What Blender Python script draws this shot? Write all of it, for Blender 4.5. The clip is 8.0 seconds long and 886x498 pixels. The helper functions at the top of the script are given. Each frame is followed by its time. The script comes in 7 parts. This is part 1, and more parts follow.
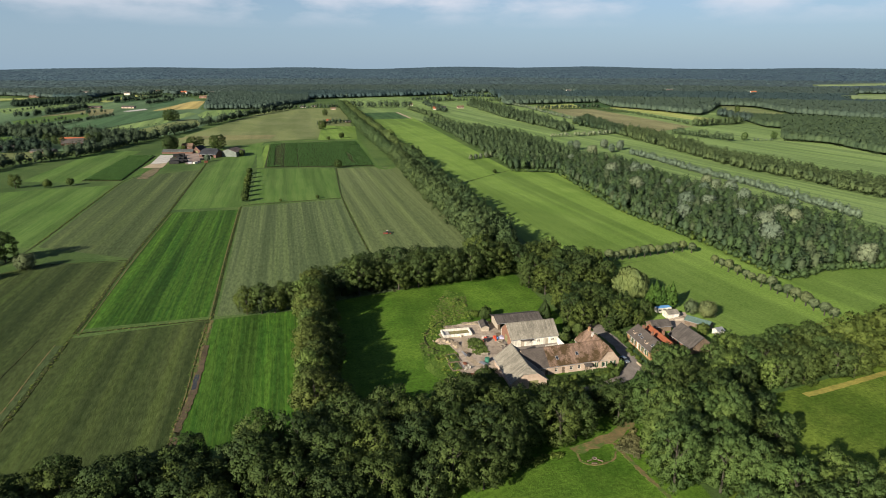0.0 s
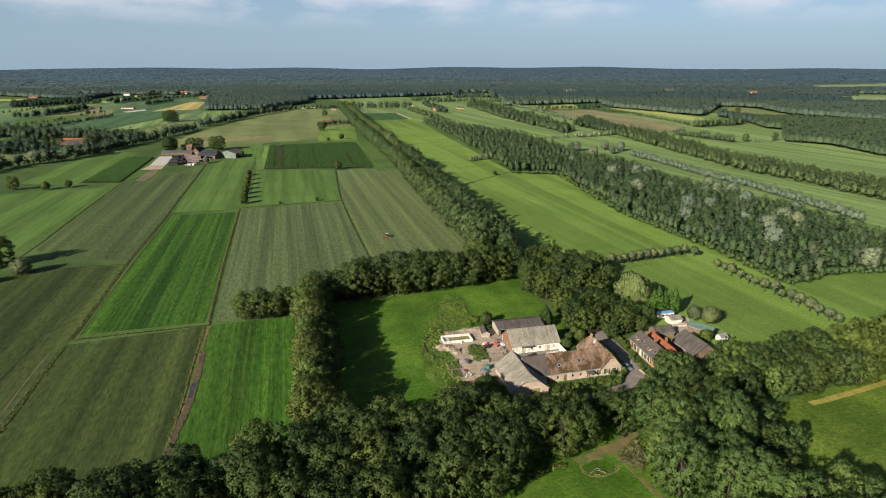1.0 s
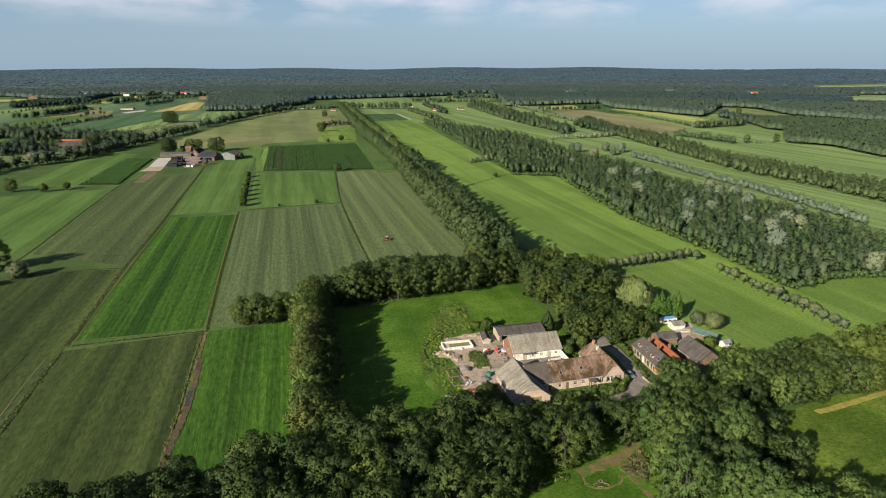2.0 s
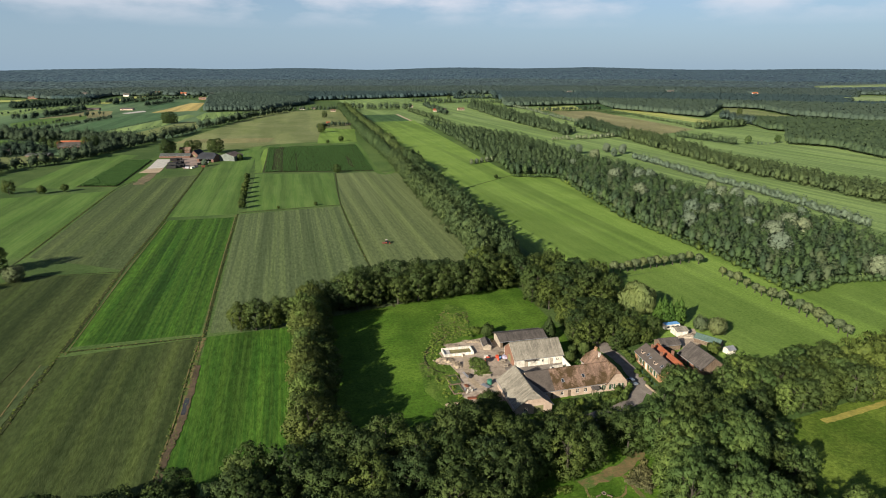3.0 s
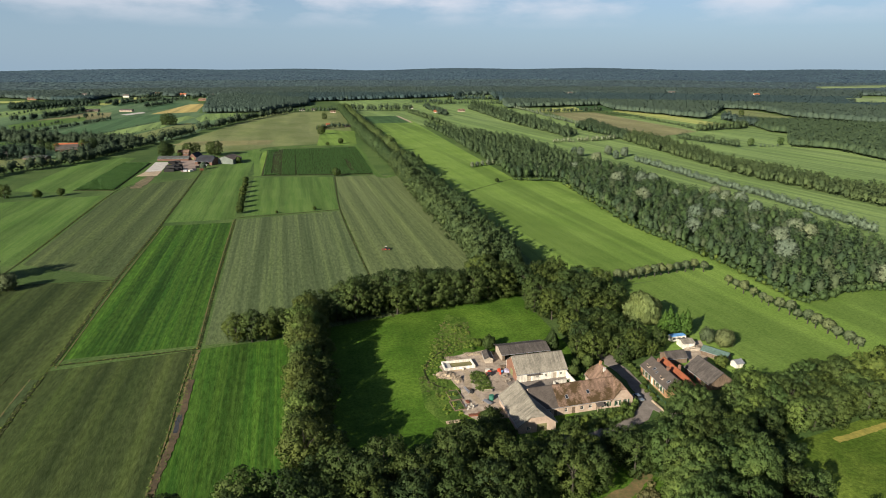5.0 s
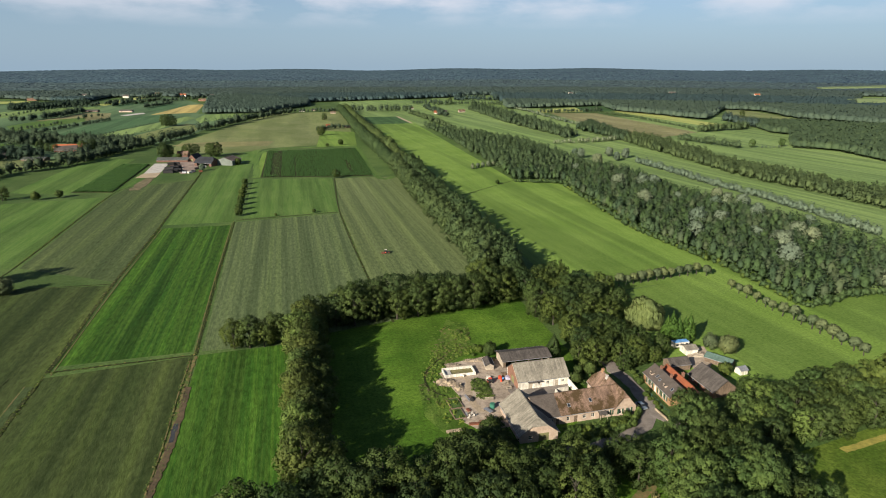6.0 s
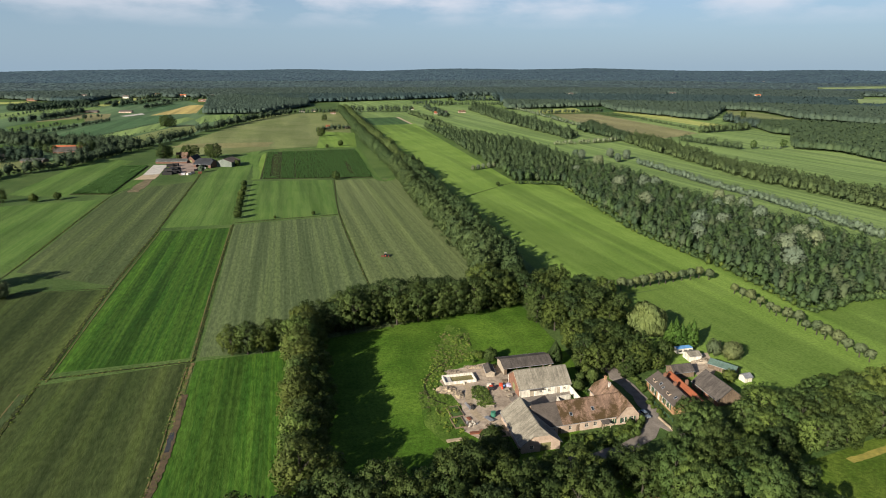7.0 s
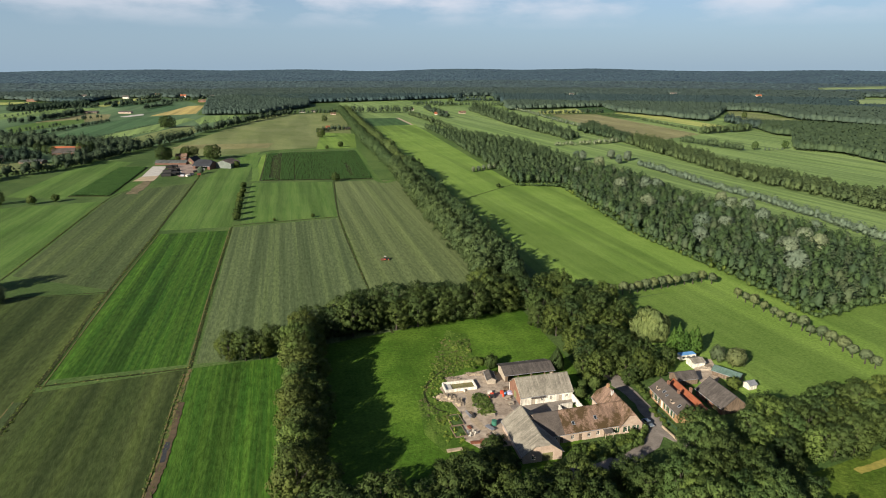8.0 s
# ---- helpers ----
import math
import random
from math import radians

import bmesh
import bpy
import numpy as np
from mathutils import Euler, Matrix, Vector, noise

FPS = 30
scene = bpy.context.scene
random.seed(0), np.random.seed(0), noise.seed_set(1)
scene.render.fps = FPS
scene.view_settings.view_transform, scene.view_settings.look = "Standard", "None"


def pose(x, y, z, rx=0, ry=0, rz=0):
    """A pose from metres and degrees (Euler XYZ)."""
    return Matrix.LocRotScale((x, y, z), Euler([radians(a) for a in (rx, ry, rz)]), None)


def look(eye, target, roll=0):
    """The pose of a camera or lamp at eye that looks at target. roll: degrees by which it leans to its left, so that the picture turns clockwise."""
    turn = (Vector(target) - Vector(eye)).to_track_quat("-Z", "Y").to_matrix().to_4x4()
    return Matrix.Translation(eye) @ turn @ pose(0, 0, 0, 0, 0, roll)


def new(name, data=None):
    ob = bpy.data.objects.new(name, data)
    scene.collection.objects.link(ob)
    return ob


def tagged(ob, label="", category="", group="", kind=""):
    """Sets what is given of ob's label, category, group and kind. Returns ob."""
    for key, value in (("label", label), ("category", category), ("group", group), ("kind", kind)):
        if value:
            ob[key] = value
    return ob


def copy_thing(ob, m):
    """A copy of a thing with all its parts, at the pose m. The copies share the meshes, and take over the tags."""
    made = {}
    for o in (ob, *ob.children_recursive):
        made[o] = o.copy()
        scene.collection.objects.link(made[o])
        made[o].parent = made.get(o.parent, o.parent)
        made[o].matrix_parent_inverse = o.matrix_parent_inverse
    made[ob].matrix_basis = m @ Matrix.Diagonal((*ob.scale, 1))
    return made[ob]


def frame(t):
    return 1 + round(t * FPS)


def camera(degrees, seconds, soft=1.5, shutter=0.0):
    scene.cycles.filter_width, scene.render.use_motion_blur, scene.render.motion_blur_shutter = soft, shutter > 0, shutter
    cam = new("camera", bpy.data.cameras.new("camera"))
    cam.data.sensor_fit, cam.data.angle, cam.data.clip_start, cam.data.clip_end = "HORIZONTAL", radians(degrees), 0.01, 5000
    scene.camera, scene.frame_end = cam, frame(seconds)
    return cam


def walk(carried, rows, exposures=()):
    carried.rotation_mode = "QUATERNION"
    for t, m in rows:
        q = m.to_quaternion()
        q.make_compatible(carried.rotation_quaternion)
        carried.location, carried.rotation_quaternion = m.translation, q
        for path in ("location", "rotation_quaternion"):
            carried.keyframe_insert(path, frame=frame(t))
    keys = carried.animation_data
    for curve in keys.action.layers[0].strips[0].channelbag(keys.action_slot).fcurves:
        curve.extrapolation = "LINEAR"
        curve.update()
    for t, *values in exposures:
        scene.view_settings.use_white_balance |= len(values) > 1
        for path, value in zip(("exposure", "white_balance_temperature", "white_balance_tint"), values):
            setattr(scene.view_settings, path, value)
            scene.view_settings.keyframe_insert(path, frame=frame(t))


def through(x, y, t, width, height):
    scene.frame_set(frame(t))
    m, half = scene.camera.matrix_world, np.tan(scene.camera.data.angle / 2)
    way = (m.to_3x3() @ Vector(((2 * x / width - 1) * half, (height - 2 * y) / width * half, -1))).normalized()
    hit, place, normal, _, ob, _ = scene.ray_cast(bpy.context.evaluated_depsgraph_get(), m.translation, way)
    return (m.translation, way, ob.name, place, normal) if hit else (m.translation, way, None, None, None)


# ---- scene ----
cam = camera(71.0, 8.0, soft=0.95)
# seconds, x, y, z, yaw, pitch: a slow climb straight ahead
ROWS = [
    (0.0, 0.0, 0.0, 95.0, 0.0, -16.561),
    (0.5, -0.024, 1.566, 95.482, 0.004, -16.555),
    (1.0, -0.046, 3.135, 95.961, 0.009, -16.55),
    (1.5, -0.065, 4.708, 96.438, 0.014, -16.544),
    (3.0, -0.107, 9.444, 97.858, 0.035, -16.527),
    (3.5, -0.115, 11.029, 98.327, 0.043, -16.521),
    (4.0, -0.121, 12.618, 98.794, 0.052, -16.516),
    (4.5, -0.124, 14.209, 99.258, 0.061, -16.51),
    (6.0, -0.117, 19.002, 100.64, 0.094, -16.495),
    (6.5, -0.109, 20.606, 101.097, 0.106, -16.49),
    (7.0, -0.099, 22.214, 101.551, 0.119, -16.484),
    (7.5, -0.085, 23.824, 102.004, 0.133, -16.479),
    (8.0, -0.07, 25.438, 102.454, 0.148, -16.475),
]
walk(cam, [(t, pose(x, y, z, 90 + pitch, 0, yaw)) for t, x, y, z, yaw, pitch in ROWS])
scene.view_settings.exposure = 1.04

# ---- world and sun ----
SUN_AZ, SUN_EL = radians(-142), radians(23.5)      # azimuth clockwise from +y
world = bpy.data.worlds.new("sky")
scene.world = world
world.use_nodes = True
wn, wl = world.node_tree.nodes, world.node_tree.links
wn.clear()


def wnode(kind, **kw):
    n = wn.new(kind)
    for k, v in kw.items():
        n.inputs[k].default_value = v
    return n


w_out = wn.new("ShaderNodeOutputWorld")
w_bg = wn.new("ShaderNodeBackground")
w_bg.inputs["Strength"].default_value = 0.05
w_sky = wn.new("ShaderNodeTexSky")
w_sky.sky_type = "NISHITA"
w_sky.sun_disc = False
w_sky.sun_elevation, w_sky.sun_rotation = SUN_EL, SUN_AZ
w_sky.air_density, w_sky.dust_density, w_sky.ozone_density = 0.65, 0.5, 1.5
w_co = wn.new("ShaderNodeTexCoord")
w_sep = wn.new("ShaderNodeSeparateXYZ")
wl.new(w_co.outputs["Generated"], w_sep.inputs[0])
# haze that thins out upwards
w_haze = wnode("ShaderNodeMapRange", **{"From Min": -0.02, "From Max": 0.2, "To Min": 0.9, "To Max": 0.0})
w_haze.interpolation_type = "SMOOTHSTEP"
wl.new(w_sep.outputs["Z"], w_haze.inputs["Value"])
w_mix = wn.new("ShaderNodeMix")
w_mix.data_type = "RGBA"
w_mix.inputs["B"].default_value = (3.0, 4.25, 5.5, 1)
wl.new(w_haze.outputs[0], w_mix.inputs["Factor"])
wl.new(w_sky.outputs[0], w_mix.inputs["A"])
# broken cloud, flattened towards the horizon
w_map = wn.new("ShaderNodeMapping")
w_map.inputs["Scale"].default_value = (4.0, 4.0, 13.0)
w_map.inputs["Location"].default_value = (0.55, 0.3, 0.15)
wl.new(w_co.outputs["Generated"], w_map.inputs[0])
w_noise = wnode("ShaderNodeTexNoise", Scale=1.9, Detail=7.0, Roughness=0.52)
wl.new(w_map.outputs[0], w_noise.inputs["Vector"])
w_cr = wnode("ShaderNodeMapRange", **{"From Min": 0.42, "From Max": 0.64, "To Min": 0.0, "To Max": 0.85})
wl.new(w_noise.outputs["Fac"], w_cr.inputs["Value"])
w_lift = wnode("ShaderNodeMapRange", **{"From Min": 0.05, "From Max": 0.098, "To Min": 0.0, "To Max": 1.0})
wl.new(w_sep.outputs["Z"], w_lift.inputs["Value"])
w_mul = wn.new("ShaderNodeMath")
w_mul.operation = "MULTIPLY"
wl.new(w_cr.outputs[0], w_mul.inputs[0])
# the cloud bank lies low; overhead the sky is mostly clear
w_clear = wnode("ShaderNodeMapRange", **{"From Min": 0.1, "From Max": 0.26, "To Min": 1.0, "To Max": 0.1})
wl.new(w_sep.outputs["Z"], w_clear.inputs["Value"])
w_mul0 = wn.new("ShaderNodeMath")
w_mul0.operation = "MULTIPLY"
wl.new(w_lift.outputs[0], w_mul0.inputs[0])
wl.new(w_clear.outputs[0], w_mul0.inputs[1])
wl.new(w_mul0.outputs[0], w_mul.inputs[1])
w_mix2 = wn.new("ShaderNodeMix")
w_mix2.data_type = "RGBA"
w_mix2.inputs["B"].default_value = (7.7, 7.8, 8.6, 1)
wl.new(w_mul.outputs[0], w_mix2.inputs["Factor"])
wl.new(w_mix.outputs["Result"], w_mix2.inputs["A"])
wl.new(w_mix2.outputs["Result"], w_bg.inputs["Color"])
wl.new(w_bg.outputs[0], w_out.inputs[0])

sun = new("sun", bpy.data.lights.new("sun", "SUN"))
sun.data.energy, sun.data.angle, sun.data.color = 5.0, radians(0.6), (1.0, 0.9, 0.74)
to_sun = Vector((math.sin(SUN_AZ) * math.cos(SUN_EL), math.cos(SUN_AZ) * math.cos(SUN_EL), math.sin(SUN_EL)))
sun.matrix_world = look(to_sun * 300, (0, 0, 0))


# ---- materials ----
def material(name, rough=0.8, metal=0.0):
    m = bpy.data.materials.new(name)
    m.use_nodes = True
    b = m.node_tree.nodes["Principled BSDF"]
    b.inputs["Roughness"].default_value, b.inputs["Metallic"].default_value = rough, metal
    b.inputs["Specular IOR Level"].default_value = 0.25
    return m, m.node_tree.nodes, m.node_tree.links, b


def node(nodes, kind, **kw):
    n = nodes.new(kind)
    for k, v in kw.items():
        n.inputs[k.replace("_", " ")].default_value = v
    return n


def ramp(nodes, stops):
    r = nodes.new("ShaderNodeValToRGB")
    while len(r.color_ramp.elements) < len(stops):
        r.color_ramp.elements.new(0.5)
    for e, (p, c) in zip(r.color_ramp.elements, stops):
        e.position, e.color = p, (*c, 1)
    return r


def mix(nodes, links, fac, a, b, blend="MIX"):
    """fac, a and b: a number or colour, or a socket."""
    n = nodes.new("ShaderNodeMix")
    n.data_type, n.blend_type = "RGBA", blend
    for key, v in (("Factor", fac), ("A", a), ("B", b)):
        if isinstance(v, bpy.types.NodeSocket):
            links.new(v, n.inputs[key])
        else:
            n.inputs[key].default_value = v if key == "Factor" else (*v, 1)
    return n.outputs["Result"]


def stretched(nodes, links, turn, across, along):
    """Object coordinates turned by that many degrees and scaled across and along the rows."""
    co = nodes.new("ShaderNodeTexCoord")
    mp0, mp = nodes.new("ShaderNodeMapping"), nodes.new("ShaderNodeMapping")
    mp0.inputs["Rotation"].default_value = (0, 0, radians(turn))
    mp.inputs["Scale"].default_value = (across, along, 1)
    links.new(co.outputs["Object"], mp0.inputs[0])
    links.new(mp0.outputs[0], mp.inputs[0])
    return co.outputs["Object"], mp.outputs[0]


def field_mat(name, dark, light, turn=-14, row=3.0, streak=0.6, patch=0.5, patch_size=40.0, bump=0.6, tone=(0.35, 0.28, 0.1), bare=0.0, tuft=0.9, lines=0.5, grain=0.75, hard=0.08, swath=0.0, depth=1.0):
    """Grass or crop: rows and wider working widths along the plot, soft patches, tufts and some bare earth."""
    m, n, l, b = material(name, 0.9)
    b.inputs["Specular IOR Level"].default_value = 0.1
    co, rows = stretched(n, l, turn, 1 / row, 0.012)
    s1 = node(n, "ShaderNodeTexNoise", Scale=1.0, Detail=5.0, Roughness=0.7)
    l.new(rows, s1.inputs["Vector"])
    co2, wide = stretched(n, l, turn, 1 / (row * 4.5), 0.002)
    s2 = node(n, "ShaderNodeTexNoise", Scale=1.0, Detail=2.0, Roughness=0.5)
    l.new(wide, s2.inputs["Vector"])
    # mown plots are drawn out along the rows
    long_p, long_g = (0.08, 0.3) if swath else (1.0, 1.0)
    co4, drawn_p = stretched(n, l, turn, 1 / patch_size, long_p / patch_size)
    p1 = node(n, "ShaderNodeTexNoise", Scale=1.0, Detail=7.0, Roughness=0.7)
    l.new(drawn_p, p1.inputs["Vector"])
    co5, drawn_g = stretched(n, l, turn, tuft, tuft * long_g)
    g1 = node(n, "ShaderNodeTexNoise", Scale=1.0, Detail=6.0, Roughness=0.8)
    l.new(drawn_g, g1.inputs["Vector"])
    dark, light = tuple(c * 0.84 for c in dark), tuple(c * 0.84 for c in light)
    rs = ramp(n, [(0.5 - hard, dark), (0.5 + hard, light)])
    mid = tuple((x + y) / 2 for x, y in zip(dark, light))
    l.new(s1.outputs["Fac"], rs.inputs[0])
    rp = ramp(n, [(0.4, dark), (0.6, light)])
    l.new(p1.outputs["Fac"], rp.inputs[0])
    c = mix(n, l, streak, mid, rs.outputs[0])
    c = mix(n, l, patch, c, rp.outputs[0])
    rw = ramp(n, [(0.45, (0.74, 0.76, 0.74)), (0.5, (1.0, 1.0, 1.0)), (0.55, (1.22, 1.2, 1.15))])
    l.new(s2.outputs["Fac"], rw.inputs[0])
    c = mix(n, l, lines, c, rw.outputs[0], "MULTIPLY")
    rg = ramp(n, [(0.38, (0.5, 0.54, 0.46)), (0.62, (1.45, 1.42, 1.45))])
    l.new(g1.outputs["Fac"], rg.inputs[0])
    c = mix(n, l, grain, c, rg.outputs[0], "MULTIPLY")
    if swath:
        co3, cut = stretched(n, l, turn, 1 / swath, 0.0016)
        band = node(n, "ShaderNodeTexNoise", Scale=1.0, Detail=1.5, Roughness=0.6)
        l.new(cut, band.inputs["Vector"])
        rb = ramp(n, [(k, [1 + (x - 1) * depth for x in c3]) for k, c3 in ((0.36, (0.8, 0.83, 0.82)), (0.46, (0.97, 0.97, 0.97)), (0.53, (1.0, 1.0, 1.0)), (0.6, (1.16, 1.15, 1.08)))])
        l.new(band.outputs["Fac"], rb.inputs[0])
        c = mix(n, l, 1.0, c, rb.outputs[0], "MULTIPLY")
    if bare:
        p2 = node(n, "ShaderNodeTexNoise", Scale=1 / 23, Detail=9.0, Roughness=0.7)
        l.new(co, p2.inputs["Vector"])
        rb = ramp(n, [(0.62 - bare, (0, 0, 0)), (0.8 - bare, (1, 1, 1))])
        l.new(p2.outputs["Fac"], rb.inputs[0])
        c = mix(n, l, rb.outputs[0], c, tone)
    l.new(c, b.inputs["Base Color"])
    bp = node(n, "ShaderNodeBump", Strength=bump, Distance=0.4)
    l.new(g1.outputs["Fac"], bp.inputs["Height"])
    l.new(bp.outputs[0], b.inputs["Normal"])
    return m


def leaf_mat(name, dark, light, rough=0.7, spec=0.08, through=0.16, single=0.2, vary=1.0):
    """Leaves: each spray, each bough and each tree a little different."""
    m, n, l, b = material(name, rough)
    b.inputs["Specular IOR Level"].default_value = spec
    geo, info = n.new("ShaderNodeNewGeometry"), n.new("ShaderNodeObjectInfo")
    co = n.new("ShaderNodeTexCoord")
    bough = node(n, "ShaderNodeTexNoise", Scale=0.75, Detail=4.0, Roughness=0.75)
    l.new(co.outputs["Object"], bough.inputs["Vector"])
    wide = node(n, "ShaderNodeMapRange", From_Min=0.3, From_Max=0.7)
    l.new(bough.outputs["Fac"], wide.inputs["Value"])
    fac = node(n, "ShaderNodeMix", Factor=single)
    l.new(wide.outputs[0], fac.inputs["A"])
    l.new(geo.outputs["Random Per Island"], fac.inputs["B"])
    dark, light = [c * 0.74 for c in dark], [c * 1.04 for c in light]
    r1 = ramp(n, [(0.0, dark), (1.0, light)])
    l.new(fac.outputs["Result"], r1.inputs[0])
    r2 = ramp(n, [(0.0, (0.72, 0.8, 0.8)), (0.5, (1.0, 1.0, 1.0)), (1.0, (1.24, 1.16, 0.94))])
    l.new(info.outputs["Random"], r2.inputs[0])
    p = node(n, "ShaderNodeTexNoise", Scale=0.1, Detail=2.0)
    l.new(co.outputs["Object"], p.inputs["Vector"])
    r3 = ramp(n, [(0.32, [1 + (c - 1) * vary for c in (0.72, 0.77, 0.8)]), (0.68, [1 + (c - 1) * vary for c in (1.24, 1.2, 1.04)])])
    l.new(p.outputs["Fac"], r3.inputs[0])
    c = mix(n, l, 1.0, r1.outputs[0], r2.outputs[0], "MULTIPLY")
    c = mix(n, l, 1.0, c, r3.outputs[0], "MULTIPLY")
    l.new(c, b.inputs["Base Color"])
    tr, mx = n.new("ShaderNodeBsdfTranslucent"), node(n, "ShaderNodeMixShader", Fac=through)
    l.new(c, tr.inputs["Color"])
    l.new(b.outputs[0], mx.inputs[1])
    l.new(tr.outputs[0], mx.inputs[2])
    l.new(mx.outputs[0], n["Material Output"].inputs["Surface"])
    return m


def rough_mat(name, a, b_col, scale=2.0, rough=0.85, bump=0.3, metal=0.0, streak=None, spots=None, spot_at=0.62):
    """Weathered solid: two tones at two scales, optional run-off streaks and a third tone in spots."""
    m, n, l, b = material(name, rough, metal)
    co = n.new("ShaderNodeTexCoord")
    t1 = node(n, "ShaderNodeTexNoise", Scale=scale, Detail=8.0, Roughness=0.7)
    t2 = node(n, "ShaderNodeTexNoise", Scale=scale * 0.13, Detail=4.0, Roughness=0.6)
    l.new(co.outputs["Object"], t1.inputs["Vector"])
    l.new(co.outputs["Object"], t2.inputs["Vector"])
    r1, r2 = ramp(n, [(0.3, a), (0.7, b_col)]), ramp(n, [(0.3, (0.72, 0.72, 0.72)), (0.7, (1.2, 1.2, 1.2))])
    l.new(t1.outputs["Fac"], r1.inputs[0])
    l.new(t2.outputs["Fac"], r2.inputs[0])
    c = mix(n, l, 1.0, r1.outputs[0], r2.outputs[0], "MULTIPLY")
    if streak:
        mp = n.new("ShaderNodeMapping")
        mp.inputs["Scale"].default_value = streak
        l.new(co.outputs["Object"], mp.inputs[0])
        t3 = node(n, "ShaderNodeTexNoise", Scale=1.0, Detail=3.0, Roughness=0.8)
        l.new(mp.outputs[0], t3.inputs["Vector"])
        r3 = ramp(n, [(0.32, (0.6, 0.6, 0.6)), (0.66, (1.22, 1.22, 1.2))])
        l.new(t3.outputs["Fac"], r3.inputs[0])
        c = mix(n, l, 0.9, c, r3.outputs[0], "MULTIPLY")
    if spots:
        t4 = node(n, "ShaderNodeTexNoise", Scale=0.24, Detail=7.0, Roughness=0.75)
        l.new(co.outputs["Object"], t4.inputs["Vector"])
        r4 = ramp(n, [(spot_at - 0.05, (0, 0, 0)), (spot_at + 0.05, (1, 1, 1))])
        l.new(t4.outputs["Fac"], r4.inputs[0])
        c = mix(n, l, r4.outputs[0], c, spots)
    l.new(c, b.inputs["Base Color"])
    bp = node(n, "ShaderNodeBump", Strength=bump, Distance=0.05)
    l.new(t1.outputs["Fac"], bp.inputs["Height"])
    l.new(bp.outputs[0], b.inputs["Normal"])
    return m


M_GROUND = field_mat("rough_grass", (0.05, 0.095, 0.026), (0.095, 0.145, 0.045), row=9, streak=0.2, patch=0.8, patch_size=60, bare=0.0)
M_LAWN = field_mat("lawn", (0.04554, 0.1064, 0.01009), (0.1012, 0.1814, 0.0229), row=5, streak=0.2, patch=0.8, patch_size=22)
M_PASTURE = field_mat("sunny_pasture", (0.0627, 0.1145, 0.0132), (0.1277, 0.1823, 0.0286), row=5, streak=0.3, patch=0.8, patch_size=18)
M_MEADOW = field_mat("pale_meadow", (0.1067, 0.185, 0.03298), (0.1673, 0.2564, 0.05704), turn=-16, row=4, streak=0.6, patch=0.5, patch_size=45, grain=0.55, bump=0.3, lines=0.7, hard=0.06)
# next four, far plots: grass and crop colours shifted blue or grey for haze
M_FARMEADOW = field_mat("far_pale_meadow_hazed", (0.121, 0.1936, 0.06107), (0.2052, 0.2881, 0.1075), turn=-19, row=2.4, streak=0.8, patch=0.5, patch_size=55, grain=0.5, bump=0.3, lines=0.5, hard=0.05, swath=9.0)
M_FARGRASS = field_mat("far_grass_hazed", (0.07128, 0.1296, 0.0632), (0.1145, 0.1793, 0.09193), row=9, streak=0.4, patch=0.6, patch_size=80, grain=0.4, swath=30.0)
M_FARCROP = field_mat("far_row_crop_hazed", (0.04752, 0.1056, 0.04695), (0.0792, 0.1452, 0.06682), row=4, streak=0.6, patch=0.3, patch_size=60, grain=0.4)
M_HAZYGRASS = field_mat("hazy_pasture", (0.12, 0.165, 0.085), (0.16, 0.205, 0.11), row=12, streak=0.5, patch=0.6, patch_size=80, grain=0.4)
M_MIDGRASS = field_mat("mid_grass", (0.06283, 0.1279, 0.02566), (0.112, 0.1828, 0.04898), row=3.2, streak=0.7, patch=0.35, patch_size=50, lines=0.6, hard=0.055)
M_BRIGHT = field_mat("bright_grass", (0.0216, 0.0696, 0.008611), (0.05712, 0.1181, 0.01678), row=1.3, streak=0.8, patch=0.3, patch_size=24, lines=0.85, hard=0.045, grain=0.8, tuft=0.7, swath=5.0, depth=1.3)
M_GREYGREEN = field_mat("mown_stubble", (0.068, 0.1, 0.03996), (0.108, 0.143, 0.0648), row=1.2, streak=0.7, patch=0.3, patch_size=30, lines=0.4, hard=0.07, grain=0.7, tuft=0.8, swath=5.5)
M_GREYDARK = field_mat("dark_mown_stubble", (0.0338, 0.0545, 0.01595), (0.0615, 0.083, 0.02728), row=1.2, streak=0.6, patch=0.5, patch_size=13, lines=0.55, hard=0.07, grain=0.7, tuft=0.75, swath=9.0, depth=1.9)
M_GREYMID = field_mat("mid_mown_stubble", (0.054, 0.082, 0.0312), (0.0915, 0.12, 0.0492), row=1.2, streak=0.6, patch=0.3, patch_size=30, lines=0.35, hard=0.07, grain=0.75, tuft=0.75, swath=8.0, depth=1.4)
M_GREYPALE = field_mat("pale_mown_stubble", (0.094, 0.128, 0.05), (0.142, 0.177, 0.077), turn=-15, row=1.2, streak=0.7, patch=0.35, patch_size=30, lines=0.4, hard=0.07, grain=0.65, tuft=0.8, swath=6.5)
M_ROUGH = field_mat("rough_pasture", (0.05625, 0.1187, 0.015), (0.1313, 0.2063, 0.0375), row=5, streak=0.2, patch=0.9, patch_size=7, tuft=1.6, bump=1.0)
M_DARKCROP = field_mat("dark_row_crop", (0.03059, 0.07362, 0.0265), (0.06774, 0.1283, 0.04637), row=2.5, streak=0.8, patch=0.3, patch_size=30, bump=0.6)
M_DRY = field_mat("dry_pasture", (0.1313, 0.168, 0.05951), (0.1943, 0.2205, 0.0978), row=11, streak=0.4, patch=0.7, patch_size=70)
M_TAN = field_mat("tan_dry_grass", (0.17, 0.175, 0.075), (0.235, 0.22, 0.11), row=6, streak=0.5, patch=0.7, patch_size=40)
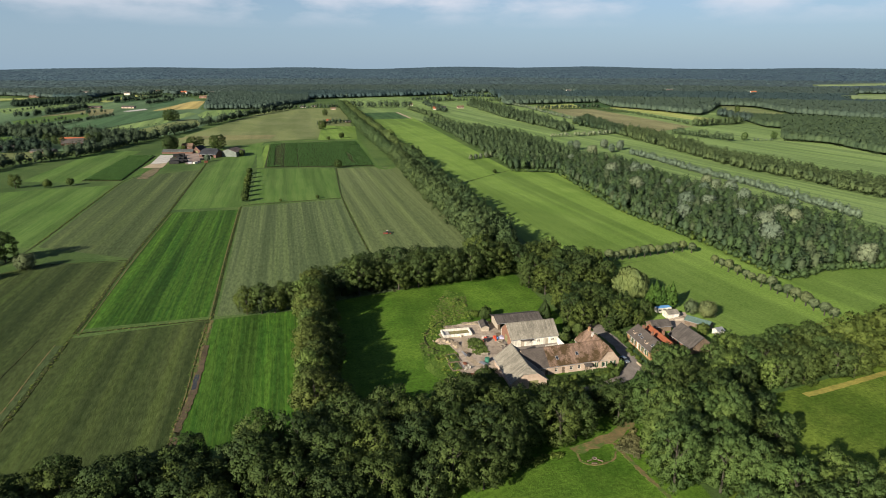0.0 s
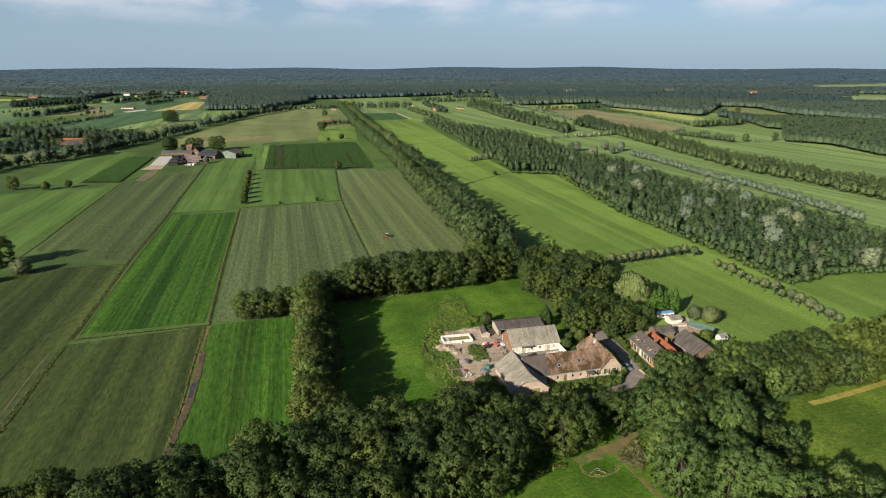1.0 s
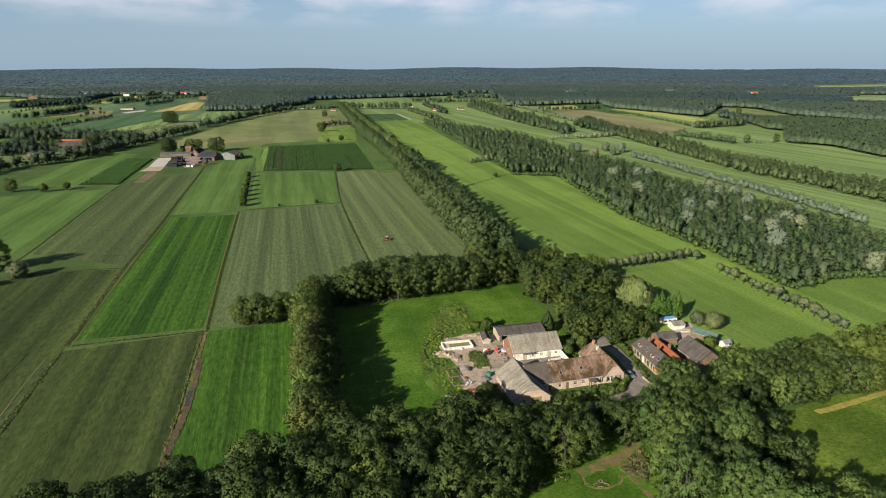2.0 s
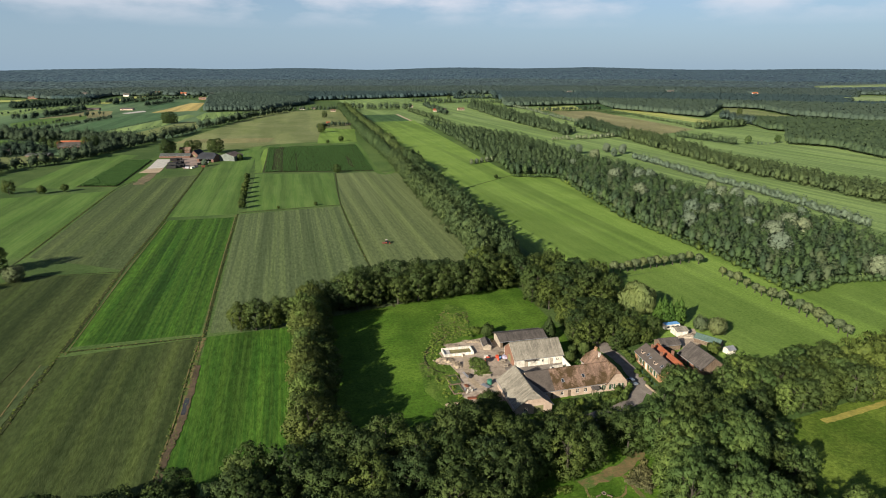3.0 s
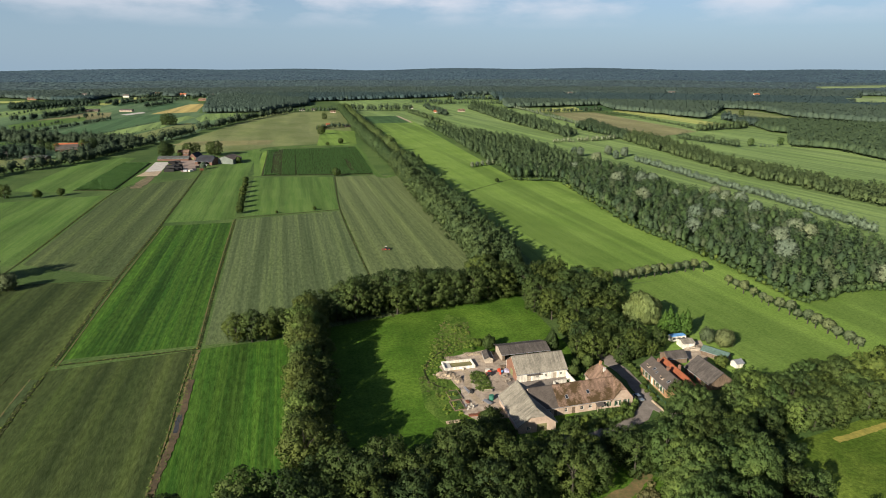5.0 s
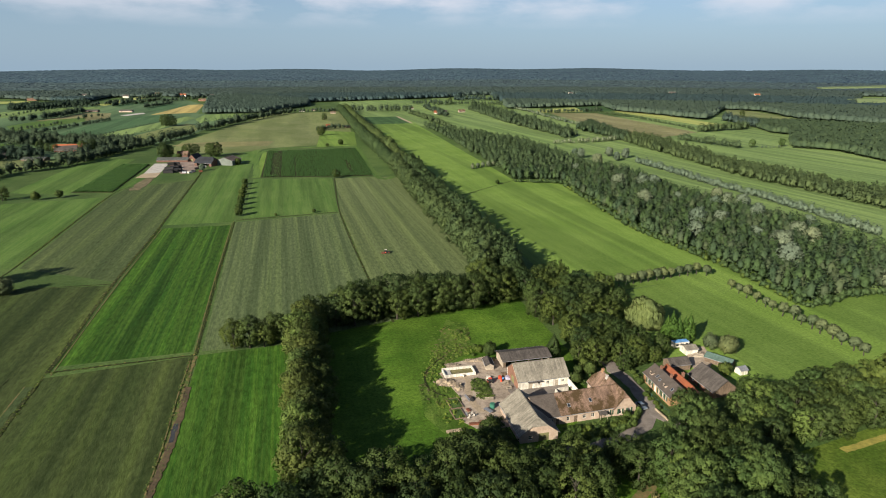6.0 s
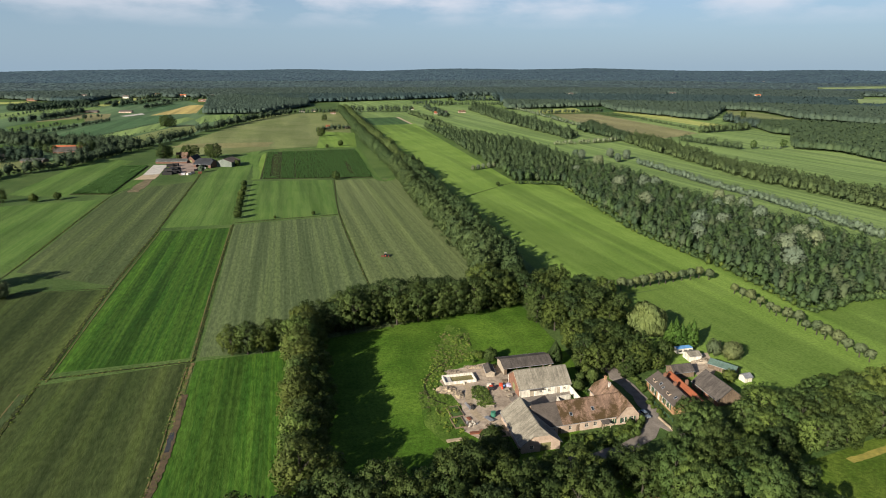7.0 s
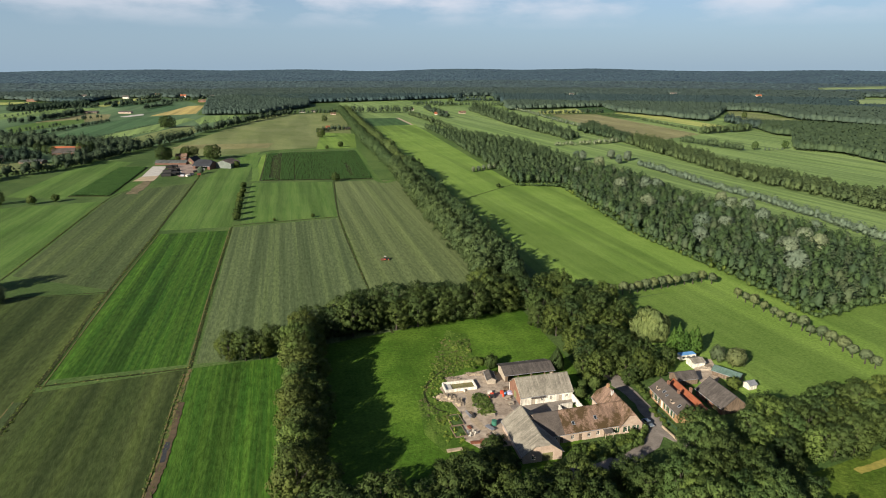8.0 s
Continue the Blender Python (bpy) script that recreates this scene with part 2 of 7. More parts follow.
M_YELLOW = field_mat("ripe_grass", (0.28, 0.32, 0.1), (0.36, 0.39, 0.135), row=8, streak=0.5, patch=0.4, patch_size=60)
M_GOLD = field_mat("golden_stubble", (0.36, 0.29, 0.11), (0.46, 0.37, 0.15), row=5, streak=0.6, patch=0.3, patch_size=60, swath=12.0, grain=0.4)
M_BROWNF = field_mat("brown_fallow", (0.185, 0.18, 0.09), (0.255, 0.24, 0.125), row=8, streak=0.5, patch=0.6, patch_size=90, bare=0.1, tone=(0.13, 0.15, 0.04))
M_DIRT = rough_mat("bare_earth", (0.06, 0.06, 0.032), (0.19, 0.15, 0.085), 0.4, 0.95)
M_PATH = rough_mat("worn_path", (0.085, 0.085, 0.03), (0.185, 0.125, 0.062), 0.9, 0.95, spots=(0.06, 0.1, 0.02), spot_at=0.54)
M_MUD = rough_mat("wet_mud", (0.03825, 0.034, 0.0187), (0.1148, 0.08075, 0.04675), 0.6, 0.8)
M_DRYGRASS = rough_mat("dry_verge", (0.13, 0.145, 0.03), (0.32, 0.265, 0.06), 0.7, 0.95)
M_DITCH = field_mat("ditch_bank", (0.022, 0.034, 0.012), (0.06, 0.07, 0.025), row=1.0, streak=0.4, patch=0.6, patch_size=6)
M_GRAVEL = rough_mat("sandy_yard", (0.1748, 0.138, 0.1058), (0.4232, 0.3542, 0.2806), 0.55, 0.95)
M_YARD = rough_mat("reddish_paving", (0.16, 0.12, 0.1), (0.3, 0.235, 0.2), 0.5, 0.95)
M_ASPHALT = rough_mat("road_brick", (0.13, 0.1144, 0.1014), (0.221, 0.195, 0.1716), 2.5, 0.9)
M_CONCRETE = rough_mat("pale_concrete", (0.323, 0.306, 0.2805), (0.476, 0.459, 0.425), 1.5, 0.85)
M_SLATE = rough_mat("fibre_cement", (0.15, 0.138, 0.112), (0.25, 0.23, 0.19), 1.6, 0.9, streak=(1.4, 0.12, 0.12))
M_PALEROOF = rough_mat("weathered_sheet_roof", (0.045, 0.052, 0.05), (0.085, 0.092, 0.088), 1.2, 0.9, streak=(0.8, 0.15, 0.15))
M_DKROOF = rough_mat("dark_sheet_roof", (0.0527, 0.04648, 0.0432), (0.09775, 0.08632, 0.0784), 1.6, 0.85, streak=(1.4, 0.15, 0.15))
M_BROWNROOF = rough_mat("mossy_brown_tile", (0.125, 0.08, 0.058), (0.225, 0.152, 0.112), 3.0, 0.9, streak=(0.8, 0.2, 0.2), spots=(0.055, 0.036, 0.016), spot_at=0.5)
M_GREYTILE = rough_mat("grey_tile", (0.0578, 0.04818, 0.04224), (0.0986, 0.08382, 0.0726), 3.0, 0.9)
M_BLUEROOF = rough_mat("blue_grey_roof", (0.016, 0.018, 0.023), (0.032, 0.036, 0.044), 1.5, 0.85, streak=(1.2, 0.2, 0.2))
M_BROWNSHEET = rough_mat("brown_sheet_roof", (0.075, 0.06, 0.055), (0.13, 0.105, 0.095), 1.4, 0.85, streak=(1.2, 0.2, 0.2))
M_TARP = rough_mat("lilac_tarp", (0.24, 0.22, 0.3), (0.36, 0.34, 0.44), 2.0, 0.5)
M_RUST = rough_mat("rusty_sheet", (0.1, 0.04, 0.025), (0.22, 0.085, 0.05), 2.0, 0.8)
M_STONE = rough_mat("broken_stone", (0.12, 0.0975, 0.075), (0.285, 0.24, 0.1875), 1.2, 0.95)
M_DULLGREEN = rough_mat("dull_green_sheet", (0.1, 0.12, 0.105), (0.16, 0.185, 0.165), 2.0, 0.6, streak=(3, 3, 0.3))
M_DKBRICK = rough_mat("dark_brick", (0.09, 0.052, 0.04), (0.16, 0.092, 0.07), 3.0, 0.9)
M_ORANGETILE = rough_mat("orange_tile", (0.1771, 0.05227, 0.02439), (0.2624, 0.08708, 0.04182), 3.0, 0.85)
M_REDTILE = rough_mat("red_tile", (0.21, 0.06, 0.02625), (0.285, 0.0975, 0.045), 2.0, 0.85)
M_WHITE = rough_mat("whitewash", (0.47, 0.4324, 0.3685), (0.6956, 0.6674, 0.5988), 1.2, 0.85, streak=(1.3, 1.3, 0.15))
M_CREAM = rough_mat("cream_render", (0.336, 0.252, 0.1932), (0.462, 0.3696, 0.294), 1.2, 0.85)
M_BRICK = rough_mat("red_brick", (0.15, 0.0756, 0.0504), (0.2325, 0.126, 0.0864), 4.0, 0.9)
M_YBRICK = rough_mat("ochre_brick", (0.238, 0.138, 0.0715), (0.336, 0.21, 0.1155), 4.0, 0.9)
M_WOOD = rough_mat("weathered_wood", (0.09, 0.065, 0.045), (0.2, 0.15, 0.11), 3.0, 0.85, streak=(4, 4, 0.4))
M_PALEWOOD = rough_mat("pale_planks", (0.26, 0.22, 0.17), (0.4, 0.35, 0.28), 3.0, 0.85)
M_BARK = rough_mat("bark", (0.0325, 0.02925, 0.02275), (0.065, 0.0585, 0.0468), 3.0, 0.95)
M_OLIVEDOOR = rough_mat("olive_door", (0.13, 0.13, 0.06), (0.19, 0.185, 0.09), 2.0, 0.7)
M_GREENPAINT = rough_mat("dark_green_paint", (0.02, 0.05, 0.03), (0.035, 0.08, 0.05), 2.0, 0.5)
M_GREENSHEET = rough_mat("green_sheet", (0.06, 0.1, 0.085), (0.1, 0.155, 0.135), 2.0, 0.6, streak=(3, 0.3, 0.3))
M_BLUESHEET = rough_mat("blue_tarp", (0.08, 0.24, 0.5), (0.16, 0.36, 0.66), 2.0, 0.5)
M_TEAL = rough_mat("teal_cover", (0.025, 0.11, 0.075), (0.045, 0.17, 0.12), 2.0, 0.6)
M_RED = rough_mat("red_paint", (0.45, 0.06, 0.03), (0.6, 0.1, 0.05), 2.0, 0.45)
M_BLACK = rough_mat("black_rubber", (0.012, 0.012, 0.012), (0.03, 0.03, 0.03), 3.0, 0.8)
M_STEEL = rough_mat("grey_metal", (0.25, 0.26, 0.28), (0.4, 0.41, 0.43), 2.0, 0.45, metal=0.5)
M_CARPAINT = rough_mat("silver_blue_paint", (0.2, 0.25, 0.3), (0.26, 0.31, 0.36), 1.0, 0.3, bump=0.02, metal=0.4)
M_WATER = rough_mat("murky_water", (0.12, 0.11, 0.04), (0.19, 0.17, 0.07), 0.8, 0.15, bump=0.05)
M_PUDDLE = rough_mat("puddle_water", (0.03, 0.035, 0.04), (0.06, 0.06, 0.06), 0.8, 0.06, bump=0.02)
M_SAND = rough_mat("sand_heap", (0.24, 0.19, 0.13), (0.42, 0.34, 0.24), 1.2, 0.95)
M_GLASS, gn, gl, gb = material("window_glass", 0.06)
gb.inputs["Base Color"].default_value = (0.02, 0.025, 0.03, 1)
gb.inputs["Specular IOR Level"].default_value = 0.6

L_OAK = leaf_mat("oak_leaves", (0.03411, 0.06098, 0.01895), (0.08801, 0.1194, 0.03501))
L_ELM = leaf_mat("elm_leaves", (0.054, 0.1, 0.03), (0.122, 0.172, 0.052))
L_DARK = leaf_mat("dark_leaves", (0.02592, 0.048, 0.01848), (0.06495, 0.09506, 0.03201))
L_OLIVE = leaf_mat("olive_leaves", (0.04622, 0.06412, 0.01885), (0.1017, 0.1301, 0.0377))
L_SILVER = leaf_mat("silver_leaves", (0.1118, 0.1451, 0.09563), (0.1956, 0.2313, 0.1528))
L_PALE = leaf_mat("pale_willow_leaves", (0.1116, 0.1502, 0.1057), (0.1695, 0.2079, 0.1472), through=0.12, vary=0.55)
L_POLLARD = leaf_mat("pollard_leaves", (0.078, 0.105, 0.056), (0.138, 0.17, 0.092))
L_WEED = leaf_mat("weed_leaves", (0.09419, 0.1491, 0.02863), (0.2197, 0.2904, 0.06586))
L_WILLOW = leaf_mat("willow_leaves", (0.138, 0.1776, 0.06), (0.24, 0.2832, 0.1056))
L_THUJA = leaf_mat("thuja_leaves", (0.036, 0.078, 0.016), (0.085, 0.156, 0.033))
# far forest leaves: distance haze put into the colour, bluer step by step
L_FAR_HAZED = leaf_mat("hazed_far_leaves", (0.03994, 0.06701, 0.06133), (0.05477, 0.08249, 0.07242), through=0.12, single=0.25, vary=0.5)
L_FAR2_HAZED = leaf_mat("hazed_woods_leaves", (0.04349, 0.07104, 0.07489), (0.05799, 0.08699, 0.08882), through=0.12, single=0.25, vary=0.5)
# hedge leaves: blue raised in the colour for haze over the fields
L_HEDGE = leaf_mat("hedge_leaves_hazed", (0.02815, 0.04964, 0.03463), (0.04889, 0.0726, 0.04667), through=0.12, vary=0.55)
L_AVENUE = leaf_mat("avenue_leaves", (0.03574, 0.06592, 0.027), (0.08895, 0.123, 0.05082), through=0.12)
# mid and strip woods: leaf tones bluer and flatter, a painted haze
L_MID = leaf_mat("mid_leaves_hazed", (0.041, 0.06969, 0.03821), (0.06492, 0.09435, 0.04931), through=0.12, vary=0.8)
L_STRIP1 = leaf_mat("strip_green_leaves_hazed", (0.04119, 0.07708, 0.03051), (0.06865, 0.1045, 0.04208), through=0.12, vary=0.8)
L_STRIP2 = leaf_mat("strip_dark_leaves_hazed", (0.03794, 0.06976, 0.03709), (0.06158, 0.09053, 0.0455), through=0.12, vary=0.8)
L_STRIP3 = leaf_mat("strip_olive_leaves_hazed", (0.05122, 0.0754, 0.04476), (0.07067, 0.09449, 0.05341), through=0.12, vary=0.8)
# bluest step of the haze tint, for the woods towards the hills
L_FARTHER_HAZED = leaf_mat("hazed_far_woods_leaves", (0.04003, 0.06433, 0.06802), (0.05147, 0.07721, 0.08041), through=0.12, single=0.25, vary=0.5)
# canopy of the last woods: haze is mixed into these bluish colours
M_CANOPY_HAZE = rough_mat("hazed_canopy", (0.0224, 0.04144, 0.04032), (0.04928, 0.07616, 0.06944), 0.03, 0.95, bump=0.0)
M_RIDGE_HAZE = rough_mat("hazed_ridge", (0.0135, 0.0288, 0.0293), (0.0306, 0.0504, 0.04914), 0.02, 0.95, bump=0.0)
# faint blue emission adds the look of haze; the trees are no light source
for far_mat, haze_glow in ((M_CANOPY_HAZE, 0.014), (M_RIDGE_HAZE, 0.042)):
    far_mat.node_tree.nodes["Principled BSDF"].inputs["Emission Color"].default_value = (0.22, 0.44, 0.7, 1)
    far_mat.node_tree.nodes["Principled BSDF"].inputs["Emission Strength"].default_value = haze_glow
L_CROP = leaf_mat("crop_leaves", (0.06532, 0.1597, 0.05806), (0.127, 0.2467, 0.09072), through=0.12, single=0.1, vary=0.4)
L_DRY = leaf_mat("dry_shrub_leaves", (0.1262, 0.1205, 0.05681), (0.2295, 0.2066, 0.101))
L_SHRUB = leaf_mat("shrub_leaves", (0.045, 0.075, 0.018), (0.12, 0.17, 0.045))


# ---- building helpers ----
def part(name, bm, mat, parent=None, label=""):
    me = bpy.data.meshes.new(name)
    bm.to_mesh(me)
    bm.free()
    me.materials.append(mat)
    ob = new(name, me)
    if parent:
        ob.parent = parent
    if label:
        ob["label"] = label
    return ob


def root(name, x, y, z=0.0, turn=0.0, label="", category="", group="", kind=""):
    ob = new(name)
    ob.matrix_basis = pose(x, y, z, 0, 0, turn)
    return tagged(ob, label, category, group, kind)


def box(bm, x0, x1, y0, y1, z0, z1):
    m = Matrix.LocRotScale(((x0 + x1) / 2, (y0 + y1) / 2, (z0 + z1) / 2), None, (x1 - x0, y1 - y0, z1 - z0))
    bmesh.ops.create_cube(bm, size=1, matrix=m)
    return bm


def boxes(*bs):
    bm = bmesh.new()
    for b in bs:
        box(bm, *b)
    return bm


def soft_box(x0, x1, y0, y1, z0, z1, r=0.05):
    bm = boxes((x0, x1, y0, y1, z0, z1))
    bmesh.ops.bevel(bm, geom=bm.edges[:], offset=r, segments=2, affect="EDGES")
    return bm


def tube(bm, a, b, r0, r1, sides=7):
    a, b = Vector(a), Vector(b)
    q = (b - a).to_track_quat("Z", "Y").to_matrix().to_4x4()
    bmesh.ops.create_cone(bm, cap_ends=True, segments=sides, radius1=r0, radius2=r1, depth=(b - a).length, matrix=Matrix.Translation((a + b) / 2) @ q)
    return bm


def prism(polys, drop):
    """Slabs: each polygon (a list of points) with its copy that lies lower by drop."""
    bm = bmesh.new()
    for poly in polys:
        top = [bm.verts.new(p) for p in poly]
        low = [bm.verts.new((p[0], p[1], p[2] - drop)) for p in poly]
        bm.faces.new(top)
        bm.faces.new(low[::-1])
        for i in range(len(poly)):
            j = (i + 1) % len(poly)
            bm.faces.new((top[j], top[i], low[i], low[j]))
    bmesh.ops.recalc_face_normals(bm, faces=bm.faces[:])
    return bm


def mesh_np(name, verts, tris, mat, normals=None):
    """A mesh from arrays; normals: the way each corner faces, for leaves that shade as one soft mass."""
    me = bpy.data.meshes.new(name)
    me.vertices.add(len(verts))
    me.vertices.foreach_set("co", np.ascontiguousarray(verts, dtype=np.float32).ravel())
    me.loops.add(3 * len(tris))
    me.loops.foreach_set("vertex_index", np.ascontiguousarray(tris, dtype=np.int32).ravel())
    me.polygons.add(len(tris))
    me.polygons.foreach_set("loop_start", np.arange(0, 3 * len(tris), 3, dtype=np.int32))
    me.update(calc_edges=True)
    if normals is not None:
        at = me.attributes.new("custom_normal", "FLOAT_VECTOR", "POINT")
        at.data.foreach_set("vector", np.ascontiguousarray(normals, dtype=np.float32).ravel())
        me.update()
    me.materials.append(mat)
    return me


def inside(p, poly):
    x, y = p
    hit = False
    for i in range(len(poly)):
        (x0, y0), (x1, y1) = poly[i - 1], poly[i]
        if (y0 > y) != (y1 > y) and x < x0 + (y - y0) * (x1 - x0) / (y1 - y0):
            hit = not hit
    return hit


def fill(poly, gap, rng, jitter=0.35):
    """Uneven points inside a polygon, about gap apart."""
    xs, ys = [p[0] for p in poly], [p[1] for p in poly]
    pts = []
    for j in range(int((max(ys) - min(ys)) / gap / 0.87) + 2):
        for i in range(int((max(xs) - min(xs)) / gap) + 2):
            p = (min(xs) + (i + 0.5 * (j % 2) + rng.uniform(-jitter, jitter)) * gap, min(ys) + (0.87 * j + rng.uniform(-jitter, jitter)) * gap)
            if inside(p, poly):
                pts.append(p)
    return pts


def along(line, gap, rng, jitter=0.2, side=0.0):
    """Points about gap apart along a broken line."""
    pts, left = [], gap * 0.5
    for (x0, y0), (x1, y1) in zip(line, line[1:]):
        d = math.hypot(x1 - x0, y1 - y0)
        while left < d:
            k = left / d
            s = rng.uniform(-1, 1) * side
            pts.append((x0 + (x1 - x0) * k - (y1 - y0) / d * s, y0 + (y1 - y0) * k + (x1 - x0) / d * s))
            left += gap * (1 + rng.uniform(-jitter, jitter))
        left -= d
    return pts


# ---- ground ----
def hill(x, y):
    """Height of the land: flat, then a low wooded ridge far ahead."""
    r = math.hypot(x, y)
    k = min(max((r - 2700) / 2150, 0), 1)
    k = k * k * (3 - 2 * k)
    return k * (60 + 5 * math.sin(x / 410) + 3 * math.sin(x / 173 + 1) - 4 * (x < -900) * min(1, (-900 - x) / 900))


def ground_sheet():
    bm = bmesh.new()
    ring = [0, 60, 120, 200, 320, 500, 800, 1200, 1700, 2300, 2700] + [2700 + 110 * i for i in range(1, 21)]
    n = 96
    rows = []
    for r in ring:
        rows.append([bm.verts.new((r * math.sin(2 * math.pi * i / n), r * math.cos(2 * math.pi * i / n), hill(r * math.sin(2 * math.pi * i / n), r * math.cos(2 * math.pi * i / n)))) for i in range(n)] if r else [bm.verts.new((0, 0, 0))])
    for a, b in zip(rows, rows[1:]):
        for i in range(n):
            j = (i + 1) % n
            bm.faces.new((a[0], b[j], b[i]) if len(a) == 1 else (a[i], a[j], b[j], b[i]))
    bmesh.ops.recalc_face_normals(bm, faces=bm.faces[:])
    for f in bm.faces:
        f.smooth = True
    ob = part("ground", bm, M_GROUND)
    return tagged(ob, "rough dark green grassland reaching to wooded hills", "ground", kind="structure")


ground_sheet()


LAID = []


def sheet(name, mat, lift, label, category, *corners):
    """A plot laid on the ground: a thin slab with the given corners."""
    LAID.append(name)
    lift = lift * 0.3 + 0.0012 * len(LAID)
    ob = part(name, prism([[(x, y, lift) for x, y in corners]], lift + 0.3), mat)
    return tagged(ob, label, category, kind="structure")


def smooth_line(line, step):
    """A broken line rounded off and cut into even steps."""
    pts = [Vector((x, y)) for x, y in line]
    ext = [2 * pts[0] - pts[1], *pts, 2 * pts[-1] - pts[-2]]
    done = []
    for a, b, c, d in zip(ext, ext[1:], ext[2:], ext[3:]):
        n = max(1, min(160, int((c - b).length / step)))
        for i in range(n):
            t = i / n
            done.append(0.5 * (2 * b + (c - a) * t + (2 * a - 5 * b + 4 * c - d) * t * t + (3 * b - a - 3 * c + d) * t ** 3))
    done.append(pts[-1])
    return done


def strip(name, mat, lift, width, label, category, *line, ragged=0.28):
    """A track, ditch or verge: a slab with uneven edges that follows a line."""
    r = random.Random(len(line) + int(width * 10))
    LAID.append(name)
    lift = 0.06 + lift * 0.05 + 0.0008 * len(LAID)
    path = smooth_line(line, max(width * 0.6, 0.8))
    lefts, rights = [], []
    for i, p in enumerate(path):
        d = path[min(i + 1, len(path) - 1)] - path[max(i - 1, 0)]
        nrm = Vector((-d.y, d.x)).normalized() * width / 2
        lefts.append((*(p + nrm * (1 + r.uniform(-ragged, ragged))), lift))
        rights.append((*(p - nrm * (1 + r.uniform(-ragged, ragged))), lift))
    bm = bmesh.new()
    top = [[bm.verts.new(q) for q in side] for side in (lefts, rights)]
    low = [[bm.verts.new((q[0], q[1], -0.2)) for q in side] for side in (lefts, rights)]
    for i in range(len(path) - 1):
        bm.faces.new((top[0][i], top[1][i], top[1][i + 1], top[0][i + 1]))
        bm.faces.new((top[0][i], top[0][i + 1], low[0][i + 1], low[0][i]))
        bm.faces.new((top[1][i + 1], top[1][i], low[1][i], low[1][i + 1]))
    bmesh.ops.recalc_face_normals(bm, faces=bm.faces[:])
    return tagged(part(name, bm, mat), label, category, kind="structure")


GREY, BRI, DRK = "mown grey-green stubble field with long rows", "bright green grass field with mowing lines", "dark green field of row crops"
sheet("field_1", M_GREYDARK, 0.05, GREY, "field", (-133.0, 200.0), (-134.6, 205.7), (-90.2, 222.7), (-69.9, 137.5), (-57.5, 100.0), (-134.7, 100.0))
sheet("field_2", M_BRIGHT, 0.06, BRI, "field", (-88.6, 223.3), (-57.9, 233.1), (-36.5, 139.9), (-68.5, 137.5))
sheet("field_3", M_BRIGHT, 0.05, BRI, "field", (-135.5, 214.2), (-92.3, 226.1), (-138.9, 414.2), (-182.5, 404.1))
sheet("field_4", M_MIDGRASS, 0.05, "light green grass field", "field", (-185.3, 412.5), (-141.3, 423.0), (-219, 740), (-229, 808), (-239, 762), (-225, 587))
sheet("field_5", M_GREYGREEN, 0.05, GREY, "field", (-88.9, 226.7), (-139.5, 421.2), (-74.3, 447.6), (-39.3, 313.2), (-20.5, 251.8), (-77.2, 229.0))
sheet("field_6", M_GREYPALE, 0.07, GREY, "field", (-74.4, 453.6), (-101, 590), (-46, 600), (-5.8, 449.6), (20.1, 320.5), (25.5, 275.8), (-20.8, 255.3), (-38.5, 314.2))
sheet("field_7", M_MIDGRASS, 0.05, "light green field with broad mowing stripes", "field", (-137.7, 432.2), (-76.1, 453.6), (-104, 590), (-175, 583))
sheet("field_8", M_DITCH, 0.3, DRK, "field", (-171, 593), (-66, 603), (-111, 808), (-215, 777))
sheet("field_9", M_GREYMID, 0.05, GREY, "field", (-219.1, 322.7), (-159.1, 302.3), (-184.0, 405.8), (-226, 583), (-270, 543), (-264.5, 498.3))
sheet("field_10", M_GREYDARK, 0.06, GREY, "field", (-201.6, 291.1), (-158.5, 297.5), (-134.6, 205.7), (-120.7, 148.3), (-135.5, 100.8), (-232.1, 226.7), (-212.0, 274.1))
sheet("field_11", M_MIDGRASS, 0.05, BRI, "field", (-393.4, 449.6), (-269, 503), (-222.3, 323.8), (-274.1, 291.1))
sheet("field_12", M_MIDGRASS, 0.05, "yellowish green pasture", "field", (-357, 519), (-304, 513), (-344, 710), (-394, 720))
sheet("field_13", M_DITCH, 0.3, DRK, "field", (-307, 521), (-273, 522), (-310, 672), (-338, 669))
sheet("field_14", M_DRY, 0.1, "dry pale pasture", "field", (-329, 751), (-358, 875), (-373, 1377), (-234, 1470), (-119, 868), (-220, 808), (-244, 767))
sheet("field_37", M_TAN, 0.2, "pale tan strip of dry grass", "field", (-356, 827), (-276, 822), (-229, 833), (-234, 882), (-297, 875), (-346, 862))
sheet("verge_7", M_MEADOW, 0.2, "pale green grass strip beside the crop", "verge", (-178, 591), (-172, 594), (-212, 768), (-219, 773))
sheet("field_15", M_MIDGRASS, 0.06, BRI, "field", (-272, 519), (-270, 546), (-289, 637), (-305, 649))
sheet("field_16", M_MEADOW, 0.12, "pale green paddock beside a house", "field", (-164, 821), (-114, 834), (-141, 1006), (-197, 1026))
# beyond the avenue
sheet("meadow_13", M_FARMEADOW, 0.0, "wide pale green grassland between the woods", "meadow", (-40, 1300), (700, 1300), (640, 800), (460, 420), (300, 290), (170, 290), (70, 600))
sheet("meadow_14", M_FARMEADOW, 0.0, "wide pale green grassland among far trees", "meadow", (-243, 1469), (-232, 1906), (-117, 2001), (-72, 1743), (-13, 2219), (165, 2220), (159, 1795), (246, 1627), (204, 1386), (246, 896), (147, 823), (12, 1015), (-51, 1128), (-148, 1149))
